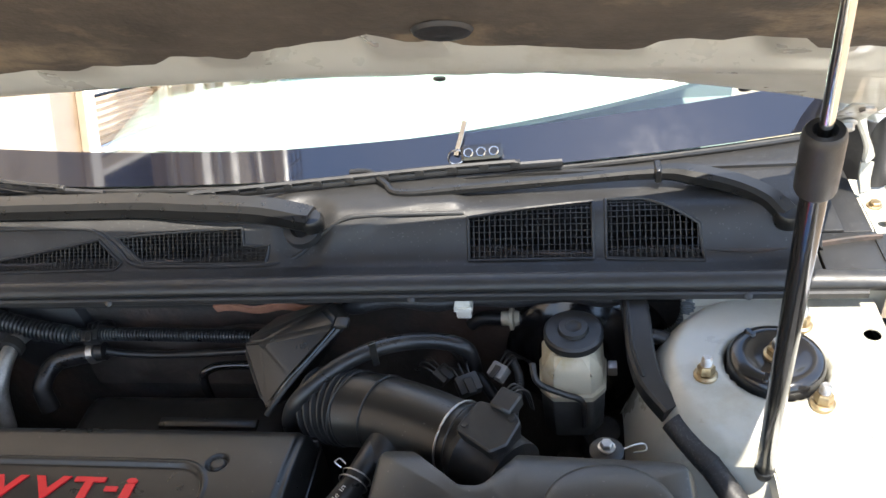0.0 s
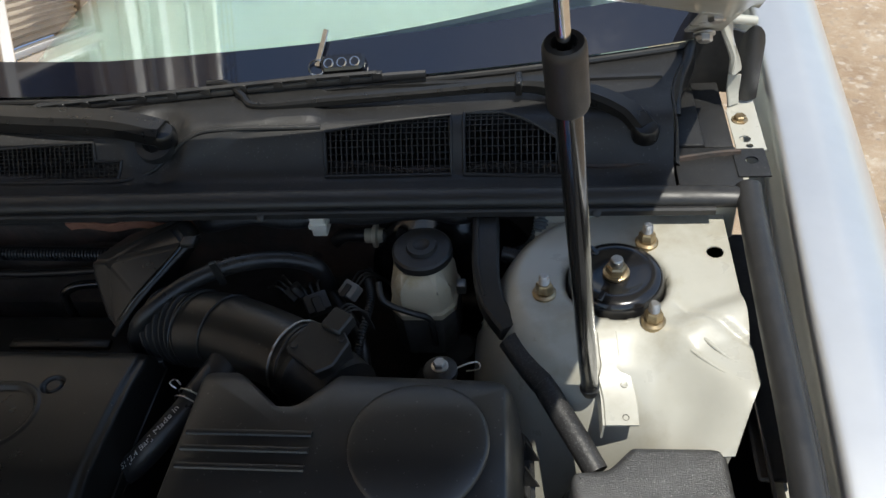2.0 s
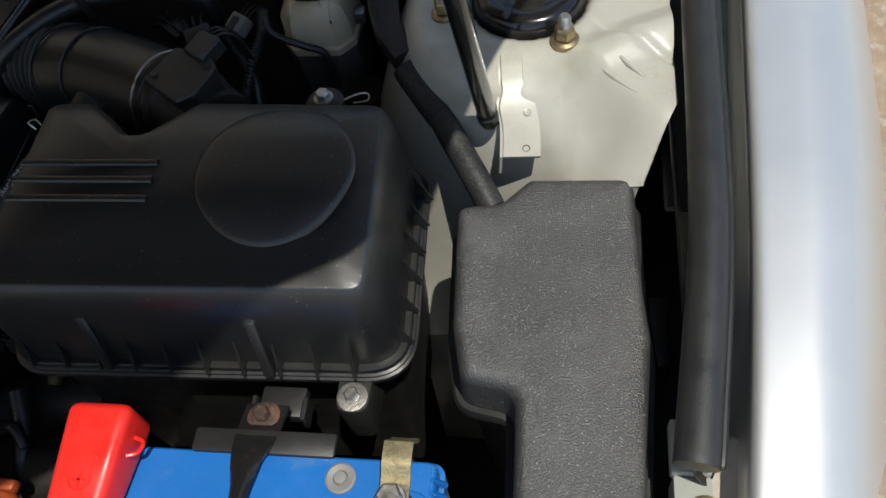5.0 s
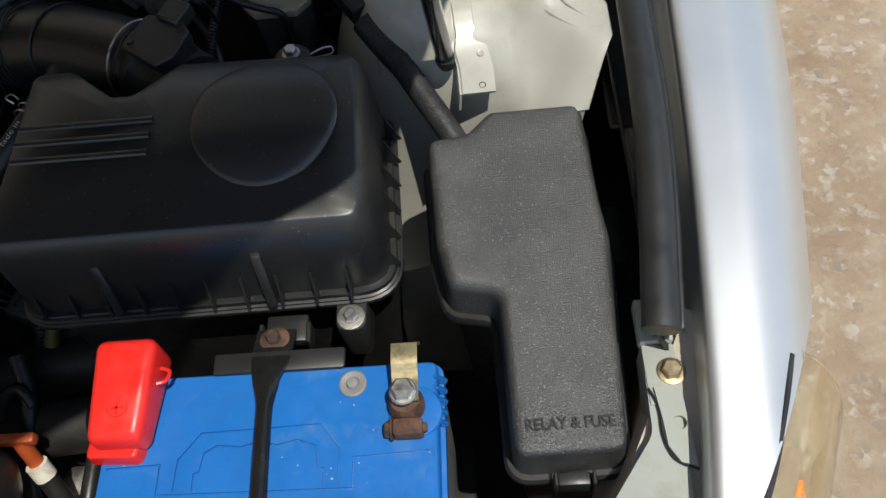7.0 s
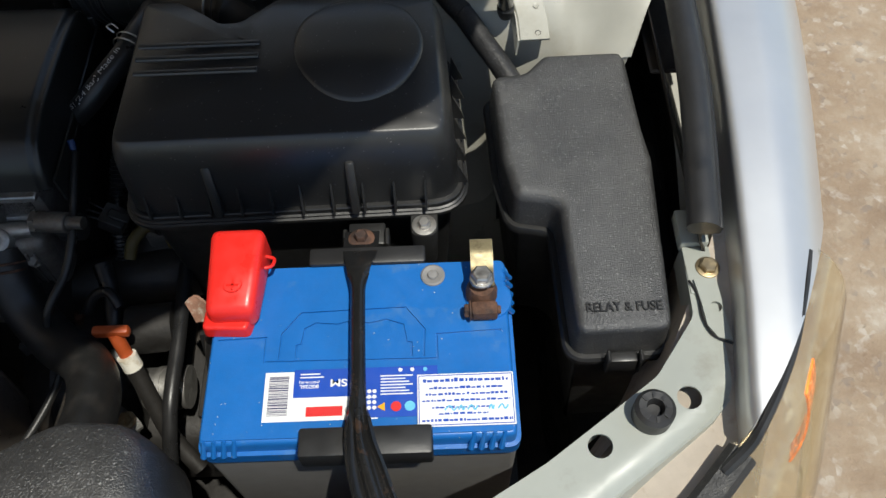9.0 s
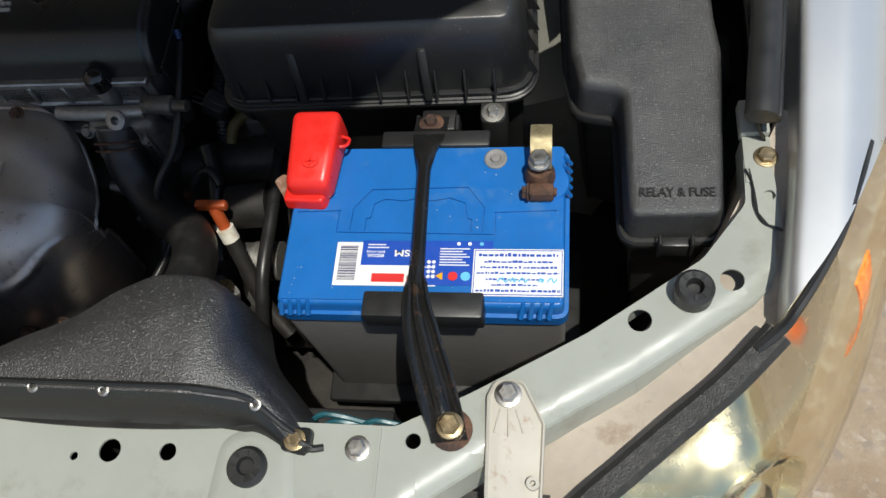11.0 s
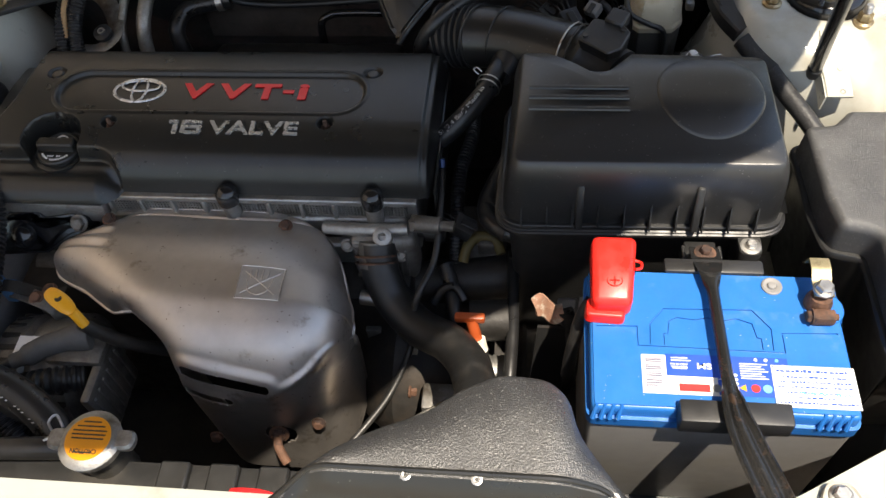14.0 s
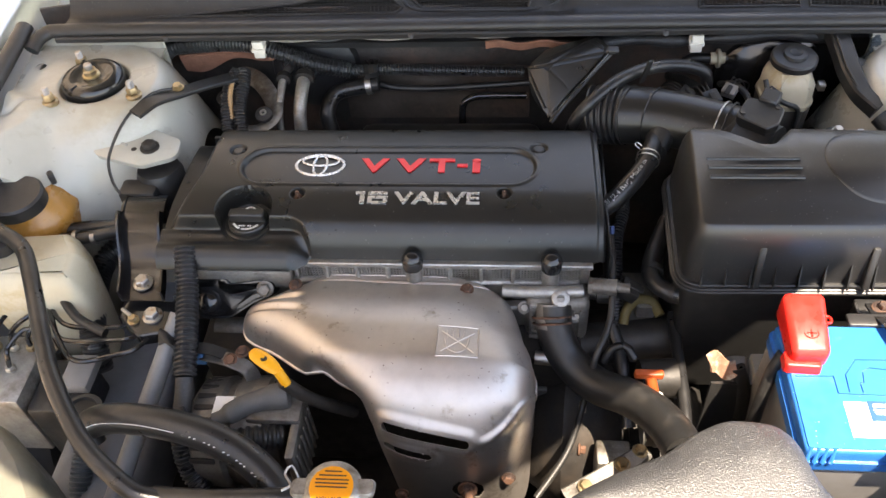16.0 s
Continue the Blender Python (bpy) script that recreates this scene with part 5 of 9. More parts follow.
def negative_terminal():
    t = thing("battery_clamp", (0.546, 0.18, 0.73), "corroded brass battery clamp with steel bolt", "terminal clamp")
    b = sheet(4, 16, lambda u, v: (0.5385 + 0.019 * u, 0.172 + 0.052 * v, 0.7505 + 0.006 * step(0.3, 0.6, v) - 0.02 * step(0.8, 1.0, v)), thick=0.002)
    part("strip", b, mat("tarnished_brass", (0.30, 0.255, 0.15), 0.45, metal=0.7, vary=0.3, scale=70, bump=0.3, stain=(0.17, 0.13, 0.075), stain_amount=0.3, stain_scale=90), t, "tarnished brass strip")
    part("collar", ring_stack([(0, 0.0135), (0.008, 0.0135), (0.017, 0.0105), (0.0172, 0.004)], (0.547, 0.176, 0.728), (0, 0, 1), 24), RUST, t)
    bolt("bolt", (0.547, 0.178, 0.752), 0.0085, 0.010, STEEL, t, flange=1.2)
    b = box((0.5375, 0.1505, 0.7285), (0.5595, 0.1635, 0.7415), 0.0025, 2)
    part("jaw", b, RUST, t, "rusty clamp jaw")
    part("pinch_bolt", hexhead(rod((0.533, 0.157, 0.736), (0.562, 0.157, 0.736), 0.0035, 12), (0.5375, 0.157, 0.736), 0.0062, 0.006, (-1, 0, 0)), RUST, t)


negative_terminal()


def hold_down():
    t = thing("battery_hold_down", (0.45, 0.09, 0.727), "black steel battery hold-down strap with rusty bolts", "battery strap")

    rows = [(0.0, 0.443, 0.248, 0.7235, 0.0155, 0), (0.06, 0.443, 0.228, 0.730, 0.0155, 0), (0.15, 0.4425, 0.198, 0.742, 0.0100, 0), (0.24, 0.443, 0.175, 0.745, 0.0062, 0), (0.42, 0.4445, 0.12, 0.746, 0.0062, 0),
            (0.55, 0.446, 0.075, 0.746, 0.0066, 0), (0.62, 0.448, 0.05, 0.745, 0.009, 0.2), (0.72, 0.455, 0.02, 0.7445, 0.0125, 0.5), (0.86, 0.469, -0.022, 0.7435, 0.0140, 0.4), (1.0, 0.484, -0.066, 0.7415, 0.0140, 0)]

    def fn(u, v):
        x, y, z, w, r = lerp_table(rows, v)
        s = 2 * u - 1
        return (x + w * s, y + 0.15 * w * s * step(0.5, 0.7, v), z - 0.005 * abs(s) ** 3 * step(0.1, 0.2, v) * step(0.62, 0.5, v) + step(0.5, 0.62, v) * step(0.99, 0.90, v) * (0.0042 * abs(s) ** 5 + 0.0045 * step(0.5, 0.15, abs(s)) - 0.0012))
    b = sheet(16, 70, fn, thick=-0.0028)
    part("strap", b, mat("worn_black_enamel", (0.012, 0.012, 0.012), 0.22, vary=0.3, scale=30, bump=0.5, grain=350, rough_vary=0.1, stain=(0.05, 0.03, 0.02), stain_amount=0.15, stain_scale=60), t, smooth=50)
    part("rear_stain", ring_stack([(0, 0.0118), (0.0005, 0.011)], (0.443, 0.238, 0.7275), (0, 0.15, 1), 18), RUST, t)
    for lo, hi in (((0.400, 0.037, 0.7115), (0.503, 0.0605, 0.7375)), ((0.398, 0.209, 0.7275), (0.500, 0.2265, 0.7325))):
        part("clamp_bar", box(lo, hi, 0.0025), RUBBER, t, "scuffed black clamp bar")
    bolt("rear_bolt", (0.443, 0.238, 0.7265), 0.006, 0.009, RUST, t, flange=1.5, label="rusty bolt head")
    bolt("front_bolt", (0.484, -0.055, 0.7445), 0.0082, 0.011, ZINC, t, flange=1.3, label="yellow zinc bolt")


hold_down()


# ---- fuse box ----
def fuse_box():
    f = thing("fuse_box", (0.65, 0.28, 0.5), "pebbled black plastic relay and fuse box with dusty lid", "fuse box")
    lid = fillet([(0.566, 0.408, 0.012), (0.600, 0.412, 0.016), (0.621, 0.435, 0.012), (0.703, 0.436, 0.012), (0.707, 0.335, 0.02), (0.711, 0.300, 0.02), (0.702, 0.130, 0.014), (0.621, 0.128, 0.014),
                  (0.6175, 0.255, 0.014), (0.580, 0.262, 0.014), (0.571, 0.305, 0.02)], 0.01, 6)
    part("lid", stack(lid, round_top(0.712, 0.7525, 0.009, 0.002), lambda x, y, z: -0.008 * step(0.40, 0.12, y) + (0.0015 * math.sin(y * 30) if z > 0.75 else 0)), PEBBLE, f, smooth=60)
    rim = inset(lid, -0.004)
    part("rim", stack(rim, [(0.702, 0), (0.704, -0.002), (0.709, -0.002), (0.7115, 0)], lambda x, y, z: -0.008 * step(0.40, 0.12, y)), PLASTIC, f)
    part("lower_box", stack(inset(lid, 0.004), [(0.52, 0.012), (0.704, 0)], lambda x, y, z: -0.008 * step(0.40, 0.12, y) if z > 0.7 else 0), PLASTIC, f)
    b = box((0.652, 0.118, 0.688), (0.676, 0.128, 0.709), 0.002)
    box((0.649, 0.116, 0.690), (0.652, 0.126, 0.716), 0.001, 1, b)
    box((0.676, 0.116, 0.690), (0.679, 0.126, 0.716), 0.001, 1, b)
    part("latch", b, PLASTIC, f)
    part("lettering", letters("RELAY & FUSE", Matrix.Translation((0.6625, 0.1515, 0.7447)) @ Matrix.Rotation(0.03, 4, "X"), 0.062, 0.0085, 0.0012, 0.01), PLASTIC, f, "raised moulded lettering", smooth=0)
    b = box((0.700, 0.30, 0.64), (0.728, 0.36, 0.70), 0.004)
    part("side_clip", b, PLASTIC, f)
    return f


fuse_box()


# ---- air filter box ----
def air_box():
    a = thing("air_filter_box", (0.38, 0.38, 0.45), "black plastic air filter housing with ribbed flange", "air filter box")

    def crown(x, y, z):
        if z < 0.72:
            return 0
        k = step(0.735, 0.80, z)
        return k * (0.016 * step(0.30, 0.37, y) * step(0.50, 0.41, y) - 0.004 * step(0.44, 0.475, y) - 0.004 * step(0.47, 0.525, x))
    lid = fillet([(0.229, 0.476, 0.024), (0.276, 0.476, 0.018), (0.322, 0.431, 0.004), (0.332, 0.431, 0.004), (0.360, 0.474, 0.018), (0.526, 0.470, 0.026), (0.534, 0.286, 0.028), (0.222, 0.280, 0.028)], 0.012, 7)
    part("lid", stack(lid, [(0.716, 0), (0.752, 0.002), (0.772, 0.0035), (0.785, 0.0055), (0.794, 0.0080), (0.8005, 0.0108), (0.8040, 0.0130), (0.805, 0.0148)], crown, mid=(0.375, 0.365)), LIDBLACK, a, smooth=60)
    top = 0.805
    b = bmesh.new()
    n = 40
    rings = []
    c = Vector((0.4465, 0.386, 0))
    for k in range(9):
        r = 0.061 * math.cos(math.pi / 2 * k / 9)
        rings.append([b.verts.new((c.x + r * 0.95 * math.cos(2 * math.pi * i / n), c.y + r * math.sin(2 * math.pi * i / n),
                                   (0.8035 if k == 0 else 0.8055 + 0.0050 * math.sin(math.pi / 2 * k / 9)) + crown(c.x + r * math.cos(2 * math.pi * i / n), c.y + r * math.sin(2 * math.pi * i / n), 0.81))) for i in range(n)])
    for p, q in zip(rings, rings[1:]):
        for i in range(n):
            b.faces.new((p[i], p[(i + 1) % n], q[(i + 1) % n], q[i]))
    b.faces.new(rings[-1])
    part("dome", b, LIDBLACK, a, "smooth round bulge on the lid", smooth=60)
    for y in (0.3895, 0.374, 0.358):
        part("stripe", tube([(x, y, 0.8060 + crown(x, y, 0.81)) for x in (0.250, 0.285, 0.32, 0.3585)], 0.0030, 8, 2, flat=0.7), LIDBLACK, a)
    fl = inset(lid, -0.007)
    part("flange", stack(fl, [(0.702, 0.0), (0.703, -0.002), (0.707, -0.002), (0.708, 0.0), (0.710, 0.0), (0.711, 0.002), (0.716, 0.002), (0.717, 0.003)]), PLASTIC, a, "ribbed joint flange")
    part("lower_housing", stack(inset(lid, 0.006), [(0.46, 0.014), (0.702, 0)]), PLASTIC, a)
    rib = bmesh.new()
    v = [rib.verts.new(q) for q in ((-0.001, 0, 0.716), (-0.001, -0.014, 0.716), (-0.001, -0.002, 0.748), (0.001, 0, 0.716), (0.001, -0.014, 0.716), (0.001, -0.002, 0.748))]
    for q in ((0, 1, 2), (5, 4, 3), (0, 3, 4, 1), (1, 4, 5, 2), (2, 5, 3, 0)):
        rib.faces.new([v[i] for i in q])
    rib.verts.ensure_lookup_table()
    bmesh.ops.recalc_face_normals(rib, faces=rib.faces[:])
    me = finish(rib, "rib", 0)
    me.materials.append(PLASTIC)
    for i in range(10):
        ob = part("rib", me, PLASTIC, a)
        ob.matrix_basis = Matrix.Translation((0.245 + i * 0.0285, 0.2865, 0))
    for i in range(6):
        ob = part("rib", me, PLASTIC, a)
        ob.matrix_basis = Matrix.Translation((0.5275, 0.305 + i * 0.0265, 0)) @ Matrix.Rotation(math.pi / 2, 4, "Z")
    for x in (0.305, 0.432):
        b = box((x, 0.272, 0.716), (x + 0.008, 0.292, 0.7755), 0.0015, 1, None, None)
        for w in b.verts:
            if w.co.z > 0.74 and w.co.y < 0.285:
                w.co.y += 0.012
        part("gusset", b, PLASTIC, a)
    for x, y, m in ((0.4985, 0.264, STEEL),):
        b = stack(fillet([(x - 0.013, y - 0.012, 0.01), (x + 0.013, y - 0.012, 0.01), (x + 0.013, y + 0.03, 0.002), (x - 0.013, y + 0.03, 0.002)], 0.005), [(0.655, 0.002), (0.703, 0), (0.705, 0.001)])
        k = part("mounting_lug", b, PLASTIC, a)
        part("washer", ring_stack([(0, 0.0115), (0.0018, 0.0115), (0.0022, 0.010)], (x, y, 0.705), (0, 0, 1), 24), ALU, k, "dull metal washer")
        bolt("bolt", (x, y, 0.707), 0.0058, 0.006, m, k, flange=1.1)
    b = box((0.4275, 0.248, 0.690), (0.462, 0.272, 0.702), 0.002)
    box((0.423, 0.244, 0.690), (0.427, 0.262, 0.708), 0.001, 1, b)
    box((0.462, 0.244, 0.690), (0.466, 0.262, 0.708), 0.001, 1, b)
    part("spring_clip", b, PLASTIC, a, "black clip below the flange")
    return a


air_box()


# ---- engine ----
def cover_z(x, y):
    z = lerp_table([(0.29, 0.640), (0.312, 0.675), (0.322, 0.703), (0.330, 0.724), (0.340, 0.739), (0.352, 0.748), (0.37, 0.7535), (0.40, 0.7570), (0.47, 0.7545), (0.525, 0.747), (0.536, 0.743), (0.543, 0.733), (0.548, 0.715)], y)[0]
    z -= 0.004 * step(0.122, 0.127, x) + 0.05 * step(0.131, 0.143, x)
    left = -0.425 - 0.02 * step(0.45, 0.33, y)
    z -= 0.03 * step(left + 0.02, left - 0.004, x)
    px, py = x + 0.279, y - 0.322
    e = (math.hypot(px, py) if px > 0 and py > 0 else max(px, py)) - 0.031
    lobe = step(0.003, -0.003, e)
    zl = lerp_table([(0.285, 0.655), (0.297, 0.692), (0.303, 0.708), (0.311, 0.7185), (0.322, 0.7245), (0.355, 0.7275)], y)[0] - 0.020 * step(-0.030, 0.004, e) * step(0.345, 0.325, y)
    z = z * (1 - lobe) + zl * lobe
    d = math.hypot(x + 0.338, y - 0.367)
    z = min(z, 0.7235 + 0.04 * step(0.0355, 0.0395, d)) if d < 0.0395 else z
    # stadium recess with the emblem
    px = max(abs(x + 0.155) - 0.166, 0.0)
    q = math.hypot(px, (y - 0.4475) * 0.98)
    z -= 0.0045 * step(0.0365, 0.0325, q)
    z += 0.0012 * step(0.0035, 0.001, abs(q - 0.0385))
    for cx, cy in ((-0.269, 0.3915), (0.005, 0.394)):
        z -= 0.010 * step(0.0105, 0.008, math.hypot(x - cx, y - cy))
    for cx, cy in ((-0.372, 0.482), (0.051, 0.487)):
        e = math.hypot(x - cx, y - cy)
        z -= 0.005 * step(0.0125, 0.0105, e) - 0.0035 * step(0.009, 0.007, e)
    for cx in (-0.112, 0.067):
        z -= 0.05 * step(0.013, 0.011, math.hypot(x - cx, y - 0.316))
    return z


def engine_cover():
    e = thing("engine_cover", (-0.15, 0.42, 0.66), "satin black plastic engine cover with red and silver lettering", "engine cover")
    b = sheet(540, 250, lambda u, v: (-0.452 + 0.596 * u, 0.287 + 0.262 * v, cover_z(-0.452 + 0.596 * u, 0.287 + 0.262 * v)), lambda p: p.z > 0.7025, thick=0.003)
    bmesh.ops.recalc_face_normals(b, faces=b.faces[:])
    part("shell", b, COVER, e, smooth=75)
    skirt = box((0.140, 0.325, 0.64), (0.143, 0.54, 0.715), 0.001)
    box((-0.43, 0.540, 0.64), (0.14, 0.546, 0.725), 0.001, 1, skirt)
    part("skirt", skirt, COVER, e)
    def lean(x, y):
        return math.degrees(math.atan2(cover_z(x, y + 0.012) - cover_z(x, y - 0.012), 0.024))
    zt = cover_z(-0.110, 0.4515)
    one = pose(-0.1860, 0.3835, cover_z(-0.1860, 0.3835) + 0.0010, lean(-0.1860, 0.3835))
    for ch, f0, f1, h, dy in (("V", 0.0, 0.237, 1.0, 0), ("V", 0.293, 0.542, 1.0, 0), ("T", 0.573, 0.784, 1.0, 0), ("-", 0.807, 0.891, 0.2, 0), ("i", 0.929, 1.0, 1.0, 0)):
        x = -0.1925 + 0.165 * (f0 + f1) / 2
        part("lettering", letters(ch, pose(x, 0.4515 + dy, cover_z(x, 0.4515) + 0.0006, lean(x, 0.4515)), 0.165 * (f1 - f0), 0.0285 * h, 0.0022, 0.035), REDPAINT, e, "red raised lettering", smooth=0)
    part("lettering", join(box((0.0025, -0.00975, -0.0011), (0.0085, 0.00975, 0.0011), 0, 1, None, one), box((-0.0035, 0.0055, -0.0011), (0.0026, 0.00975, 0.0010), 0, 1, None, one)), SILVERLET, e, "silver raised lettering", smooth=0)
    six = pose(-0.1600, 0.3835, cover_z(-0.1600, 0.3835) + 0.0010, lean(-0.1600, 0.3835))
    b = box((-0.0130, -0.0085, -0.0011), (-0.0075, 0.0085, 0.0011), 0, 1, None, six)
    box((-0.0115, 0.0086, -0.0011), (0.0125, 0.00975, 0.0011), 0, 1, b, six)
    box((-0.0074, 0.0052, -0.0011), (0.0125, 0.0085, 0.0011), 0, 1, b, six)
    box((-0.0074, -0.0012, -0.0011), (0.0130, 0.0026, 0.0011), 0, 1, b, six)
    box((0.0075, -0.0060, -0.0011), (0.0130, -0.0013, 0.0011), 0, 1, b, six)
    box((-0.0074, -0.00975, -0.0011), (0.0120, -0.0061, 0.0011), 0, 1, b, six)
    part("lettering", b, SILVERLET, e, "silver raised lettering", smooth=0)
    part("lettering", letters("VALVE", pose(-0.0825, 0.3835, cover_z(-0.0825, 0.3835) + 0.0010, lean(-0.0825, 0.3835)), 0.112, 0.0195, 0.0022, 0.022), SILVERLET, e, "silver raised lettering", smooth=0)
    b = bmesh.new()

    def ring(cx, cy, rx, ry, w, n=44):
        pts = [(cx + rx * math.cos(2 * math.pi * i / n), cy + ry * math.sin(2 * math.pi * i / n), zt + 0.001) for i in range(n + 1)]
        tube(pts, w, 6, 1, b, flat=0.6, smooth=False)
    ring(-0.249, 0.4515, 0.0335, 0.0205, 0.0022)
    ring(-0.249, 0.4515, 0.0095, 0.0195, 0.0018)
    ring(-0.249, 0.4600, 0.0255, 0.0095, 0.0018)
    part("badge", b, SILVERLET, e, "silver oval badge of interlaced rings")
    for cx, cy in ((-0.269, 0.3915), (0.005, 0.394)):
        b = hexhead(bmesh.new(), (cx, cy, 0.746), 0.005, 0.006, flange=1.3)
        ring_stack([(0, 0.0026), (0.009, 0.0026), (0.010, 0.002)], (cx, cy, 0.750), (0, 0, 1), 12, 0, b)
        part("stud_nut", b, RUST, e, "rusty stud and nut")
    for cx, cy in ((-0.372, 0.482), (0.051, 0.487)):
        part("plug", ring_stack([(0, 0.0085), (0.0022, 0.008), (0.0028, 0.006)], (cx, cy, 0.7475), (0, 0, 1), 24), COVER, e)
    return e


engine_cover()


def oil_cap():
    c = (-0.335, 0.365, 0.0)
    o = thing("oil_filler_cap", (-0.335, 0.365, 0.722), "black ribbed oil filler cap with white print", "oil cap")
    part("neck_ring", ring_stack([(0.7235, 0.0325), (0.7275, 0.0325), (0.7285, 0.0310), (0.7285, 0.0285)], c, (0, 0, 1), 40), COVER, o)
    part("disc", ring_stack([(0.724, 0.0270), (0.7335, 0.0270), (0.7352, 0.0255), (0.7354, 0.0235), (0.7348, 0.0228), (0.7348, 0.001)], c, (0, 0, 1), 44), COVER, o)
    b = stack(fillet([(-0.0235, -0.0065), (0.0235, -0.0065), (0.0250, 0.0), (0.0235, 0.0085), (-0.0235, 0.0085), (-0.0250, 0.0)], 0.003), [(0.734, -0.0006), (0.7445, 0.0004), (0.7462, 0.0022)], m=Matrix.Translation(c))
    k = part("grip", b, COVER, o)
    for s in (-1, 1):
        part("rib", box((-0.0225, 0.0010 + s * 0.0078 - 0.0006, 0.7350), (0.0225, 0.0010 + s * 0.0078 + 0.0006, 0.7372), 0.0004, 1, None, Matrix.Translation(c)), COVER, k)
    part("arrow_mark", tube([(-0.335 + 0.007 * math.cos(a), 0.3780 + 0.007 * math.sin(a), 0.7352) for a in (0.4, 0.9, 1.5, 2.1, 2.7)], 0.0012, 6, 3), PAPER, o, "white printed arc")
    b = bmesh.new()
    for i in range(15):
        if i != 5:
            box((-0.0010, -0.0212, 0.7348), (0.0010, -0.0186, 0.7351), 0, 1, b, Matrix.Translation(c) @ Matrix.Rotation(-1.0 + i * 0.135, 4, "Z"))
    for i in range(6):
        if i != 3:
            box((-0.0095 + i * 0.0030, -0.0150, 0.7348), (-0.0075 + i * 0.0030, -0.0128, 0.7351), 0, 1, b, Matrix.Translation(c))
    tagged(part("print_bars", b, PAPER, o, "white printed bars"), kind="stuff")


oil_cap()


def heat_shield():
    h = thing("heat_shield", (-0.13, 0.18, 0.45), "pressed steel exhaust heat shield with two slots", "heat shield")
    rows = [(0.0, 0.317, 0.671, -0.285, -0.032), (0.05, 0.311, 0.676, -0.308, -0.006), (0.15, 0.288, 0.685, -0.334, 0.022), (0.26, 0.255, 0.693, -0.334, 0.034), (0.36, 0.222, 0.698, -0.292, 0.043), (0.46, 0.185, 0.699, -0.240, 0.047),
            (0.54, 0.155, 0.690, -0.200, 0.048), (0.61, 0.129, 0.675, -0.172, 0.048), (0.67, 0.110, 0.654, -0.160, 0.048), (0.72, 0.099, 0.638, -0.154, 0.047), (0.77, 0.091, 0.618, -0.150, 0.047), (0.84, 0.086, 0.59, -0.146, 0.046), (0.91, 0.083, 0.55, -0.140, 0.046), (1.0, 0.074, 0.46, -0.125, 0.045)]
    steps = 200
    line = [lerp_table(rows, i / steps)[:2] for i in range(steps + 1)]
    run = [0.0]
    for (ya, za), (yb, zb) in zip(line, line[1:]):
        run.append(run[-1] + math.hypot(yb - ya, zb - za))

    def arc(v):
        """The way down the pressing, in metres."""
        f = max(0.0, min(1.0, v)) * steps
        i = min(steps - 1, int(f))
        return run[i] + (run[i + 1] - run[i]) * (f - i)
    slots = (((-0.130, arc(0.684)), (-0.036, arc(0.731)), 0.0060), ((-0.129, arc(0.752)), (-0.080, arc(0.778)), 0.0050))

    def gap(x, w):
        """How far a place on the unrolled pressing lies from the nearest slot."""
        near = 1.0
        for a, c, r in slots:
            q = on_segment((x, w), a, c)
            near = min(near, math.hypot(x - q.x, w - q.y) - r)
        return near

    def surf(s, v):
        """The pressing at s = -1 (left edge) to 1 (right edge); both edges roll back along the normal."""
        y, z, xl, xr = lerp_table(rows, v)
        (ya, za), (yb, zb) = (lerp_table(rows, w)[:2] for w in (max(0, v - 0.012), min(1, v + 0.012)))
        n = Vector((0, zb - za, ya - yb)).normalized()
        x = xl + (xr - xl) * (s + 1) / 2
        er, el = max(0.0, (s - 0.15) / 0.85), max(0.0, (-s - 0.35) / 0.65)
        d = (0.016 + 0.068 * step(0.0, 0.30, v) + 0.03 * step(0.5, 0.9, v)) * (1 - (1 - er ** 2.7) ** (1 / 2.7))
        d += (0.012 + 0.050 * step(0.03, 0.36, v)) * (1 - (1 - el ** 2.8) ** (1 / 2.8)) + 0.022 * step(-0.45, -1.0, s) * step(0.26, 0.1, v)
        # the rim ridge along the top, two pressed dents on the left wing, the raised frame round the slots and its tail
        d += 0.004 * step(0.016, 0.0, abs(v - 0.075 - 0.012 * math.sin(s * 5))) - 0.004 * step(0.05, 0.02, v)
        for c in (0.17, 0.25):
            d += 0.006 * step(0.030, 0.0, abs(v - c - 0.10 * (s + 0.80))) * step(-0.52, -0.62, s) * step(-0.99, -0.93, s)
        near = gap(x, arc(v))
        d -= 0.0030 * step(0.017, 0.004, near)
        tail = 0.735 - 0.15 * max(0.0, (s - 0.30) / 0.70) ** 1.5
        d -= 0.003 * step(0.030, 0.0, abs(v - tail)) * step(0.28, 0.42, s) * step(1.0, 0.9, s)
        return Vector((x, y, z)) - n * d

    def across(u):
        return 0.35 * (2 * u - 1) + 0.65 * math.sin(math.pi * (u - 0.5))

    def fn(u, v):
        return surf(across(u), v)

    def flat(u, v):
        _, _, xl, xr = lerp_table(rows, v)
        return xl + (xr - xl) * (across(u) + 1) / 2, arc(v)

    nu, nv = 170, 230
    b = bmesh.new()
    grid = []
    for i in range(nu + 1):
        line = []
        for j in range(nv + 1):
            u, v = i / nu, j / nv
            x, y = flat(u, v)
            g = gap(x, y)
            if abs(g) < 0.0028:
                # slide onto the rim of the slot
                best = min((abs(gap(*flat(u, v + k * 0.0006))), abs(k), k) for k in range(-6, 7))
                if best[0] < abs(g) and best[1] < 6:
                    v += best[2] * 0.0006
            line.append((b.verts.new(fn(u, v)), gap(*flat(u, v))))
        grid.append(line)
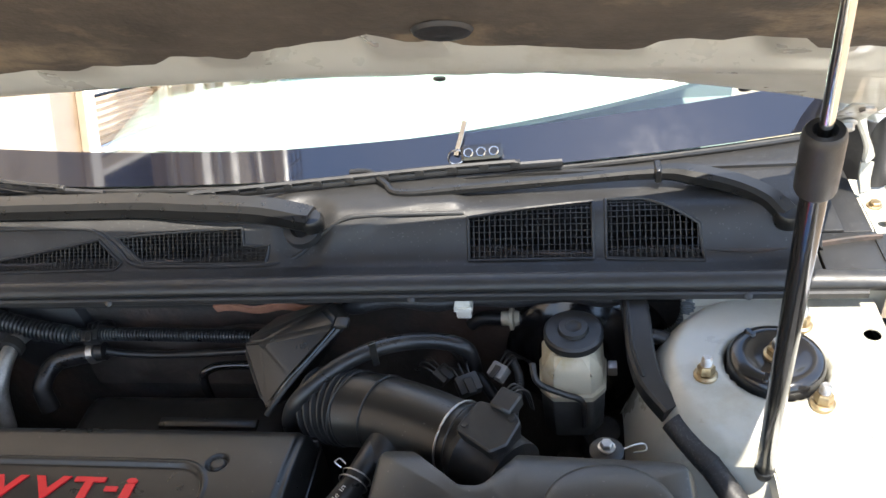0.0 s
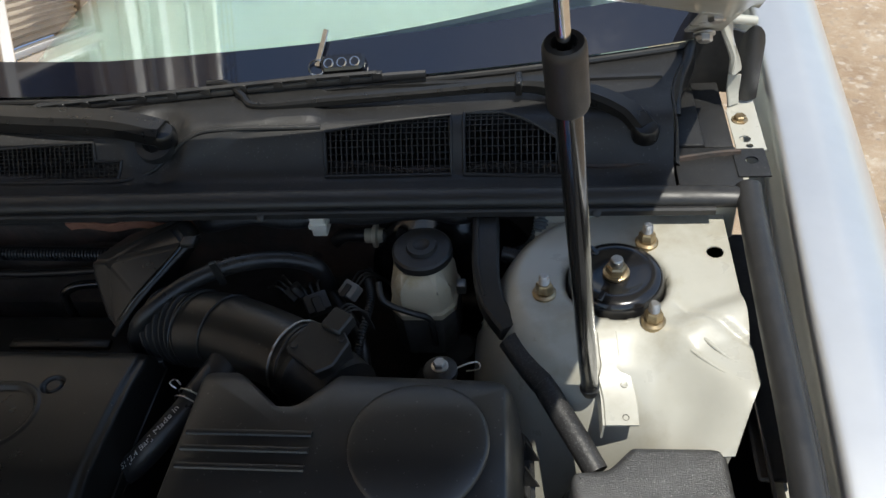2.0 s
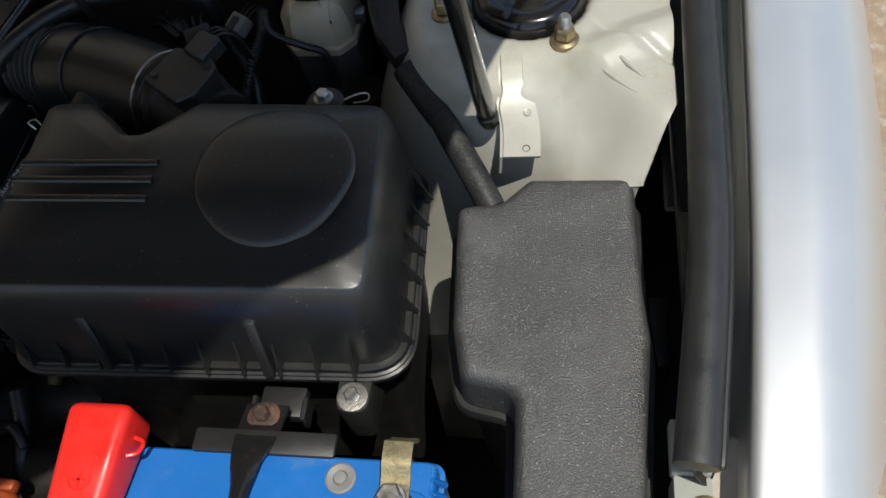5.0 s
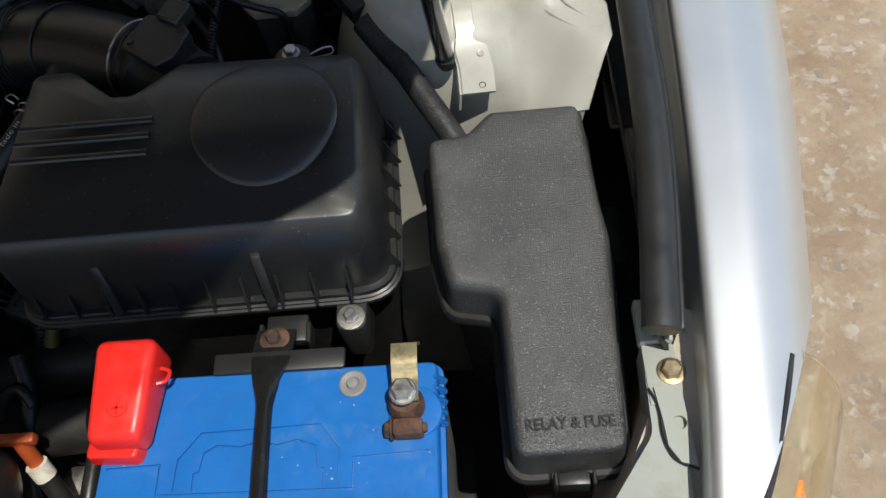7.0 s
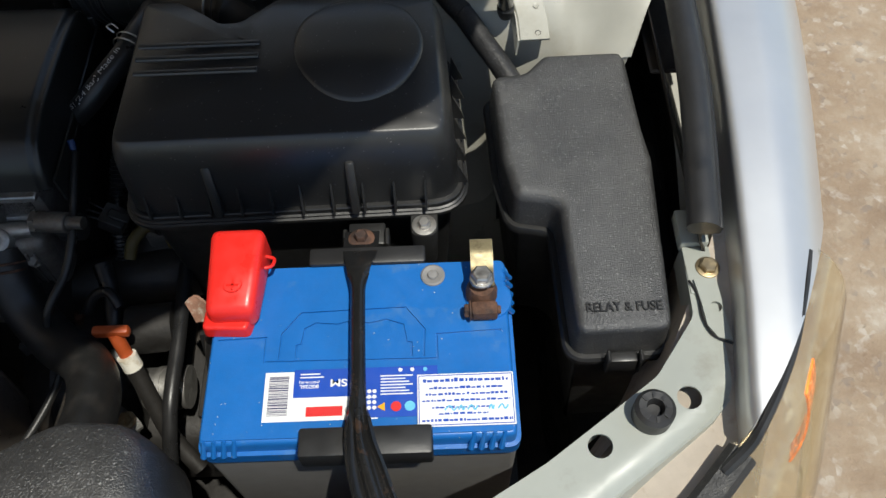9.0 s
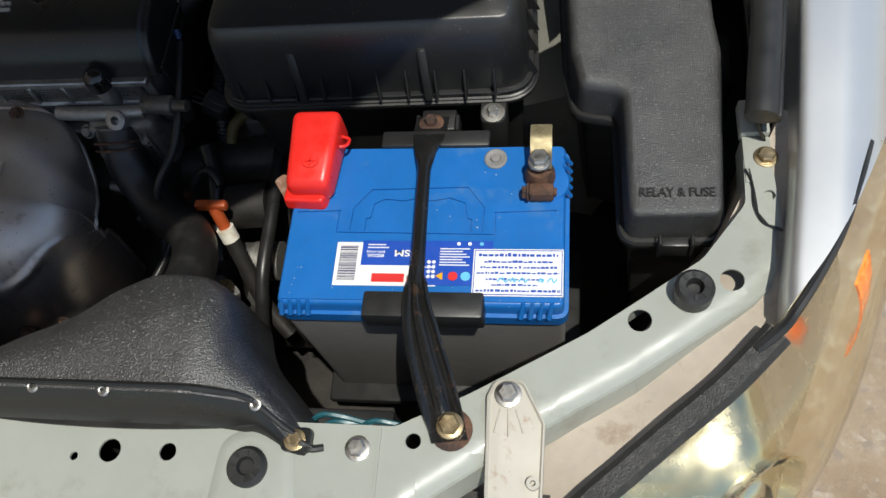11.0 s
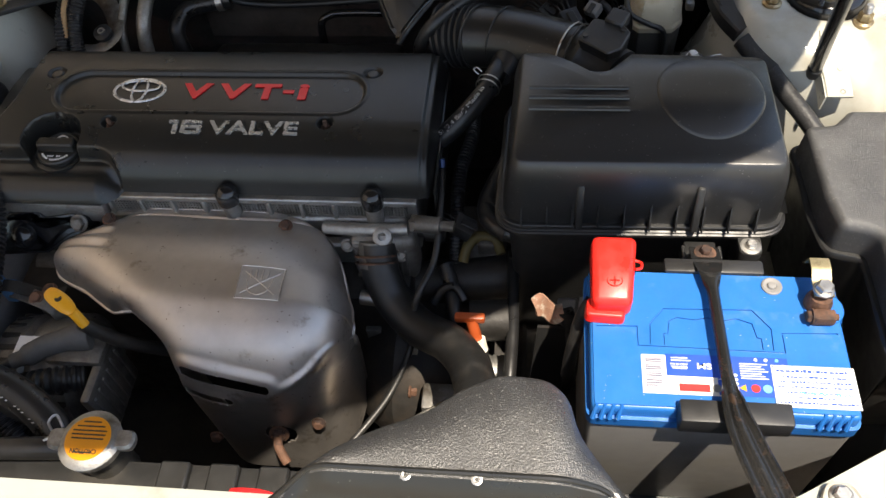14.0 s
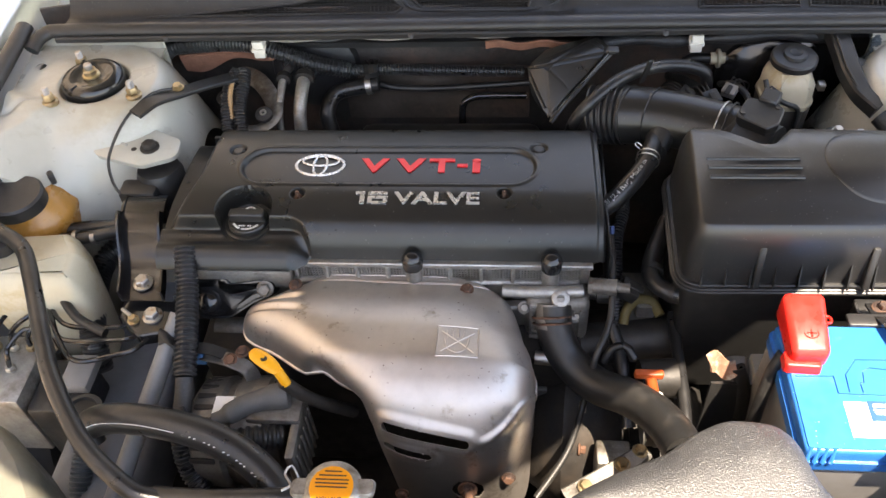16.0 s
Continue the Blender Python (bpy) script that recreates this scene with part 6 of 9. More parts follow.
    for i in range(nu):
        for j in range(nv):
            q = (grid[i][j], grid[i + 1][j], grid[i + 1][j + 1], grid[i][j + 1])
            c = (q[0][0].co + q[2][0].co) / 2
            if sum(k[1] for k in q) / 4 > -0.0002 and math.hypot(c.x + 0.034, c.z - 0.545) > 0.020:
                b.faces.new([k[0] for k in q])
    bmesh.ops.delete(b, geom=[v for v in b.verts if not v.link_faces], context="VERTS")
    bmesh.ops.recalc_face_normals(b, faces=b.faces[:])
    b.normal_update()
    # give the sheet its thickness
    outer = b.faces[:]
    rim = [e for e in b.edges if e.is_boundary]
    under = {v: b.verts.new(v.co - 0.0015 * v.normal) for v in b.verts[:]}
    for f in outer:
        b.faces.new([under[v] for v in reversed(f.verts)])
    for e in rim:
        b.faces.new((e.verts[0], e.verts[1], under[e.verts[1]], under[e.verts[0]]))
    bmesh.ops.recalc_face_normals(b, faces=b.faces[:])
    part("pressing", b, SHIELD, h, smooth=70)
    def z_on(x, y):
        """The height of the pressing over a place in plan."""
        v0, v1 = 0.0, 1.0
        for _ in range(30):
            vm = (v0 + v1) / 2
            if lerp_table(rows, vm)[0] > y:
                v0 = vm
            else:
                v1 = vm
        _, _, xl, xr = lerp_table(rows, v0)
        return surf(2 * (x - xl) / (xr - xl) - 1, v0)[2]
    for pts in ([fn(i / 24, 0.0) for i in range(25)], [fn(0.0, i / 24) for i in range(25)], [fn(1.0, i / 24) for i in range(25)]):
        part("rolled_edge", tube(pts, 0.0026, 8, 2), SHIELD, h)
    b = sheet(10, 10, lambda u, v: (-0.072 + 0.050 * u, 0.176 + 0.044 * v, z_on(-0.072 + 0.050 * u, 0.176 + 0.044 * v) + 0.0026), thick=0.003)
    part("stamped_plate", b, STAMPED, h, "stamped square warning mark")
    def line(pts, per=4):
        part("stamped_line", tube([(x, y, z_on(x, y) + 0.0027) for x, y in pts], 0.0010, 6, per), SHIELD, h)
    for i in range(4):
        line([(-0.058 + i * 0.006, 0.202), (-0.060 + i * 0.007, 0.216 - abs(i - 1.5) * 0.002)])
    for a, c in (((-0.072, 0.176), (-0.022, 0.176)), ((-0.022, 0.176), (-0.022, 0.220)), ((-0.022, 0.220), (-0.072, 0.220)), ((-0.072, 0.220), (-0.072, 0.176))):
        line([a, ((a[0] + c[0]) / 2, (a[1] + c[1]) / 2), c])
    line([(-0.062, 0.200), (-0.058, 0.186), (-0.046, 0.181), (-0.036, 0.188), (-0.033, 0.204)])
    line([(-0.066, 0.212), (-0.046, 0.197), (-0.027, 0.182)])
    line([(-0.066, 0.182), (-0.046, 0.197), (-0.027, 0.212)])
    for x, y, z in ((-0.041, 0.294, 0.679), (-0.268, 0.297, 0.679), (0.016, 0.089, 0.570), (-0.118, 0.082, 0.53)):
        bolt("bolt", (x, y, z), 0.0065, 0.007, RUST, h, axis=(0, -0.25, 1) if z > 0.6 else (0, -1, 0.3), label="rusty flange bolt")
    part("oxygen_sensor", join(tube([(-0.034, 0.115, 0.540), (-0.034, 0.085, 0.552), (-0.030, 0.062, 0.560), (-0.018, 0.045, 0.550)], 0.0055, 12, 6), hexhead(bmesh.new(), (-0.034, 0.080, 0.553), 0.009, 0.009, (0, -0.9, 0.35))), RUST, h, "rusty sensor in the round opening")
    return h


heat_shield()


def engine_block():
    e = thing("engine", (-0.15, 0.33, 0.3), "cast aluminium engine with a stippled cam cover edge", "engine")
    b = box((-0.41, 0.2425, 0.30), (0.11, 0.56, 0.60), 0.01)
    part("block", b, DARK, e)
    b = box((-0.405, 0.324, 0.60), (0.118, 0.53, 0.703), 0.003)
    part("head", b, ALU, e)
    b = bmesh.new()
    box((-0.40, 0.3145, 0.6955), (0.120, 0.330, 0.7035), 0.0015, 1, b)
    box((-0.30, 0.312, 0.650), (0.105, 0.326, 0.672), 0.003, 1, b)
    box((-0.33, 0.296, 0.600), (0.10, 0.312, 0.640), 0.003, 1, b)
    for i in range(9):
        box((-0.272 + i * 0.041, 0.3135, 0.665), (-0.267 + i * 0.041, 0.326, 0.697), 0.001, 1, b)
    part("cam_cover_edge", b, ALU, e, "stippled aluminium cover edge")
    b = bmesh.new()
    for i in range(104):
        box((-0.300 + i * 0.0039, 0.3185, 0.672), (-0.2989 + i * 0.0039, 0.3245, 0.6955), bm=b)
    for j in range(6):
        box((-0.300, 0.3188, 0.673 + j * 0.0042), (0.106, 0.3245, 0.6742 + j * 0.0042), bm=b)
    # added black sheet that colours the hollows of the cast grid as shade
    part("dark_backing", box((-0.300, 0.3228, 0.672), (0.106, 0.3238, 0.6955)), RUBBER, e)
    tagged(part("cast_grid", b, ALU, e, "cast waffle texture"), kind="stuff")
    for cx in (-0.112, 0.067):
        k = part("stud_boss", ring_stack([(0, 0.011), (0.03, 0.010), (0.032, 0.008)], (cx, 0.3150, 0.668), (0, 0, 1), 18), ALU, e)
        part("rubber_cap", ring_stack([(0, 0.0130), (0.011, 0.0142), (0.017, 0.0132), (0.0215, 0.0100), (0.0245, 0.005), (0.025, 0.001)], (cx, 0.3155, 0.6985), (0, 0.06, 1), 26), GLOSSBLACK, k, "shiny black rubber cap")
    # coolant outlet with its flange
    b = box((0.035, 0.282, 0.585), (0.118, 0.325, 0.668), 0.012, 3)
    rod((0.068, 0.29, 0.66), (0.068, 0.268, 0.636), 0.020, 20, bm=b)
    ring_stack([(0, 0.012), (0.006, 0.012), (0.007, 0.010), (0.007, 0.0055), (0.003, 0.005)], (0.069, 0.314, 0.650), (0, 0, 1), 20, 0, b)
    for i in range(6):
        rod((0.04 + i * 0.004, 0.280, 0.60 + i * 0.011), (0.058 + i * 0.003, 0.278, 0.60 + i * 0.011), 0.0032, 8, bm=b)
    part("coolant_outlet", b, SOOTALU, e)
    o = bpy.data.objects[[q.name for q in e.children if q.name.startswith("coolant_outlet")][0]]
    part("cross_pipe", tube([(0.005, 0.300, 0.672), (0.040, 0.297, 0.673), (0.075, 0.297, 0.673), (0.108, 0.300, 0.672)], 0.0085, 14, 6), ALU, o, "bright cast pipe")
    part("port_boss", ring_stack([(0, 0.0125), (0.010, 0.0115), (0.011, 0.0100), (0.011, 0.0050), (0.004, 0.0045)], (0.079, 0.290, 0.668), (0, -0.55, 0.83), 22), ALU, o)
    k = part("stamped_block", box((0.040, 0.282, 0.600), (0.058, 0.292, 0.664), 0.002, 2), ALU, o)
    b = bmesh.new()
    for i in range(6):
        for j in range(3):
            box((0.0425 + j * 0.0048, 0.2812, 0.608 + i * 0.009), (0.0455 + j * 0.0048, 0.2824, 0.613 + i * 0.009), 0.0004, 1, b)
    tagged(part("cast_marks", b, ALU, k), kind="stuff")
    for x, y, z in ((0.033, 0.288, 0.652), (0.099, 0.284, 0.640), (0.046, 0.276, 0.590)):
        bolt("bolt", (x, y, z), 0.0062, 0.007, SOOTALU, o, axis=(0, -0.7, 0.7))
    for i in range(3):
        part("web", box((0.088 + i * 0.008, 0.279, 0.600), (0.0905 + i * 0.008, 0.286, 0.655), 0.0008, 1), SOOTALU, o)
    k = part("temperature_sensor", ring_stack([(0, 0.012), (0.012, 0.012), (0.014, 0.009), (0.022, 0.009), (0.024, 0.014), (0.045, 0.014), (0.047, 0.010)], (0.105, 0.315, 0.652), (1, -0.1, 0.1), 16), PLASTIC, e, "grey sensor plug")
    hexhead(b := bmesh.new(), (0.108, 0.3147, 0.652), 0.011, 0.010, (1, -0.1, 0.1), flange=0)
    part("sensor_hex", b, ZINC, k)
    at = Matrix(((1, 0, 0, -0.311), (0, 0.6, -0.8, 0.298), (0, 0.8, 0.6, 0.672), (0, 0, 0, 1)))
    out = fillet([(-0.094, 0.009), (-0.054, 0.011), (-0.049, 0.003), (-0.009, 0.010), (0.010, 0.006), (0.011, -0.012), (-0.015, -0.022), (-0.049, -0.044), (-0.099, -0.048), (-0.133, -0.050), (-0.130, -0.014)], 0.006)
    k = part("timing_bracket", stack(out, [(-0.030, 0), (-0.004, 0.0), (-0.001, 0.0012), (-0.0010, 0.0035), (-0.0040, 0.0050)], m=at), GLOSSBLACK, e, "black painted stepped bracket")
    part("inner_plate", stack(inset(out, 0.010), [(-0.0060, 0), (0.0004, 0.002), (0.0010, 0.004)], m=at), GLOSSBLACK, k)
    part("dome", ring_stack([(-0.004, 0.016), (0.004, 0.0155), (0.009, 0.0125), (0.012, 0.007), (0.013, 0.001)], at @ Vector((-0.078, -0.022, 0.0)), (0, -0.8, 0.6), 26), GLOSSBLACK, k)
    bolt("bolt", at @ Vector((0.0, -0.002, 0.0)), 0.0085, 0.009, SOOTALU, k, axis=(0, -0.8, 0.6))
    part("upper_casting", box((-0.405, 0.306, 0.660), (-0.275, 0.323, 0.6935), 0.004, 2), ALU, e)
    p = part("idler_boss", ring_stack([(0, 0.016), (0.045, 0.016), (0.048, 0.013), (0.055, 0.013)], (-0.395, 0.288, 0.592), (1, 0, 0), 24), SOOTALU, e, "dull metal boss below the bracket")
    part("boss_cap", ring_stack([(0, 0.011), (0.008, 0.011), (0.010, 0.009)], (-0.340, 0.288, 0.592), (1, 0, 0), 20), GLOSSBLACK, p)
    # gearbox side
    b = ring_stack([(0, 0.10), (0.05, 0.13), (0.10, 0.12), (0.13, 0.09)], (0.05, 0.27, 0.42), (1, -0.1, 0.05), 28)
    box((0.06, 0.15, 0.30), (0.30, 0.46, 0.45), 0.03, 3, b)
    rod((0.10, 0.30, 0.55), (0.24, 0.32, 0.55), 0.03, 18, bm=b)
    g = part("gearbox", b, DARK, e, "dark oily gearbox casing")
    for i in range(9):
        ang = -0.9 + i * 0.42
        p = Vector((0.108, 0.27, 0.42)) + 0.128 * Vector((0, math.sin(ang), math.cos(ang)))
        bolt("casing_bolt", p, 0.007, 0.010, STEEL if i % 2 else RUST, g, axis=(1, -0.1, 0.05))
    for i in range(7):
        part("casing_rib", box((0.14 + i * 0.022, 0.18, 0.440), (0.146 + i * 0.022, 0.40, 0.458), 0.001, 1), DARK, g)
    k = part("stamped_pad", box((0.046, 0.2350, 0.414), (0.066, 0.2422, 0.537), 0.001, 1), mat("dull_grey_casting", (0.15, 0.15, 0.145), 0.6, metal=0.4, vary=0.3, scale=40, bump=0.4, grain=400), e, "grey stamped code plate")
    up = Matrix(((0, -1, 0, 0), (0, 0, -1, 0), (1, 0, 0, 0), (0, 0, 0, 1)))
    part("lettering", letters("2AZ", Matrix.Translation((0.0515, 0.2346, 0.446)) @ up, 0.038, 0.0075, 0.0010, 0.01), DARK, k, "stamped dark lettering", smooth=0)
    b = bmesh.new()
    for i in range(7):
        box((0.0575, 0.2342, 0.422 + i * 0.0125), (0.0625, 0.2352, 0.430 + i * 0.0125), bm=b)
    tagged(part("stamped_bars", b, DARK, k), kind="stuff")
    return e


engine_block()

# ---- gas strut, wipers, key ----
def gas_strut():
    g = thing("gas_strut", (0.587, 0.484, 0.76), "black gas strut with polished rod propping the hood", "gas strut")

    def at(z):
        return Vector((0.587 - 0.060 * (z - 0.766), 0.484 - 0.2025 * (z - 0.766), z))
    ax = at(1.4) - at(0.8)
    part("tube", ring_stack([(0, 0.0065), (0.003, 0.0080), (0.365, 0.0080), (0.368, 0.0075)], at(0.764), ax, 28), STRUTBLACK, g)
    part("foot_joint", ring_stack([(0, 0.007), (0.008, 0.0088), (0.014, 0.0088), (0.016, 0.007)], at(0.755), ax, 20), PLASTIC, g)
    part("collar", ring_stack([(0, 0.0116), (0.002, 0.0122), (0.040, 0.0122), (0.044, 0.0118), (0.046, 0.0105), (0.046, 0.0070), (0.040, 0.0060)], at(1.118), ax, 28), RUBBER, g, "grey rubber dust collar")
    part("rod", rod(at(1.15), at(1.30), 0.0040, 18), CHROME, g, "polished steel rod")
    part("ball_joint", rod(at(1.285), at(1.315), 0.010, 16, bev=0.002), PLASTIC, g)


gas_strut()


def wiper(name_pts, blade, hinge, label, wide, high):
    w = thing("wiper", name_pts[0], label, "wiper", "wipers")
    part("arm", bar(name_pts, wide, high), ARMBLACK, w)
    part("pivot_cover", ring_stack([(0, 0.015), (0.012, 0.0155), (0.017, 0.0125), (0.0185, 0.006)], Vector(name_pts[0]) - Vector((0, 0, 0.010)), (0.05, -0.2, 1), 24), ARMBLACK, w)
    part("hinge", box((-0.004, -0.0125, -0.009), (0.004, 0.0125, 0.009), 0.0015, 1, None, Matrix.Translation(hinge)), ARMBLACK, w)
    blade = [Vector(p) + Vector((0, -0.013, 0.004)) for p in blade]
    bl = part("blade", tube(blade, 0.0042, 8, 8, flat=1.3), RUBBER, w, "thin black rubber wiper blade")
    b = bmesh.new()
    path = smooth_path(blade, 8)
    tube([p + Vector((0, -0.002, 0.0080)) for p in path[4:-6]], 0.0032, 6, 1, b, smooth=False)
    for p in path[4:-6:2]:
        box(tuple(p + Vector((-0.006, -0.005, 0.0))), tuple(p + Vector((0.006, 0.002, 0.0085))), 0.0006, 1, b)
    part("blade_frame", b, PLASTIC, bl)
    return w


wiper([(0.655, 0.778, 0.841), (0.638, 0.797, 0.851), (0.605, 0.814, 0.860), (0.560, 0.826, 0.867), (0.517, 0.830, 0.870), (0.41, 0.827, 0.866), (0.30, 0.823, 0.862), (0.208, 0.820, 0.858), (0.185, 0.836, 0.862), (0.162, 0.855, 0.868), (0.135, 0.857, 0.868)],
      [(0.405, 0.880, 0.862), (0.268, 0.871, 0.861), (0.096, 0.852, 0.860), (-0.04, 0.832, 0.862), (-0.13, 0.822, 0.862)], (0.517, 0.830, 0.871), "black wiper with curved arm lying on the cowl",
      lambda t: 0.026 - 0.013 * step(0.30, 0.45, t) - 0.005 * step(0.5, 0.8, t), lambda t: 0.019 - 0.008 * step(0.3, 0.5, t))
wiper([(0.098, 0.782, 0.850), (0.034, 0.793, 0.858), (-0.064, 0.801, 0.861), (-0.139, 0.809, 0.861), (-0.26, 0.811, 0.861), (-0.40, 0.816, 0.862), (-0.50, 0.842, 0.866)],
      [(-0.20, 0.846, 0.862), (-0.35, 0.868, 0.866), (-0.50, 0.905, 0.874), (-0.60, 0.94, 0.882)], (-0.139, 0.809, 0.864), "black wiper with straight arm lying on the cowl",
      lambda t: 0.032 + 0.004 * step(0.0, 0.06, t) - 0.014 * step(0.75, 0.95, t), lambda t: 0.026 - 0.010 * step(0.7, 0.9, t))
b = ring_stack([(0, 0.026), (0.010, 0.024), (0.011, 0.015), (0.003, 0.012)], (0.085, 0.783, 0.834), (0, -0.6, 1), 28)
single("wiper_grommet", b, RUBBER, "black rubber ring round the wiper spindle", "grommet")


def car_key():
    k = thing("car_key", (0.30, 0.873, 0.879), "black car key fob with chrome buttons resting on the wiper", "key")
    m = Matrix.Translation((0.305, 0.872, 0.880)) @ Matrix.Rotation(0.5, 4, "X") @ Matrix.Rotation(0.05, 4, "Z")
    part("fob", stack(fillet([(-0.026, -0.010), (0.026, -0.010), (0.029, 0.011), (-0.026, 0.012)], 0.007), [(-0.006, 0.002), (-0.003, 0), (0.004, 0), (0.007, 0.003)], m=m), GLOSSBLACK, k)
    for i in range(3):
        part("button", tube([m @ Vector((-0.016 + i * 0.016 + 0.0055 * math.cos(a * 0.4), -0.001 + 0.006 * math.sin(a * 0.4), 0.0072)) for a in range(17)], 0.0009, 5, 1, smooth=False), CHROME, k, "chrome button rim")
    part("ring", tube([(0.272 + 0.010 * math.cos(a * 0.4), 0.872 + 0.006 * math.sin(a * 0.4), 0.877 + 0.007 * math.sin(a * 0.4)) for a in range(17)], 0.0013, 6, 1, smooth=False), CHROME, k)
    b = box((-0.0035, 0.0, -0.001), (0.0035, 0.046, 0.001), 0.0004, 1, None, Matrix.Translation((0.272, 0.874, 0.878)) @ Matrix.Rotation(-0.35, 4, "Z") @ Matrix.Rotation(0.75, 4, "X"))
    part("blade", b, CHROME, k, "bright steel key blade")


car_key()


# ---- rear right corner ----
def hinge_bracket():
    h = thing("hinge_bracket", (0.765, 0.84, 0.79), "grey painted bracket with bolt and holes beside the cowl", "bracket")
    b = plate([(0.758, 0.785), (0.790, 0.785), (0.792, 0.90), (0.765, 0.90), (0.760, 0.87), (0.758, 0.86)], [(0.770, 0.806, 0.0065), (0.773, 0.793, 0.004)], 0.8035, 0.002)
    part("base", b, GREYP, h)
    part("tab", plate([(0.752, 0.735), (0.786, 0.735), (0.786, 0.784), (0.752, 0.784)], [(0.770, 0.763, 0.0068)], 0.8065, 0.002), COWLP, h, "black plastic tab with a hole")
    bolt("bolt", (0.770, 0.843, 0.8035), 0.0068, 0.007, ZINC, h)
    part("hinge_arm", bar([(0.746, 0.905, 0.972), (0.746, 0.888, 0.932), (0.750, 0.881, 0.898), (0.761, 0.878, 0.866), (0.764, 0.876, 0.848)], 0.017, 0.008), GREYP, h, "grey painted hinge arm")
    part("hinge_pin", rod((0.750, 0.880, 0.914), (0.780, 0.881, 0.909), 0.0052, 14, bev=0.001), GREYP, h)
    part("hinge_leaf", bar([(0.765, 0.880, 0.842), (0.765, 0.877, 0.822), (0.767, 0.873, 0.8055)], 0.015, 0.004), GREYP, h)
    part("seal_flap", sheet(12, 14, lambda u, v: (0.768 + 0.025 * u, 0.889 - 0.006 * math.sin(u * 3.1) - 0.004 * v, 0.807 + (0.070 + 0.026 * math.sin(u * 3.14) ** 0.6) * (1 - v)), thick=0.003), RUBBER, h, "black rubber flap")


hinge_bracket()


# ---- brake fluid reservoir and what surrounds it ----
def reservoir():
    r = thing("brake_fluid_reservoir", (0.413, 0.635, 0.60), "cream translucent brake fluid reservoir with black cap", "reservoir")
    out = fillet([(0.378, 0.618), (0.392, 0.602), (0.436, 0.602), (0.450, 0.618), (0.452, 0.660), (0.440, 0.680), (0.388, 0.680), (0.376, 0.660)], 0.006)
    part("bottle", stack(out, [(0.722, 0.001), (0.724, 0.0), (0.730, 0.0), (0.732, 0.003), (0.758, 0.004), (0.772, 0.014), (0.775, 0.020)]), CREAM, r)
    part("lower_bottle", stack(inset(out, 0.001), [(0.655, 0.010), (0.665, 0.002), (0.724, 0)]), mat("dark_grey_moulding", (0.065, 0.063, 0.058), 0.5, vary=0.2, scale=30), r, "dark grey lower half")
    part("cap", ring_stack([(0, 0.026), (0.004, 0.0325), (0.012, 0.0325), (0.0145, 0.030), (0.015, 0.017), (0.019, 0.0155), (0.0195, 0.009), (0.018, 0.007)], (0.416, 0.648, 0.774), (0, -0.04, 1), 40), PLASTIC, r, "black ribbed screw cap")
    b = tube([(0.372, 0.612, 0.772), (0.378, 0.597, 0.758), (0.404, 0.596, 0.742), (0.420, 0.596, 0.735), (0.425, 0.597, 0.722), (0.426, 0.597, 0.690)], 0.0036, 8, 6)
    part("level_wire", b, PLASTIC, r, "black cable round the bottle")
    part("clip", box((0.452, 0.620, 0.745), (0.462, 0.632, 0.757), 0.001), STEEL, r, "small metal clip")


reservoir()
b = rod((0.413, 0.62, 0.60), (0.40, 0.54, 0.60), 0.022, 20)
join(b, ring_stack([(0, 0.024), (0.04, 0.024), (0.05, 0.016)], (0.445, 0.62, 0.62), (0.1, -0.2, 1), 20))
single("brake_master_cylinder", b, DARK, "dark brake master cylinder below the reservoir", "brake cylinder")


def grounding_stud():
    g = thing("stud_mount", (0.447, 0.504, 0.70), "black rubber mount with bright centre bolt", "stud mount")
    part("base", ring_stack([(0, 0.014), (0.055, 0.014), (0.060, 0.0165), (0.066, 0.0165), (0.070, 0.011)], (0.447, 0.506, 0.695), (0, 0, 1), 24), RUBBER, g)
    bolt("bolt", (0.447, 0.506, 0.765), 0.0062, 0.008, STEEL, g)
    part("wire_clip", tube([(0.462, 0.508, 0.760), (0.474, 0.512, 0.763), (0.483, 0.514, 0.762), (0.484, 0.507, 0.761), (0.472, 0.504, 0.761)], 0.0009, 6, 3), STEEL, g, "bent wire clip")


grounding_stud()

single("vacuum_hose", tube([(0.285, 0.752, 0.700), (0.30, 0.752, 0.711), (0.335, 0.750, 0.712), (0.40, 0.750, 0.713), (0.43, 0.75, 0.71)], 0.0085, 12, 8), HOSE, "black vacuum hose along the firewall", "hose")
b = ring_stack([(0, 0.006), (0.004, 0.0095), (0.012, 0.0095), (0.014, 0.0150), (0.018, 0.0150), (0.020, 0.010), (0.026, 0.009)], (0.322, 0.7505, 0.712), (1, 0, 0), 24)
single("check_valve", b, CREAM, "cream plastic check valve in the vacuum hose", "valve")
for x, z in ((0.288, 0.774), (-0.388, 0.770)):
    b = box((x - 0.009, 0.699, z - 0.016), (x + 0.009, 0.730, z + 0.014), 0.002)
    box((x - 0.011, 0.697, z - 0.004), (x + 0.011, 0.730, z + 0.002), 0.001, 1, b)
    single("cable_clip", b, WHITE, "aged white plastic cable clip", "clip", "cable clips")

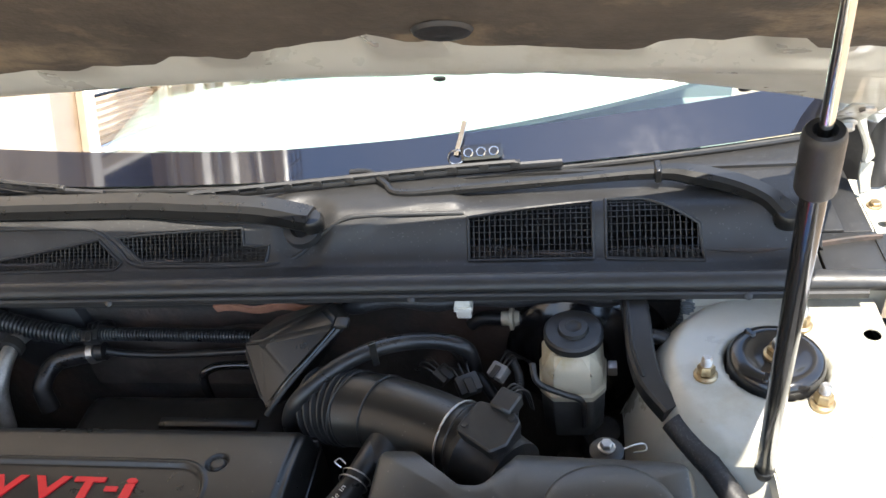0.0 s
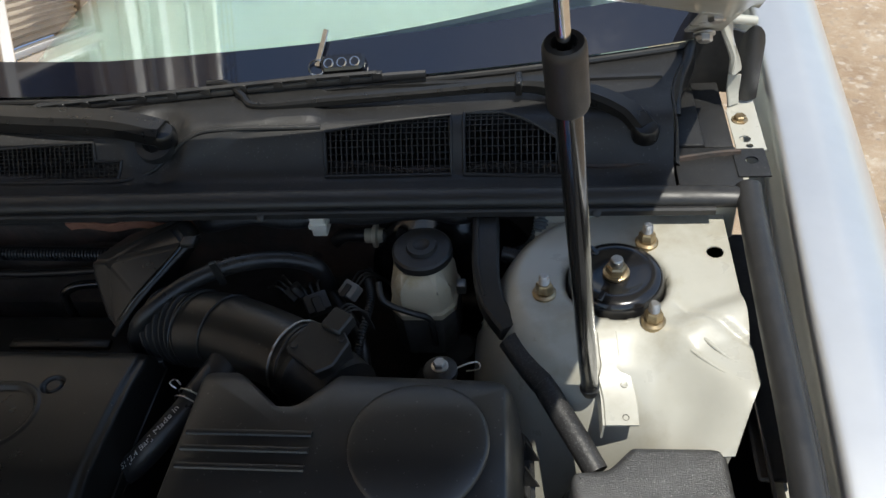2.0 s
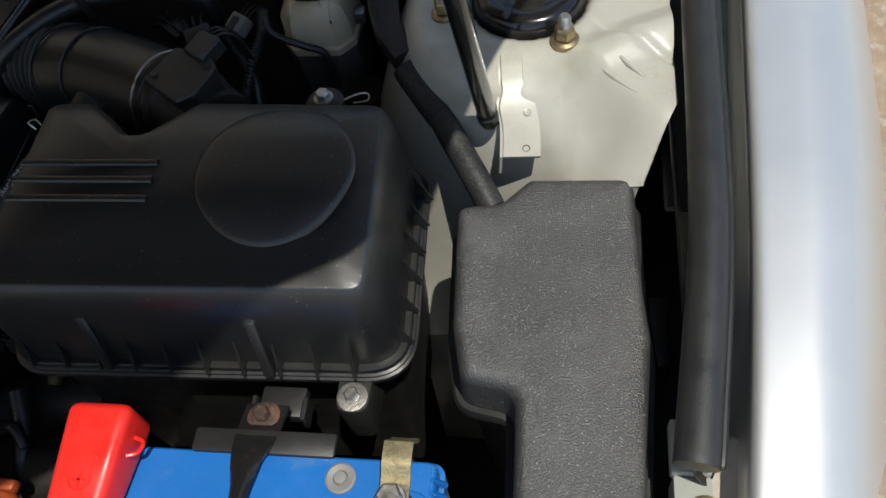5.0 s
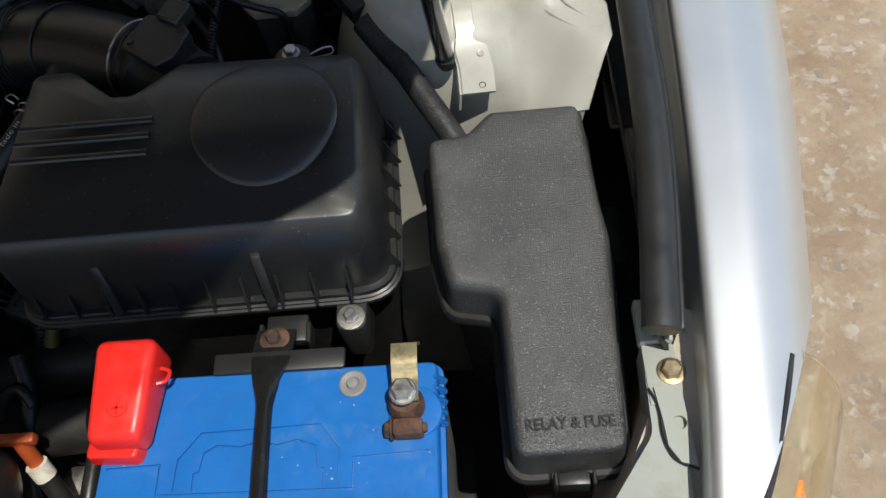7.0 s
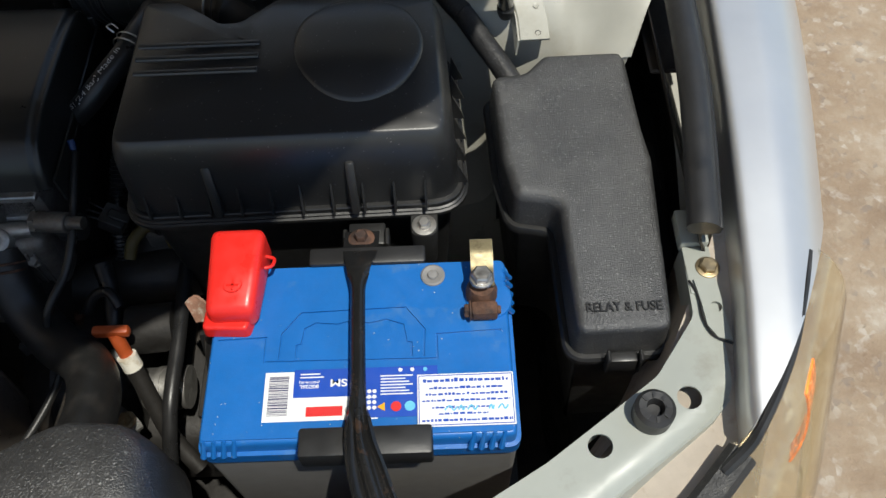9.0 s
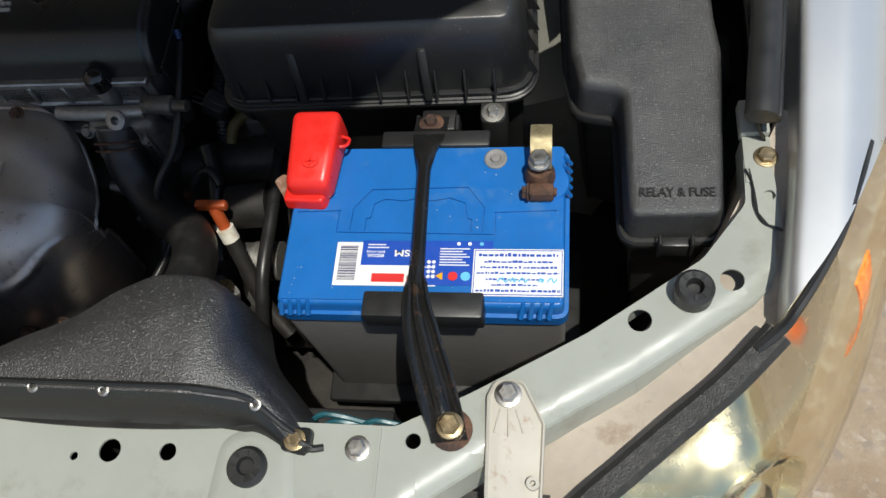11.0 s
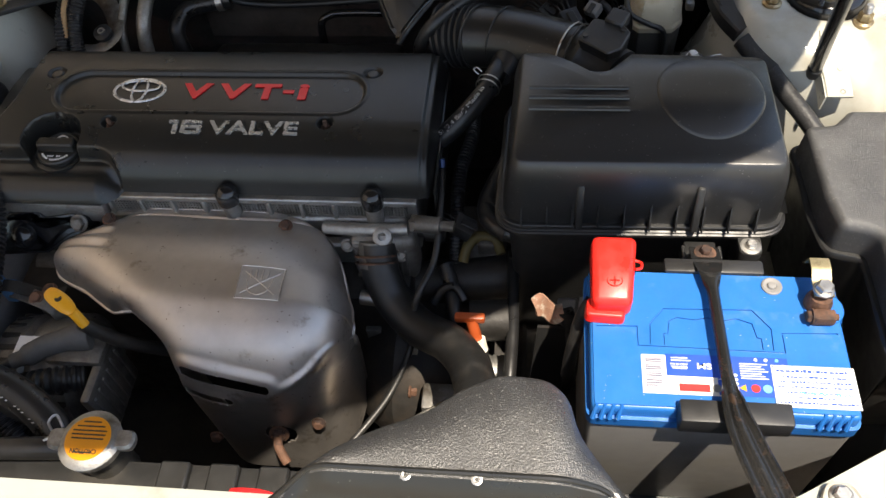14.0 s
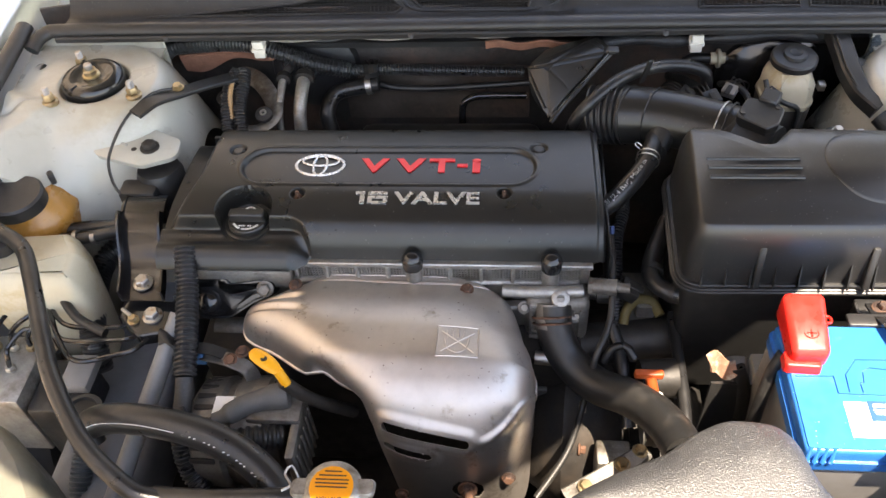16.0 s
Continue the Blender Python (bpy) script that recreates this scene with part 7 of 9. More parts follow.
# corrugated looms and cables along the firewall
b = tube([(-0.566, 0.73, 0.735), (-0.545, 0.728, 0.755), (-0.513, 0.722, 0.766), (-0.416, 0.718, 0.770), (-0.356, 0.716, 0.752), (-0.304, 0.715, 0.732), (-0.25, 0.715, 0.719)], 0.0125, 14, 8, ripple=0.0013, pitch=0.0055)
single("wiring_loom", b, LOOM, "black corrugated wiring loom along the firewall", "wiring loom", "wiring looms")
b = tube([(-0.25, 0.715, 0.719), (-0.176, 0.715, 0.721), (-0.085, 0.718, 0.716), (0.03, 0.720, 0.711)], 0.0085, 12, 8, ripple=0.001, pitch=0.0042)
single("wiring_loom", b, LOOM, "thin black corrugated wiring loom along the firewall", "wiring loom", "wiring looms")
b = tube([(0.14, 0.715, 0.765), (0.20, 0.715, 0.772), (0.27, 0.718, 0.768), (0.34, 0.716, 0.775), (0.42, 0.712, 0.780), (0.47, 0.705, 0.782)], lambda t: 0.009 + 0.0025 * math.sin(t * 23), 10, 8)
single("taped_harness", b, TAPE, "taped wiring harness below the cowl", "wiring harness")
b = tube([(0.34, 0.725, 0.772), (0.40, 0.722, 0.781), (0.455, 0.715, 0.778)], 0.006, 10, 8, ripple=0.0007, pitch=0.004)
single("wiring_loom", b, LOOM, "short black corrugated loom below the cowl", "wiring loom", "wiring looms")
b = tube([(0.541, 0.712, 0.795), (0.542, 0.700, 0.785), (0.538, 0.682, 0.770), (0.525, 0.674, 0.757), (0.500, 0.672, 0.750)], 0.0075, 12, 8, ripple=0.0009, pitch=0.0042)
single("wiring_loom", b, mat("grey_blue_loom", (0.07, 0.085, 0.095), 0.45, vary=0.2, scale=40), "grey-blue corrugated loom beside the strut tower", "wiring loom", "wiring looms")


def cable_channel():
    c = thing("cable_channel", (0.49, 0.60, 0.74), "black plastic cable channel running past the strut tower", "cable channel")
    part("channel", bar([(0.440, 0.716, 0.782), (0.462, 0.712, 0.791), (0.480, 0.700, 0.793), (0.484, 0.660, 0.788), (0.486, 0.615, 0.780), (0.494, 0.580, 0.771), (0.512, 0.553, 0.763)], lambda t: 0.028 - 0.006 * step(0.6, 1, t), 0.022, cut=0.12), PLASTIC, c)
    part("channel_rib", bar([(0.474, 0.690, 0.8045), (0.476, 0.655, 0.800), (0.478, 0.615, 0.792), (0.486, 0.582, 0.783)], 0.003, 0.004), PLASTIC, c)
    part("side_pipe", tube([(0.500, 0.655, 0.772), (0.516, 0.652, 0.768), (0.523, 0.640, 0.760), (0.523, 0.625, 0.735)], 0.0080, 12, 6), HOSE, c)
    part("bracket", box((0.500, 0.552, 0.764), (0.530, 0.566, 0.772), 0.002), PLASTIC, c)
    part("taped_section", tube([(0.512, 0.545, 0.760), (0.530, 0.522, 0.750), (0.545, 0.503, 0.744)], 0.0125, 12, 8), TAPE, c, "silvery taped section")
    part("sleeve", tube([(0.543, 0.506, 0.745), (0.560, 0.478, 0.736), (0.578, 0.448, 0.728), (0.592, 0.424, 0.720)], 0.0115, 14, 8), TAPE, c, "woven black sleeve")


cable_channel()


# ---- intake tube ----
def intake_tube():
    t = thing("intake_tube", (0.22, 0.55, 0.66), "black rubber air intake tube with bellows", "intake tube")
    part("bellows", tube([(0.132, 0.590, 0.727), (0.146, 0.586, 0.731), (0.162, 0.581, 0.735), (0.178, 0.575, 0.739)], 0.0405, 28, 8, ripple=0.0028, pitch=0.0095), RUBBER, t, "ribbed rubber bellows")
    part("pipe", tube([(0.172, 0.576, 0.738), (0.205, 0.568, 0.743), (0.245, 0.552, 0.748), (0.285, 0.532, 0.752), (0.318, 0.513, 0.755)], lambda s: 0.0415 - 0.004 * s, 32, 8), COVER, t)
    for i, (c, r) in enumerate((((0.178, 0.5745, 0.739), 0.0435), ((0.213, 0.565, 0.744), 0.0418), ((0.300, 0.523, 0.7535), 0.0405), ((0.309, 0.518, 0.7545), 0.0410))):
        ax = Vector((0.85, -0.5, 0.10)).normalized()
        ring = [Vector(c) + r * (math.cos(a * 0.2618) * ax.orthogonal().normalized() + math.sin(a * 0.2618) * ax.cross(ax.orthogonal().normalized())) for a in range(25)]
        part("band", tube(ring, 0.0012, 6, 1, smooth=False), STEEL if i == 2 else PLASTIC, t, "metal hose band" if i == 2 else "")
    part("spigot", ring_stack([(0, 0.020), (0.02, 0.017), (0.035, 0.0145)], (0.222, 0.530, 0.742), (-0.25, -0.8, -0.10), 20), RUBBER, t)
    part("tie_strap", box((-0.004, -0.002, -0.026), (0.004, 0.002, 0.026), 0.001, 1, None, pose(0.202, 0.606, 0.792, 20, 0, 20)), PLASTIC, t, "upright black strap")


intake_tube()


def airflow_sensor():
    s = thing("airflow_sensor", (0.333, 0.495, 0.74), "black airflow sensor with wiring plug on the intake neck", "airflow sensor")
    ax = (0.8, -0.45, 0.15)
    part("neck", ring_stack([(0, 0.039), (0.012, 0.041), (0.016, 0.038), (0.060, 0.038)], (0.312, 0.517, 0.752), (0.72, -0.62, 0.0), 32), PLASTIC, s)
    m = Matrix.Translation((0.338, 0.500, 0.796)) @ Matrix.Rotation(radians(-30), 4, "Z") @ Matrix.Rotation(radians(8), 4, "X")
    part("head", stack(fillet([(-0.026, -0.020), (0.018, -0.026), (0.028, -0.012), (0.026, 0.016), (0.012, 0.024), (-0.024, 0.018)], 0.005), [(-0.030, 0.004), (0.000, 0.001), (0.001, 0), (0.009, 0), (0.0105, 0.0015)], m=m), PLASTIC, s)
    for x, y in ((-0.019, -0.013), (0.017, 0.014)):
        part("screw", ring_stack([(0, 0.0035), (0.0018, 0.003)], m @ Vector((x, y, 0.0105)), (0, 0, 1), 14), DARK, s)
    k = part("plug", box((-0.010, 0.016, 0.000), (0.014, 0.040, 0.016), 0.002, 1, None, m), PLASTIC, s)
    for i, mm in enumerate((PLASTIC, HOSE, PLASTIC)):
        part("wire", tube([m @ Vector((-0.006 + i * 0.004, 0.040, 0.010)), m @ Vector((-0.004 + i * 0.004, 0.050, 0.009 - i * 0.002)), m @ Vector((0.000 + i * 0.003, 0.058, -0.010)), m @ Vector((0.002 + i * 0.002, 0.060, -0.040))], 0.0012, 6, 5), mm, k)


airflow_sensor()


def hose(pts, r, label, m=HOSE, name="hose", cat="hose", ripple=0.0, pitch=0.005, seg=14):
    return single(name, tube(pts, r, seg, 8, ripple=ripple, pitch=pitch), m, label, cat)


hose([(0.098, 0.572, 0.705), (0.104, 0.566, 0.735), (0.124, 0.570, 0.765), (0.161, 0.600, 0.779), (0.198, 0.626, 0.780), (0.235, 0.642, 0.776), (0.270, 0.648, 0.770), (0.296, 0.648, 0.757), (0.302, 0.650, 0.720)], 0.0095, "black breather hose curving over the intake tube")


def vent_hose():
    h = thing("vent_hose", (0.18, 0.45, 0.68), "black rubber hose with white print and spring clamp", "hose")
    pts = [(0.213, 0.522, 0.742), (0.205, 0.492, 0.744), (0.194, 0.466, 0.740), (0.172, 0.440, 0.728), (0.148, 0.424, 0.710), (0.120, 0.418, 0.690)]
    part("tube", tube(pts, 0.0130, 18, 8), HOSE, h)
    b = bmesh.new()
    ax = Vector((0.28, 0.93, 0.1)).normalized()
    s1 = ax.orthogonal().normalized()
    s2 = ax.cross(s1)
    for d in (-0.004, 0.004):
        tube([Vector((0.1985, 0.477, 0.7425)) + ax * d + 0.0155 * (s1 * math.cos(a * 0.35) + s2 * math.sin(a * 0.35)) for a in range(19)], 0.0009, 5, 1, b, smooth=False)
    part("clamp_ring", b, STEEL, h, "bright spring clamp")
    part("clamp_ears", tube([(0.186, 0.482, 0.756), (0.180, 0.485, 0.761), (0.184, 0.490, 0.760), (0.190, 0.486, 0.757)], 0.0009, 6, 3), STEEL, h)
    path = smooth_path(pts, 8)
    text = "PSI [2.4 Bar] Made in"
    a, c = path[17], path[33]
    me = letters(text, Matrix(), (a - c).length * 1.15, 0.0075, 0.0002)
    # lay the letters on the hose, following its bend
    co = [v.co.copy() for v in me.vertices]
    total = (a - c).length * 1.15
    for v, q in zip(me.vertices, co):
        f = 25 - q.x / total * 18
        i = max(0, min(len(path) - 2, int(f)))
        p = path[i].lerp(path[i + 1], f - i)
        tg = (path[i] - path[i + 1]).normalized()
        nn = Vector((-0.25, -0.50, 0.83))
        nn = (nn - tg * nn.dot(tg)).normalized()
        sd = nn.cross(tg)
        ang = q.y / 0.0130
        v.co = p + (nn * math.cos(ang) + sd * math.sin(ang)) * 0.01315
    part("printed_text", me, PAPER, h, "white printed lettering", smooth=0)


vent_hose()


def resonator():
    r = thing("resonator_box", (0.08, 0.64, 0.68), "black wedge-shaped plastic resonator with a lid seam", "resonator")
    b = bmesh.new()
    for p in ((0.032, 0.643, 0.775), (0.061, 0.633, 0.785), (0.128, 0.674, 0.800), (0.154, 0.647, 0.797), (0.100, 0.601, 0.760), (0.067, 0.580, 0.726),
              (0.040, 0.625, 0.735), (0.060, 0.695, 0.770), (0.138, 0.700, 0.792), (0.160, 0.680, 0.780), (0.085, 0.640, 0.690)):
        b.verts.new(p)
    bmesh.ops.convex_hull(b, input=b.verts[:])
    bmesh.ops.dissolve_limit(b, angle_limit=0.12, verts=b.verts[:], edges=b.edges[:])
    bmesh.ops.bevel(b, geom=b.edges[:], offset=0.004, segments=3, affect="EDGES")
    part("body", b, COVER, r, smooth=25)
    part("seam", tube([(0.160, 0.652, 0.797), (0.131, 0.627, 0.778), (0.104, 0.601, 0.759), (0.086, 0.589, 0.742), (0.070, 0.577, 0.724)], 0.0038, 8, 6), PLASTIC, r)
    part("seam", tube([(0.150, 0.642, 0.797), (0.122, 0.617, 0.776), (0.096, 0.598, 0.757), (0.079, 0.586, 0.739)], 0.0018, 8, 6), GLOSSBLACK, r)
    part("latch", box((0.150, 0.640, 0.796), (0.166, 0.655, 0.803), 0.002), PLASTIC, r)


resonator()

# parts on the firewall
hose([(-0.282, 0.655, 0.640), (-0.288, 0.668, 0.672), (-0.275, 0.695, 0.688), (-0.235, 0.705, 0.694), (-0.205, 0.708, 0.697)], 0.0125, "black heater hose curving up the firewall")
single("hose_clamp", ring_stack([(0, 0.0145), (0.009, 0.0145)], (-0.226, 0.7055, 0.6955), (1, 0.1, 0.1), 20), STEEL, "bright steel clamp on the heater hose", "hose clamp")
hose([(-0.205, 0.708, 0.697), (-0.181, 0.716, 0.684), (-0.125, 0.718, 0.680), (-0.05, 0.718, 0.684), (0.045, 0.718, 0.692)], 0.0055, "thin black pipe along the firewall")
hose([(-0.07, 0.69, 0.620), (-0.068, 0.69, 0.665), (-0.055, 0.695, 0.678), (-0.03, 0.70, 0.679), (0.035, 0.70, 0.679)], 0.0060, "thin black pipe bending down the firewall", GLOSSBLACK)
for x, r in ((-0.352, 0.0065), (-0.318, 0.0105)):
    q = thing("heater_pipe", (x, 0.66, 0.66), "dull aluminium heater pipe with black grommet", "pipe", "heater pipes")
    part("pipe", tube([(x, 0.735, 0.715), (x - 0.002, 0.700, 0.724), (x - 0.004, 0.668, 0.716), (x - 0.007, 0.640, 0.690), (x - 0.008, 0.622, 0.640)], r, 14, 8), ALU, q)
    part("grommet", ring_stack([(0, r + 0.012), (0.012, r + 0.010), (0.020, r + 0.004)], (x, 0.745, 0.712), (0, -1, 0.3), 20), RUBBER, q)
    part("joint", ring_stack([(0, r + 0.005), (0.012, r + 0.005)], (x - 0.002, 0.694, 0.724), (0, -1, 0), 16), DARK, q)
b = ring_stack([(0, 0.075), (0.012, 0.07), (0.016, 0.06)], (-0.315, 0.752, 0.705), (0, -1, 0.15), 36)
single("firewall_seal", b, RUBBER, "round black rubber firewall seal", "seal")


def lifting_bracket():
    g = thing("engine_hanger", (-0.41, 0.64, 0.64), "grey curved metal engine bracket with bolts", "bracket")
    b = tube([(-0.462, 0.690, 0.685), (-0.440, 0.712, 0.712), (-0.405, 0.700, 0.715), (-0.375, 0.665, 0.707), (-0.362, 0.625, 0.697), (-0.385, 0.602, 0.690), (-0.425, 0.604, 0.688)], 0.014, 8, 8, flat=0.28)
    part("arm", b, ALU, g)
    for p in ((-0.376, 0.621, 0.702), (-0.452, 0.668, 0.698)):
        k = part("grommet", ring_stack([(0, 0.0135), (0.006, 0.0135), (0.007, 0.011)], p, (0, -0.3, 1), 24), RUBBER, g)
        part("bush", ring_stack([(0.005, 0.0055), (0.010, 0.0055), (0.010, 0.003), (0.006, 0.0028)], p, (0, -0.3, 1), 18), STEEL, k)


lifting_bracket()
for dx in (0.0, 0.020):
    b = tube([(-0.418 + dx * 0.5, 0.668, 0.752), (-0.424 + dx * 0.9, 0.650, 0.746), (-0.430 + dx, 0.615, 0.722), (-0.425 + dx, 0.580, 0.690)], 0.0098, 12, 8, ripple=0.0011, pitch=0.0048)
    single("wiring_loom", b, LOOM, "split black corrugated loom behind the engine cover", "wiring loom", "wiring looms")
single("wire_bundle", tube([(-0.421, 0.645, 0.752), (-0.424, 0.625, 0.738), (-0.421, 0.600, 0.712)], 0.0042, 8, 6), mat("tan_wire_wrap", (0.35, 0.2, 0.09), 0.6), "tan wires showing through the split loom", "wires")
b = sheet(24, 6, lambda u, v: (-0.53 + 0.17 * u, 0.728 - 0.010 * v, 0.712 + 0.034 * v * (1 - 0.5 * u) + 0.030 * u - 0.008 * math.sin(u * 9) * (1 - v)), thick=0.004)
single("torn_insulation", b, mat("torn_brown_felt", (0.25, 0.115, 0.075), 0.95, vary=0.4, scale=30, bump=1.0, grain=300), "torn red-brown felt insulation on the firewall", "insulation")
b = sheet(40, 4, lambda u, v: (-0.46 + 0.56 * u, 0.722 - 0.010 * v, 0.770 + 0.016 * v + 0.003 * math.sin(u * 22) + 0.006 * u), thick=0.003)
single("firewall_flange", b, mat("dull_firewall_flange", (0.36, 0.345, 0.31), 0.6, vary=0.2, scale=20), "dull grey metal flange under the cowl", "flange")
b = sheet(20, 3, lambda u, v: (-0.03 + 0.16 * u, 0.716 - 0.006 * v, 0.757 + 0.015 * v + 0.003 * math.sin(u * 14)), thick=0.003)
single("torn_insulation", b, bpy.data.materials["torn_brown_felt"], "strip of torn brown felt below the cowl", "insulation")
im = thing("intake_manifold", (-0.09, 0.65, 0.56), "black plastic intake manifold behind the engine cover", "manifold")
part("plenum", box((-0.24, 0.60, 0.56), (0.06, 0.69, 0.640), 0.02, 3), PLASTIC, im)
part("ledge", box((-0.08, 0.585, 0.685), (0.045, 0.600, 0.693), 0.003), COVER, im, "smooth black ledge")
for i in range(5):
    part("runner", tube([(-0.215 + i * 0.058, 0.600, 0.615), (-0.215 + i * 0.058, 0.580, 0.640), (-0.215 + i * 0.058, 0.560, 0.650)], 0.022, 14, 6), PLASTIC, im)
single("heat_mat", sheet(24, 12, lambda u, v: (-0.27 + 0.31 * u, 0.742 + 0.004 * math.sin(u * 17) * math.sin(v * 8), 0.60 + 0.105 * v), thick=0.006), mat("sooty_silver_mat", (0.085, 0.072, 0.062), 0.45, metal=0.3, vary=0.4, scale=16, bump=0.8, grain=80, stain=(0.14, 0.10, 0.08), stain_amount=0.3), "sooty quilted heat mat on the firewall", "heat mat")

# ---- hoses and wiring in front of the engine ----
def radiator_hose():
    h = thing("radiator_hose", (0.13, 0.18, 0.58), "thick black rubber radiator hose with clamp", "radiator hose")
    part("tube", tube([(0.071, 0.290, 0.657), (0.074, 0.265, 0.630), (0.092, 0.238, 0.606), (0.125, 0.206, 0.600), (0.165, 0.176, 0.618), (0.190, 0.138, 0.642), (0.203, 0.095, 0.668), (0.206, 0.060, 0.690)], 0.0235, 26, 8), mat("clean_black_hose", (0.014, 0.0138, 0.0135), 0.42, vary=0.25, scale=25, bump=0.25, grain=700, stain=(0.028, 0.026, 0.024), stain_amount=0.2, stain_scale=30), h)
    ax = Vector((0.05, -0.75, -0.66)).normalized()
    s1 = ax.orthogonal().normalized()
    s2 = ax.cross(s1)
    b = bmesh.new()
    for d in (-0.004, 0.004):
        tube([Vector((0.069, 0.275, 0.643)) + ax * d + 0.0250 * (s1 * math.cos(a * 0.3) + s2 * math.sin(a * 0.3)) for a in range(22)], 0.0014, 6, 1, b, smooth=False)
    part("clamp", b, RUST, h, "rusty spring clamp")


radiator_hose()
hose([(0.146, 0.372, 0.700), (0.147, 0.345, 0.690), (0.146, 0.300, 0.668), (0.140, 0.262, 0.650), (0.122, 0.222, 0.630), (0.112, 0.202, 0.560), (0.090, 0.140, 0.545), (0.050, 0.080, 0.535)], 0.0042, "thin black cable hanging beside the engine", PLASTIC, "cable", "cable")
hose([(0.146, 0.378, 0.713), (0.147, 0.372, 0.705)], 0.0036, "blue plug at the end of a thin cable", mat("dark_blue_plug", (0.015, 0.04, 0.13), 0.5), "cable_plug", "plug")
hose([(0.170, 0.318, 0.580), (0.175, 0.334, 0.592), (0.190, 0.348, 0.597), (0.210, 0.346, 0.595), (0.220, 0.328, 0.588)], 0.0070, "yellow taped cable loop beside the gearbox", mat("faded_yellow_tape", (0.12, 0.09, 0.03), 0.6, vary=0.3, scale=40), "taped_cable", "cable")
hose([(0.236, 0.330, 0.590), (0.237, 0.270, 0.585), (0.238, 0.210, 0.580), (0.236, 0.150, 0.570), (0.232, 0.100, 0.53)], 0.0078, "grey-black cable running down past the battery", HOSE, "cable", "cable")
hose([(0.150, 0.300, 0.60), (0.160, 0.27, 0.585), (0.165, 0.235, 0.57), (0.170, 0.18, 0.54)], 0.010, "black cable behind the radiator hose", HOSE, "cable", "cable")


def dip_handle():
    d = thing("transmission_dipstick", (0.19, 0.20, 0.55), "orange transmission dipstick handle with white collar", "dipstick")
    part("handle", join(box((0.170, 0.200, 0.622), (0.206, 0.210, 0.634), 0.003), rod((0.190, 0.204, 0.625), (0.197, 0.190, 0.600), 0.007, 14)), ORANGE, d)
    part("collar", rod((0.197, 0.190, 0.604), (0.2005, 0.183, 0.590), 0.010, 16), WHITE, d, "white plastic collar")
    part("tube", tube([(0.200, 0.184, 0.592), (0.203, 0.178, 0.582), (0.212, 0.160, 0.555), (0.225, 0.135, 0.52), (0.25, 0.11, 0.49)], 0.009, 12, 6), DARK, d)


dip_handle()
b = rod((0.185, 0.232, 0.575), (0.232, 0.236, 0.575), 0.026, 20)
single("starter_motor", b, DARK, "dark cylindrical starter motor", "starter motor")
b = bmesh.new()
rod((0.19, 0.19, 0.52), (0.235, 0.19, 0.52), 0.022, 18, bm=b)
for i in range(4):
    ring_stack([(0, 0.0235), (0.005, 0.0235)], (0.205 + i * 0.009, 0.19, 0.52), (1, 0, 0), 18, 0, b)
single("shift_linkage", b, ALU, "dull metal fittings above the gearbox", "fitting")


def gearbox_fittings():
    g = thing("gearbox_bracket", (0.13, 0.15, 0.46), "bare aluminium bracket and bolts on the gearbox", "bracket")
    part("arm", bar([(0.090, 0.085, 0.520), (0.130, 0.105, 0.535), (0.165, 0.128, 0.540), (0.190, 0.150, 0.532)], lambda t: 0.034 - 0.012 * t, 0.010), ALU, g)
    part("foot", box((0.128, 0.132, 0.470), (0.172, 0.168, 0.530), 0.004, 2), ALU, g)
    for p in ((0.112, 0.098, 0.534), (0.158, 0.124, 0.546), (0.182, 0.146, 0.540)):
        bolt("bolt", p, 0.0075, 0.009, ZINC, g)
    part("stub_pipe", rod((0.048, 0.246, 0.600), (0.098, 0.240, 0.602), 0.0095, 16, bev=0.001), STEEL, g, "bright metal pipe stub")
    part("breather", tube([(0.138, 0.250, 0.585), (0.150, 0.262, 0.600), (0.166, 0.262, 0.606), (0.178, 0.248, 0.598)], 0.0055, 10, 6), HOSE, g)
    part("hose_joint", ring_stack([(0, 0.015), (0.010, 0.017), (0.022, 0.017), (0.026, 0.012)], (0.292, 0.236, 0.600), (1, -0.1, 0.1), 22), CASE, g, "pale grey ribbed joint")


gearbox_fittings()


def corroded_lug():
    g = thing("battery_cable_bracket", (0.28, 0.21, 0.5), "black bracket with bare copper-stained cable lug", "cable bracket")
    part("lug", sheet(8, 8, lambda u, v: (0.260 + 0.035 * u + 0.006 * v, 0.231 - 0.014 * v + 0.004 * math.sin(u * 6), 0.635 - 0.022 * v + 0.007 * math.sin(u * 5 + v * 2)), thick=0.003), mat("stained_copper", (0.40, 0.22, 0.15), 0.5, metal=0.3, vary=0.4, scale=60, stain=(0.6, 0.55, 0.45), stain_amount=0.4, stain_scale=70), g)
    part("bracket", sheet(6, 14, lambda u, v: (0.268 + 0.040 * u - 0.01 * v, 0.212 - 0.03 * v, 0.606 - 0.14 * v), thick=0.004), PLASTIC, g)
    part("cable", tube([(0.300, 0.225, 0.62), (0.310, 0.21, 0.59), (0.312, 0.20, 0.54), (0.305, 0.19, 0.48)], 0.010, 12, 6), HOSE, g)
    part("clip", box((0.316, 0.21, 0.60), (0.336, 0.24, 0.63), 0.003), CASE, g)


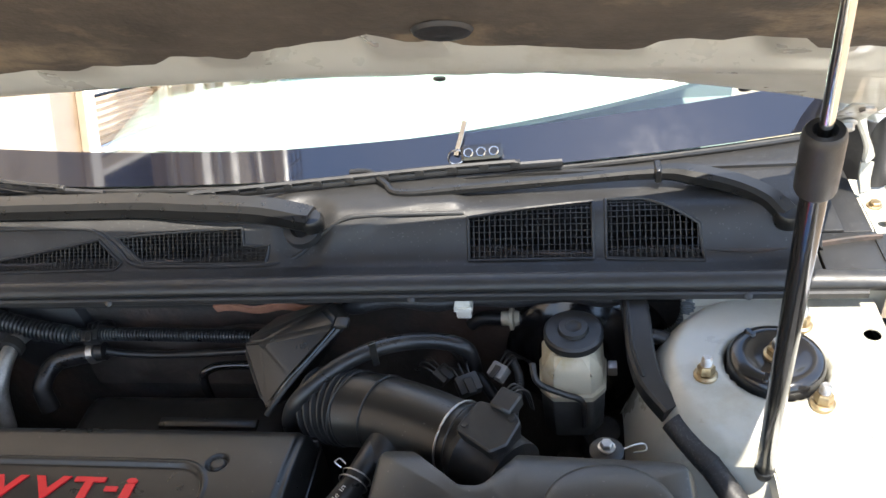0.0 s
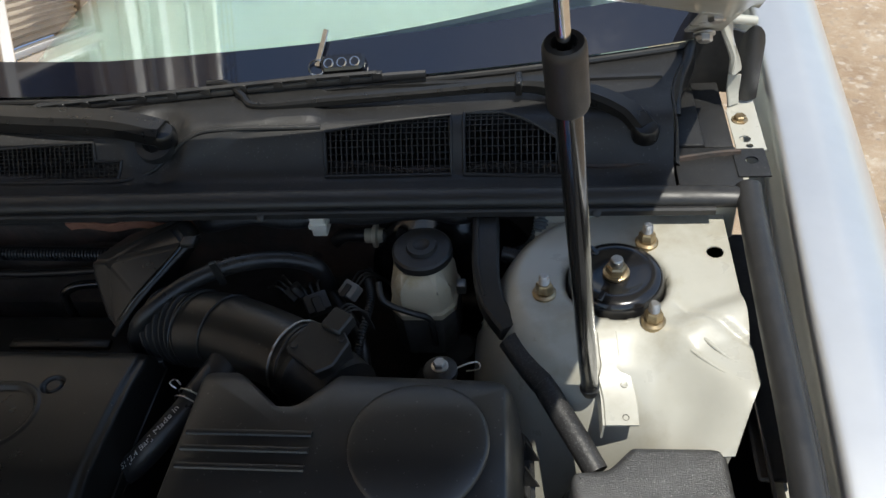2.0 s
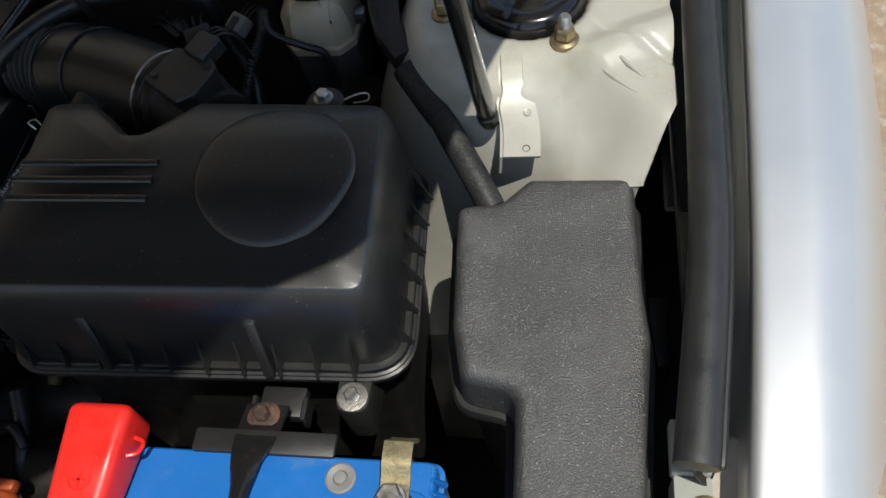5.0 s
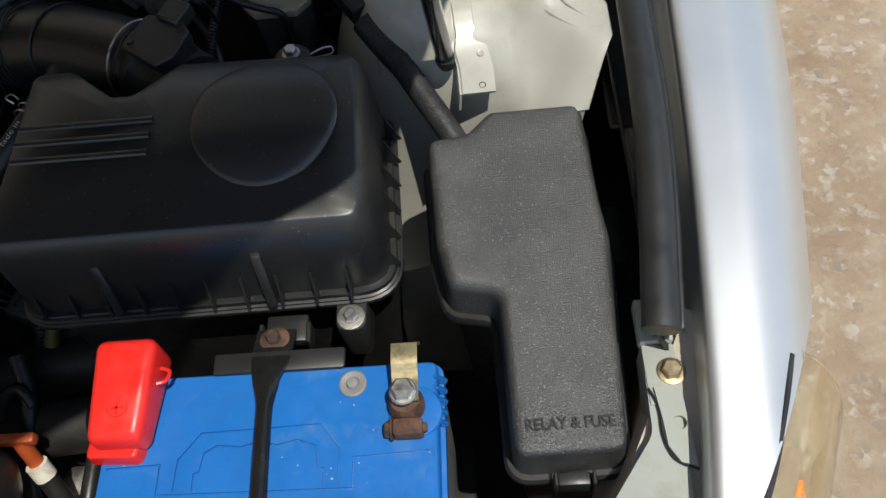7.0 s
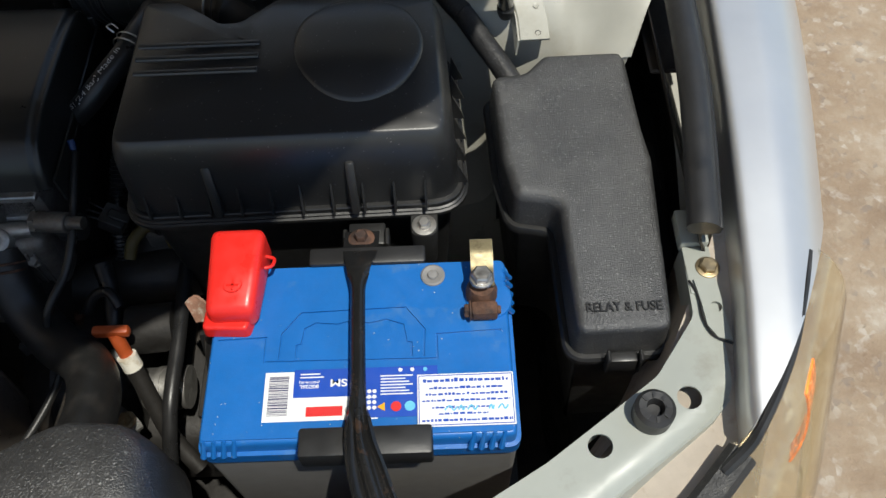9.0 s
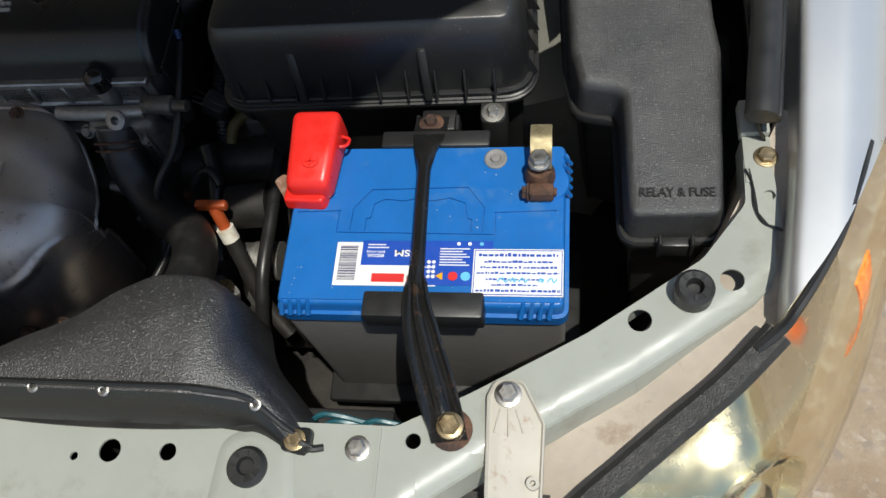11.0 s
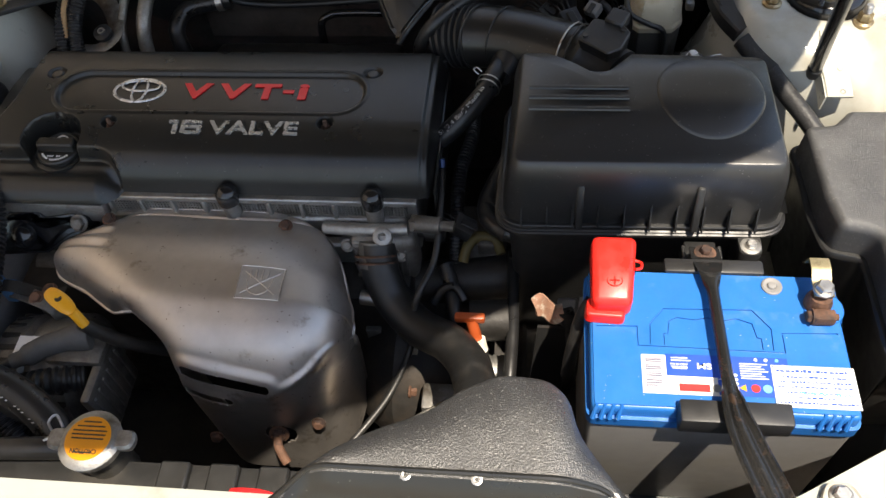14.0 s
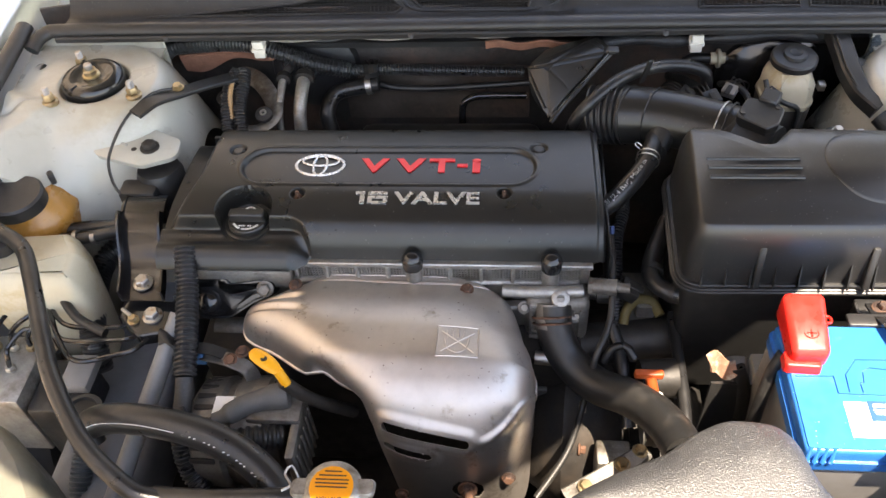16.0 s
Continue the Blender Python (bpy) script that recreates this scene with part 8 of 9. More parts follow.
corroded_lug()
hose([(0.302, 0.140, 0.62), (0.305, 0.150, 0.66), (0.312, 0.165, 0.70), (0.322, 0.175, 0.722)], 0.0075, "black battery cable rising to the positive terminal", HOSE, "cable", "cable")
single("battery_tray", box((0.305, 0.035, 0.470), (0.585, 0.225, 0.484), 0.004), PLASTIC, "black plastic battery tray", "battery tray")
b = bmesh.new()
for i, (x, y) in enumerate(((0.335, -0.030), (0.345, -0.036), (0.36, -0.040), (0.38, -0.034))):
    tube([(x, y, 0.60), (x + 0.01, y - 0.01, 0.66), (x + 0.03, y - 0.004, 0.685), (x + 0.07, y - 0.008, 0.672)], 0.0025, 6, 5, b)
single("wire_bundle", b, mat("teal_wire_wrap", (0.02, 0.10, 0.13), 0.4, vary=0.4, scale=50), "blue-green and black wires in front of the battery", "wires")
b = tube([(-0.05, -0.035, 0.66), (-0.02, -0.042, 0.70), (0.01, -0.046, 0.712), (0.035, -0.05, 0.708), (0.05, -0.04, 0.68)], 0.0035, 8, 6)
single("red_wire", b, REDPAINT, "thin red wire beside the radiator support", "wire")
single("radiator", join(box((-0.42, -0.062, 0.36), (0.42, -0.020, 0.655), 0.004), box((-0.43, -0.058, 0.655), (0.30, -0.012, 0.690), 0.008)), PLASTIC, "black radiator with plastic top tank", "radiator")
b = bmesh.new()
for x in (-0.10, -0.05, 0.0):
    box((x, -0.05, 0.690), (x + 0.03, -0.015, 0.700), 0.002, 1, b)
single("fan_shroud", b, PLASTIC, "black plastic fan shroud clips", "fan shroud")


def radiator_cap():
    c = thing("coolant_filler", (-0.16, -0.013, 0.70), "metal radiator cap with round yellow caution label", "radiator cap")
    z = 0.737
    part("disc", ring_stack([(-0.012, 0.029), (-0.002, 0.031), (0.0, 0.029), (0.003, 0.024)], (-0.16, -0.013, z), (0, 0, 1), 36), ALU, c)
    part("wing", stack(fillet([(-0.203, -0.024), (-0.117, -0.020), (-0.115, 0.000), (-0.203, -0.002)], 0.009), [(z - 0.012, 0.002), (z - 0.003, 0), (z + 0.001, 0.002)]), ALU, c)
    k = part("label", ring_stack([(0, 0.0225), (0.0006, 0.0222)], (-0.16, -0.013, z + 0.003), (0, 0, 1), 36), mat("orange_yellow_label", (0.64, 0.23, 0.008), 0.4, vary=0.1, scale=40), c, "yellow round caution label")
    turned = Matrix.Rotation(math.pi, 4, "Z")
    part("lettering", letters("CAUTION", Matrix.Translation((-0.16, -0.0265, z + 0.0039)) @ turned, 0.026, 0.0050, 0.0003, 0.02), DARK, k, smooth=0)
    b = bmesh.new()
    for i, (w, y) in enumerate(((0.009, 0.0135), (0.014, 0.009), (0.017, 0.0045), (0.017, 0.0005), (0.016, -0.0035), (0.009, -0.0175))):
        box((-0.16 - w, y - 0.0107, z + 0.0037), (-0.16 + w, y - 0.0093, z + 0.004), bm=b)
    tagged(part("print_bars", b, DARK, k, "small dark printed bars"), kind="stuff")
    part("neck", rod((-0.16, -0.013, 0.66), (-0.16, -0.013, z - 0.010), 0.022, 24), PLASTIC, c)
    part("spring_wire", tube([(-0.20, 0.004, 0.722), (-0.208, 0.014, 0.728), (-0.214, 0.006, 0.726), (-0.207, -0.004, 0.722), (-0.216, -0.010, 0.720)], 0.0014, 6, 4), STEEL, c)


radiator_cap()
hose([(-0.19, -0.010, 0.705), (-0.23, -0.014, 0.708), (-0.30, -0.016, 0.704), (-0.36, -0.012, 0.698)], 0.0115, "black overflow hose leading to the radiator cap")


def overflow_hose():
    h = thing("upper_coolant_hose", (-0.36, 0.06, 0.64), "large black rubber hose with white printed line", "hose")
    pts = [(-0.478, 0.070, 0.648), (-0.484, 0.082, 0.664), (-0.462, 0.090, 0.676), (-0.42, 0.088, 0.684), (-0.37, 0.080, 0.686), (-0.32, 0.068, 0.682), (-0.275, 0.048, 0.672), (-0.240, 0.020, 0.660), (-0.225, -0.01, 0.64)]
    part("tube", tube(pts, 0.0185, 20, 8), HOSE, h)
    path = smooth_path(pts, 8)
    b = bmesh.new()
    run = []
    for i in range(12, 58):
        tg = (path[i + 1] - path[i - 1]).normalized()
        nn = Vector((0.0, -0.75, 0.66))
        nn = (nn - tg * nn.dot(tg)).normalized()
        run.append(path[i] + nn * 0.0186)
    for i in range(0, 22):
        rod(run[i], run[i + 1], 0.0004, 5, bm=b)
    for i in range(24, 42):
        if i % 7 not in (3, 6):
            box((-0.0013, -0.0003, -0.0008), (0.0013, 0.0003, 0.0008), 0, 1, b, Matrix.Translation(run[i]))
    tagged(part("printed_line", b, PAPER, h, "white printed line and bars"), kind="stuff")


overflow_hose()
hose([(-0.70, 0.350, 0.735), (-0.662, 0.326, 0.745), (-0.620, 0.299, 0.742), (-0.579, 0.234, 0.740), (-0.539, 0.162, 0.735), (-0.505, 0.106, 0.731), (-0.447, 0.036, 0.722), (-0.383, -0.010, 0.710), (-0.345, -0.016, 0.698), (-0.30, -0.02, 0.68)], 0.0105, "long black rubber hose sweeping past the coolant tank")
hose([(-0.413, 0.322, 0.722), (-0.410, 0.300, 0.708), (-0.405, 0.270, 0.690), (-0.396, 0.215, 0.672), (-0.389, 0.165, 0.655)], 0.0135, "thick black corrugated loom hanging from the engine cover", LOOM, "wiring_loom", "wiring loom", 0.0015, 0.0062, 16)
hose([(-0.389, 0.165, 0.655), (-0.388, 0.150, 0.645), (-0.390, 0.130, 0.63), (-0.391, 0.115, 0.615)], 0.0115, "grey taped section of the loom", TAPE, "taped_harness", "wiring harness")
hose([(-0.391, 0.118, 0.62), (-0.390, 0.095, 0.592), (-0.378, 0.075, 0.565), (-0.352, 0.055, 0.545), (-0.33, 0.04, 0.52)], 0.0115, "black corrugated loom dropping behind the radiator", LOOM, "wiring_loom", "wiring loom", 0.0013, 0.0055, 14)


def alternator():
    a = thing("alternator", (-0.32, 0.13, 0.45), "cast aluminium alternator with slotted casing and black boot", "alternator")
    ax = Vector((1, 0.05, 0.05))
    part("casing", ring_stack([(0, 0.055), (0.01, 0.068), (0.045, 0.072), (0.05, 0.066), (0.058, 0.066), (0.062, 0.072), (0.10, 0.070), (0.115, 0.055)], (-0.385, 0.142, 0.560), ax, 40), SOOTALU, a)
    for i in range(9):
        ang = -0.9 + i * 0.24
        for x in (-0.36, -0.300):
            p = Vector((x, 0.142 + 0.0705 * math.sin(ang) * -1, 0.560 + 0.0705 * math.cos(ang)))
            part("cooling_slot", box((-0.016, -0.0035, -0.002), (0.016, 0.0035, 0.0025), 0.001, 1, None, Matrix.Translation(p) @ Matrix.Rotation(ang, 4, "X")), DARK, a)
    part("label", box((-0.350, 0.124, 0.6325), (-0.325, 0.152, 0.6345)), PAPER, a, "pale paper label")
    b = box((-0.300, 0.140, 0.545), (-0.252, 0.170, 0.628), 0.006)
    box((-0.306, 0.118, 0.626), (-0.238, 0.168, 0.638), 0.004, 2, b)
    box((-0.250, 0.072, 0.540), (-0.238, 0.160, 0.630), 0.004, 2, b)
    box((-0.306, 0.074, 0.540), (-0.246, 0.110, 0.552), 0.004, 2, b)
    for i in range(6):
        box((-0.237, 0.078 + 0.013 * i, 0.548), (-0.234, 0.083 + 0.013 * i, 0.622), 0.001, 1, b)
    part("end_frame", b, SOOTALU, a)
    k = part("boot", tube([(-0.343, 0.115, 0.638), (-0.325, 0.124, 0.640), (-0.308, 0.134, 0.643), (-0.288, 0.142, 0.645), (-0.272, 0.147, 0.645), (-0.258, 0.150, 0.643), (-0.254, 0.151, 0.643)],
                          lambda t: (0.0092 + 0.0040 * step(0.10, 0.16, t) + 0.0035 * step(0.45, 0.72, t)) * (1 - step(0.80, 1.02, t) ** 2) ** 0.5, 18, 8), mat("dusty_rubber_boot", (0.075, 0.073, 0.070), 0.6, vary=0.2, scale=40, bump=0.3), a, "dusty grey rubber boot")
    part("cable", tube([(-0.388, 0.128, 0.64), (-0.370, 0.105, 0.636), (-0.340, 0.117, 0.638)], 0.0065, 10, 6), HOSE, k)
    part("plug", tube([(-0.335, 0.096, 0.612), (-0.312, 0.098, 0.620), (-0.285, 0.104, 0.620), (-0.262, 0.112, 0.612)], 0.0150, 14, 8, ripple=0.0016, pitch=0.009), RUBBER, a, "ribbed black rubber plug")
    part("clamp_strip", sheet(12, 3, lambda u, v: (-0.395 + 0.085 * u, 0.200 + 0.016 * v, 0.655 - 0.012 * u + 0.006 * math.sin(u * 7)), thick=0.002), DARK, a)
    part("blue_clip", box((-0.402, 0.195, 0.648), (-0.386, 0.220, 0.672), 0.002), mat("blue_clip_plastic", (0.05, 0.16, 0.34), 0.5), a, "blue plastic clip")
    bolt("bolt", (-0.325, 0.207, 0.652), 0.007, 0.006, RUST, a)
    return a


alternator()


def engine_dipstick():
    d = thing("oil_dipstick", (-0.27, 0.16, 0.55), "yellow oil dipstick ring on a dark tube", "dipstick")
    part("ring", tube([(-0.298, 0.179, 0.694), (-0.292, 0.176, 0.694), (-0.276, 0.166, 0.692), (-0.264, 0.158, 0.689), (-0.258, 0.154, 0.686)], lambda t: 0.0045 + 0.0055 * math.sin(min(1, t * 1.15) * 3.0), 12, 6, flat=0.42), YELLOW, d)
    part("finger_hole", ring_stack([(0, 0.0042), (0.0006, 0.0040)], (-0.279, 0.168, 0.6962), (0.05, 0.1, 1), 18), DARK, d)
    part("stem", rod((-0.262, 0.157, 0.688), (-0.253, 0.151, 0.668), 0.0062, 14), YELLOW, d)
    part("tube", tube([(-0.258, 0.153, 0.670), (-0.236, 0.155, 0.635), (-0.214, 0.162, 0.605), (-0.19, 0.18, 0.56)], 0.0085, 12, 6), DARK, d)


engine_dipstick()
single("power_steering_pipe", rod((-0.415, 0.250, 0.672), (-0.482, 0.048, 0.545), 0.0125, 18), mat("grey_painted_pipe", (0.20, 0.20, 0.20), 0.45, vary=0.15, scale=20), "grey painted metal pipe slanting down", "pipe")
single("torn_rubber_flap", sheet(10, 6, lambda u, v: (-0.432 + 0.035 * u, 0.205 + 0.02 * v - 0.01 * u, 0.665 + 0.012 * math.sin(u * 3.1 + v * 2)), thick=0.003), RUBBER, "torn grey rubber flap beside the loom", "rubber flap")


# ---- left side of the bay ----
def engine_mount():
    e = thing("engine_mount", (-0.50, 0.38, 0.60), "black steel engine mount bracket with large bolts", "engine mount")
    b = stack(fillet([(-0.640, 0.545, 0.02), (-0.610, 0.590, 0.02), (-0.548, 0.562, 0.03), (-0.505, 0.532, 0.03), (-0.468, 0.515, 0.02), (-0.464, 0.478, 0.02), (-0.512, 0.458, 0.02), (-0.585, 0.480, 0.03)], 0.02), [(0.735, 0.002), (0.7435, 0), (0.745, 0.002)])
    part("top_plate", b, GREYP, e, "grey painted top plate")
    part("plate_hole", ring_stack([(0, 0.0042), (0.0006, 0.0040)], (-0.532, 0.492, 0.7448), (0, 0, 1), 16), DARK, e)
    part("pressed_rib", tube([(-0.625, 0.540, 0.7452), (-0.585, 0.520, 0.7456), (-0.545, 0.500, 0.7452)], 0.0022, 8, 6), GREYP, e)
    bolt("top_bolt", (-0.509, 0.495, 0.745), 0.0105, 0.010, DARK, e)
    part("bush", ring_stack([(0, 0.030), (0.02, 0.034), (0.050, 0.034), (0.060, 0.030)], (-0.497, 0.470, 0.665), (0, 0.1, 1), 28), RUBBER, e)
    prof = [(0.440, 0.705), (0.425, 0.716), (0.40, 0.720), (0.372, 0.716), (0.345, 0.700), (0.325, 0.684), (0.30, 0.672), (0.275, 0.668)]
    b = sheet(10, 28, lambda u, v: (-0.535 + 0.058 * u + 0.030 * v, *lerp_table([(i / 7, *p) for i, p in enumerate(prof)], v)), thick=-0.003)
    part("bracket_face", b, GLOSSBLACK, e)
    for s in (0, 1):
        b = sheet(20, 6, lambda u, v: (-0.535 + 0.058 * s + 0.030 * u, lerp_table([(i / 7, *p) for i, p in enumerate(prof)], u)[0], lerp_table([(i / 7, *p) for i, p in enumerate(prof)], u)[1] + 0.018 * math.sin(min(1, u * 2) * 1.57) * v * (1.0 if u > 0.35 else 0.2)), thick=0.003)
        part("bracket_wall", b, GLOSSBLACK, e)
    bolt("bolt", (-0.480, 0.300, 0.673), 0.010, 0.011, STEEL, e)
    b = stack(fillet([(-0.505, 0.285), (-0.430, 0.285), (-0.425, 0.235), (-0.470, 0.225), (-0.505, 0.255)], 0.010), [(0.636, 0), (0.654, 0), (0.656, 0.002)])
    k = part("foot", b, GLOSSBLACK, e)
    bolt("bolt", (-0.459, 0.258, 0.656), 0.010, 0.011, STEEL, k)
    bolt("earth_bolt", (-0.483, 0.250, 0.656), 0.006, 0.009, ZINC, k)
    part("wire_end", rod((-0.500, 0.262, 0.665), (-0.485, 0.252, 0.664), 0.0028, 8), STEEL, k)
    b = bar([(-0.525, 0.520, 0.786), (-0.505, 0.548, 0.788), (-0.480, 0.580, 0.778), (-0.455, 0.615, 0.766), (-0.420, 0.655, 0.752)], 0.026, 0.006)
    k = part("stay", b, PLASTIC, e, "black stamped steel stay")
    bolt("stay_bolt", (-0.483, 0.588, 0.781), 0.007, 0.008, ZINC, k)
    part("earth_wire", tube([(-0.488, 0.580, 0.786), (-0.515, 0.560, 0.790), (-0.545, 0.52, 0.775), (-0.560, 0.47, 0.75), (-0.548, 0.435, 0.735), (-0.535, 0.42, 0.725)], 0.0022, 8, 6), RUBBER, e, "thin black earth wire")
    part("damper", box((-0.545, 0.425, 0.655), (-0.490, 0.458, 0.720), 0.006, 2), PLASTIC, e)


engine_mount()


def sensor_clip():
    k = thing("wiring_clip", (-0.365, 0.205, 0.63), "corroded metal wiring clip with blue plug on the alternator", "wiring clip")
    part("strap", bar([(-0.384, 0.216, 0.632), (-0.362, 0.207, 0.640), (-0.338, 0.196, 0.648), (-0.318, 0.190, 0.640), (-0.312, 0.186, 0.615)], 0.020, 0.004), SOOTALU, k)
    part("blue_plug", box((-0.397, 0.208, 0.618), (-0.382, 0.228, 0.642), 0.002, 2), mat("faded_blue_plastic", (0.05, 0.16, 0.34), 0.5, vary=0.2, scale=60), k, "faded blue plug")
    bolt("bolt", (-0.339, 0.196, 0.650), 0.0065, 0.006, RUST, k, axis=(0.1, -0.3, 1))


sensor_clip()


def steering_reservoir():
    p = thing("power_steering_reservoir", (-0.69, 0.42, 0.60), "amber power steering reservoir with black cap", "reservoir")
    c = (-0.678, 0.424)
    part("bottle", ring_stack([(0.63, 0.048), (0.64, 0.056), (0.676, 0.058), (0.684, 0.060), (0.690, 0.060), (0.697, 0.055), (0.712, 0.046), (0.722, 0.036)], (*c, 0), (0, 0, 1), 40), AMBER, p)
    k = part("cap", ring_stack([(0.720, 0.039), (0.738, 0.039), (0.741, 0.036), (0.7415, 0.020), (0.742, 0.004)], (*c, 0), (0.0, -0.03, 1), 40), RUBBER, p, "grey-black screw cap")
    for a in (0.6, 2.7, 4.4):
        part("cap_lug", box((0.036, -0.008, 0.722), (0.044, 0.008, 0.739), 0.002, 1, None, Matrix.Translation((*c, 0)) @ Matrix.Rotation(a, 4, "Z")), RUBBER, k)
    for i in range(2):
        part("hose", tube([(-0.655, 0.385 + i * 0.018, 0.665), (-0.61, 0.385 + i * 0.02, 0.668), (-0.56, 0.392 + i * 0.014, 0.674), (-0.53, 0.396 + i * 0.01, 0.680)], 0.0095, 12, 6), HOSE, p)
    for x in (-0.612, -0.585):
        part("clamp", ring_stack([(0, 0.0110), (0.006, 0.0110)], (x, 0.387, 0.6685), (1, 0.1, 0.1), 18), STEEL, p, "bright hose clamp")


steering_reservoir()


def coolant_tank():
    w = thing("coolant_tank", (-0.63, 0.31, 0.50), "cream plastic coolant overflow tank", "tank")
    out = fillet([(-0.70, 0.365, 0.02), (-0.592, 0.375, 0.02), (-0.560, 0.330, 0.02), (-0.556, 0.272, 0.02), (-0.70, 0.262, 0.02)], 0.02, 6)
    part("bottle", stack(out, [(0.50, 0.012), (0.60, 0.003), (0.65, 0.0), (0.684, 0.004), (0.702, 0.012), (0.708, 0.020)]), CREAM, w)
    part("cap", ring_stack([(0, 0.020), (0.018, 0.020), (0.020, 0.017)], (-0.676, 0.330, 0.706), (0, 0, 1), 26), PLASTIC, w, "black hose cap")


coolant_tank()


def abs_unit():
    a = thing("brake_actuator", (-0.63, 0.19, 0.45), "aluminium brake actuator block with black control box", "brake actuator")
    part("block", box((-0.70, 0.150, 0.48), (-0.628, 0.258, 0.605), 0.004), ALU, a)
    part("control_box", box((-0.626, 0.150, 0.46), (-0.560, 0.235, 0.585), 0.006), PLASTIC, a, "black plastic control box")
    part("connector", box((-0.585, 0.178, 0.585), (-0.545, 0.232, 0.602), 0.004), CASE, a)
    for i, (x, y) in enumerate(((-0.69, 0.235), (-0.665, 0.235), (-0.64, 0.235), (-0.655, 0.20))):
        k = part("pipe_nut", hexhead(bmesh.new(), (x, y, 0.605), 0.007, 0.010, flange=0), STEEL if i % 2 else ZINC, a)
        run = (((-0.654, 0.318, 0.65), (-0.637, 0.308, 0.65), (-0.597, 0.259, 0.65), (-0.570, 0.243, 0.65), (-0.535, 0.242, 0.65), (-0.500, 0.245, 0.65), (-0.484, 0.262, 0.645)),
               ((-0.639, 0.255, 0.65), (-0.612, 0.268, 0.65), (-0.580, 0.225, 0.65), (-0.542, 0.219, 0.65), (-0.504, 0.222, 0.65), (-0.479, 0.227, 0.65), (-0.466, 0.250, 0.645)),
               ((-0.618, 0.270, 0.652), (-0.585, 0.230, 0.652), (-0.555, 0.195, 0.65), (-0.530, 0.188, 0.65), (-0.496, 0.198, 0.65), (-0.472, 0.207, 0.65), (-0.460, 0.230, 0.645)),
               ((-0.650, 0.215, 0.640), (-0.630, 0.235, 0.652), (-0.600, 0.230, 0.648), (-0.575, 0.205, 0.645)))[i]
        part("brake_pipe", tube([(x, y, 0.612), (x + 0.004, y + 0.006, 0.635), *run], 0.0034, 8, 6), GLOSSBLACK, k, "thin black steel brake pipe")


abs_unit()
hose([(-0.700, 0.300, 0.662), (-0.66, 0.306, 0.672), (-0.63, 0.312, 0.676), (-0.60, 0.290, 0.668), (-0.565, 0.255, 0.655), (-0.52, 0.235, 0.648)], 0.0065, "black rubber pipe across the brake actuator")
hose([(-0.535, 0.440, 0.625), (-0.575, 0.422, 0.612), (-0.597, 0.386, 0.602), (-0.585, 0.320, 0.600), (-0.566, 0.262, 0.598), (-0.56, 0.235, 0.56)], 0.0165, "thick black corrugated loom beside the inner fender", LOOM, "wiring_loom", "wiring loom", 0.0016, 0.0065, 16)
hose([(-0.555, 0.150, 0.58), (-0.545, 0.120, 0.55), (-0.548, 0.08, 0.52), (-0.55, 0.05, 0.48)], 0.013, "blue-grey corrugated loom below the brake actuator", bpy.data.materials["grey_blue_loom"], "wiring_loom", "wiring loom", 0.0014, 0.006, 14)
single("side_member", box((-0.60, -0.02, 0.40), (-0.47, 0.44, 0.52), 0.02, 3), mat("dusty_blue_grey_metal", (0.16, 0.17, 0.185), 0.5, vary=0.2, scale=8, bump=0.2), "dusty blue-grey side member", "side member", kind="structure")
b = stack(fillet([(-0.61, 0.095, 0.02), (-0.570, 0.074, 0.01), (-0.528, 0.036, 0.02), (-0.490, -0.014, 0.02), (-0.51, -0.05, 0.02), (-0.61, -0.05, 0.02)], 0.02), [(0.55, 0), (0.66, 0.0), (0.685, 0.006), (0.690, 0.012)])
# Pale plastic toned dark in place of shade on this corner; stains are dirt.
single("washer_bottle", b, mat("shade_toned_dirty_bottle", (0.12, 0.118, 0.095), 0.45, vary=0.15, scale=14, stain=(0.12, 0.1, 0.07), stain_amount=0.3), "pale washer fluid bottle beside the headlight", "washer bottle")
single("clip_ring", ring_stack([(0, 0.022), (0.006, 0.024), (0.008, 0.018), (0.004, 0.016)], (-0.50, 0.11, 0.655), (0.1, 0, 1), 24), PLASTIC, "black toothed plastic hose clip", "clip")


# dark hoses between the engine cover and the air filter box
hose([(0.262, 0.500, 0.675), (0.248, 0.468, 0.668), (0.222, 0.415, 0.660), (0.202, 0.360, 0.655), (0.208, 0.330, 0.652), (0.240, 0.312, 0.650), (0.285, 0.305, 0.640)], 0.0125, "black hose between engine and air filter box", HOSE, "hose", "hose")
for p, ax in (((0.236, 0.442, 0.664), (-0.5, -1, -0.1)), ((0.204, 0.352, 0.654), (-0.1, -1, 0)), ((0.226, 0.318, 0.651), (1, -0.5, 0))):
    single("hose_clamp", ring_stack([(-0.004, 0.0142), (0.004, 0.0142)], p, ax, 20), DARK, "dark spring clamp on a black hose", "hose clamp", "hose clamps")
hose([(0.175, 0.520, 0.650), (0.174, 0.470, 0.652), (0.162, 0.420, 0.640), (0.160, 0.360, 0.610), (0.160, 0.320, 0.570)], 0.0085, "black corrugated loom beside the engine", LOOM, "wiring_loom", "wiring loom", 0.001, 0.0045)
single("selector_bracket", join(box((0.160, 0.300, 0.560), (0.225, 0.420, 0.572), 0.003), box((0.188, 0.335, 0.572), (0.215, 0.365, 0.596), 0.004)), SOOTALU, "sooty metal bracket above the gearbox", "bracket")

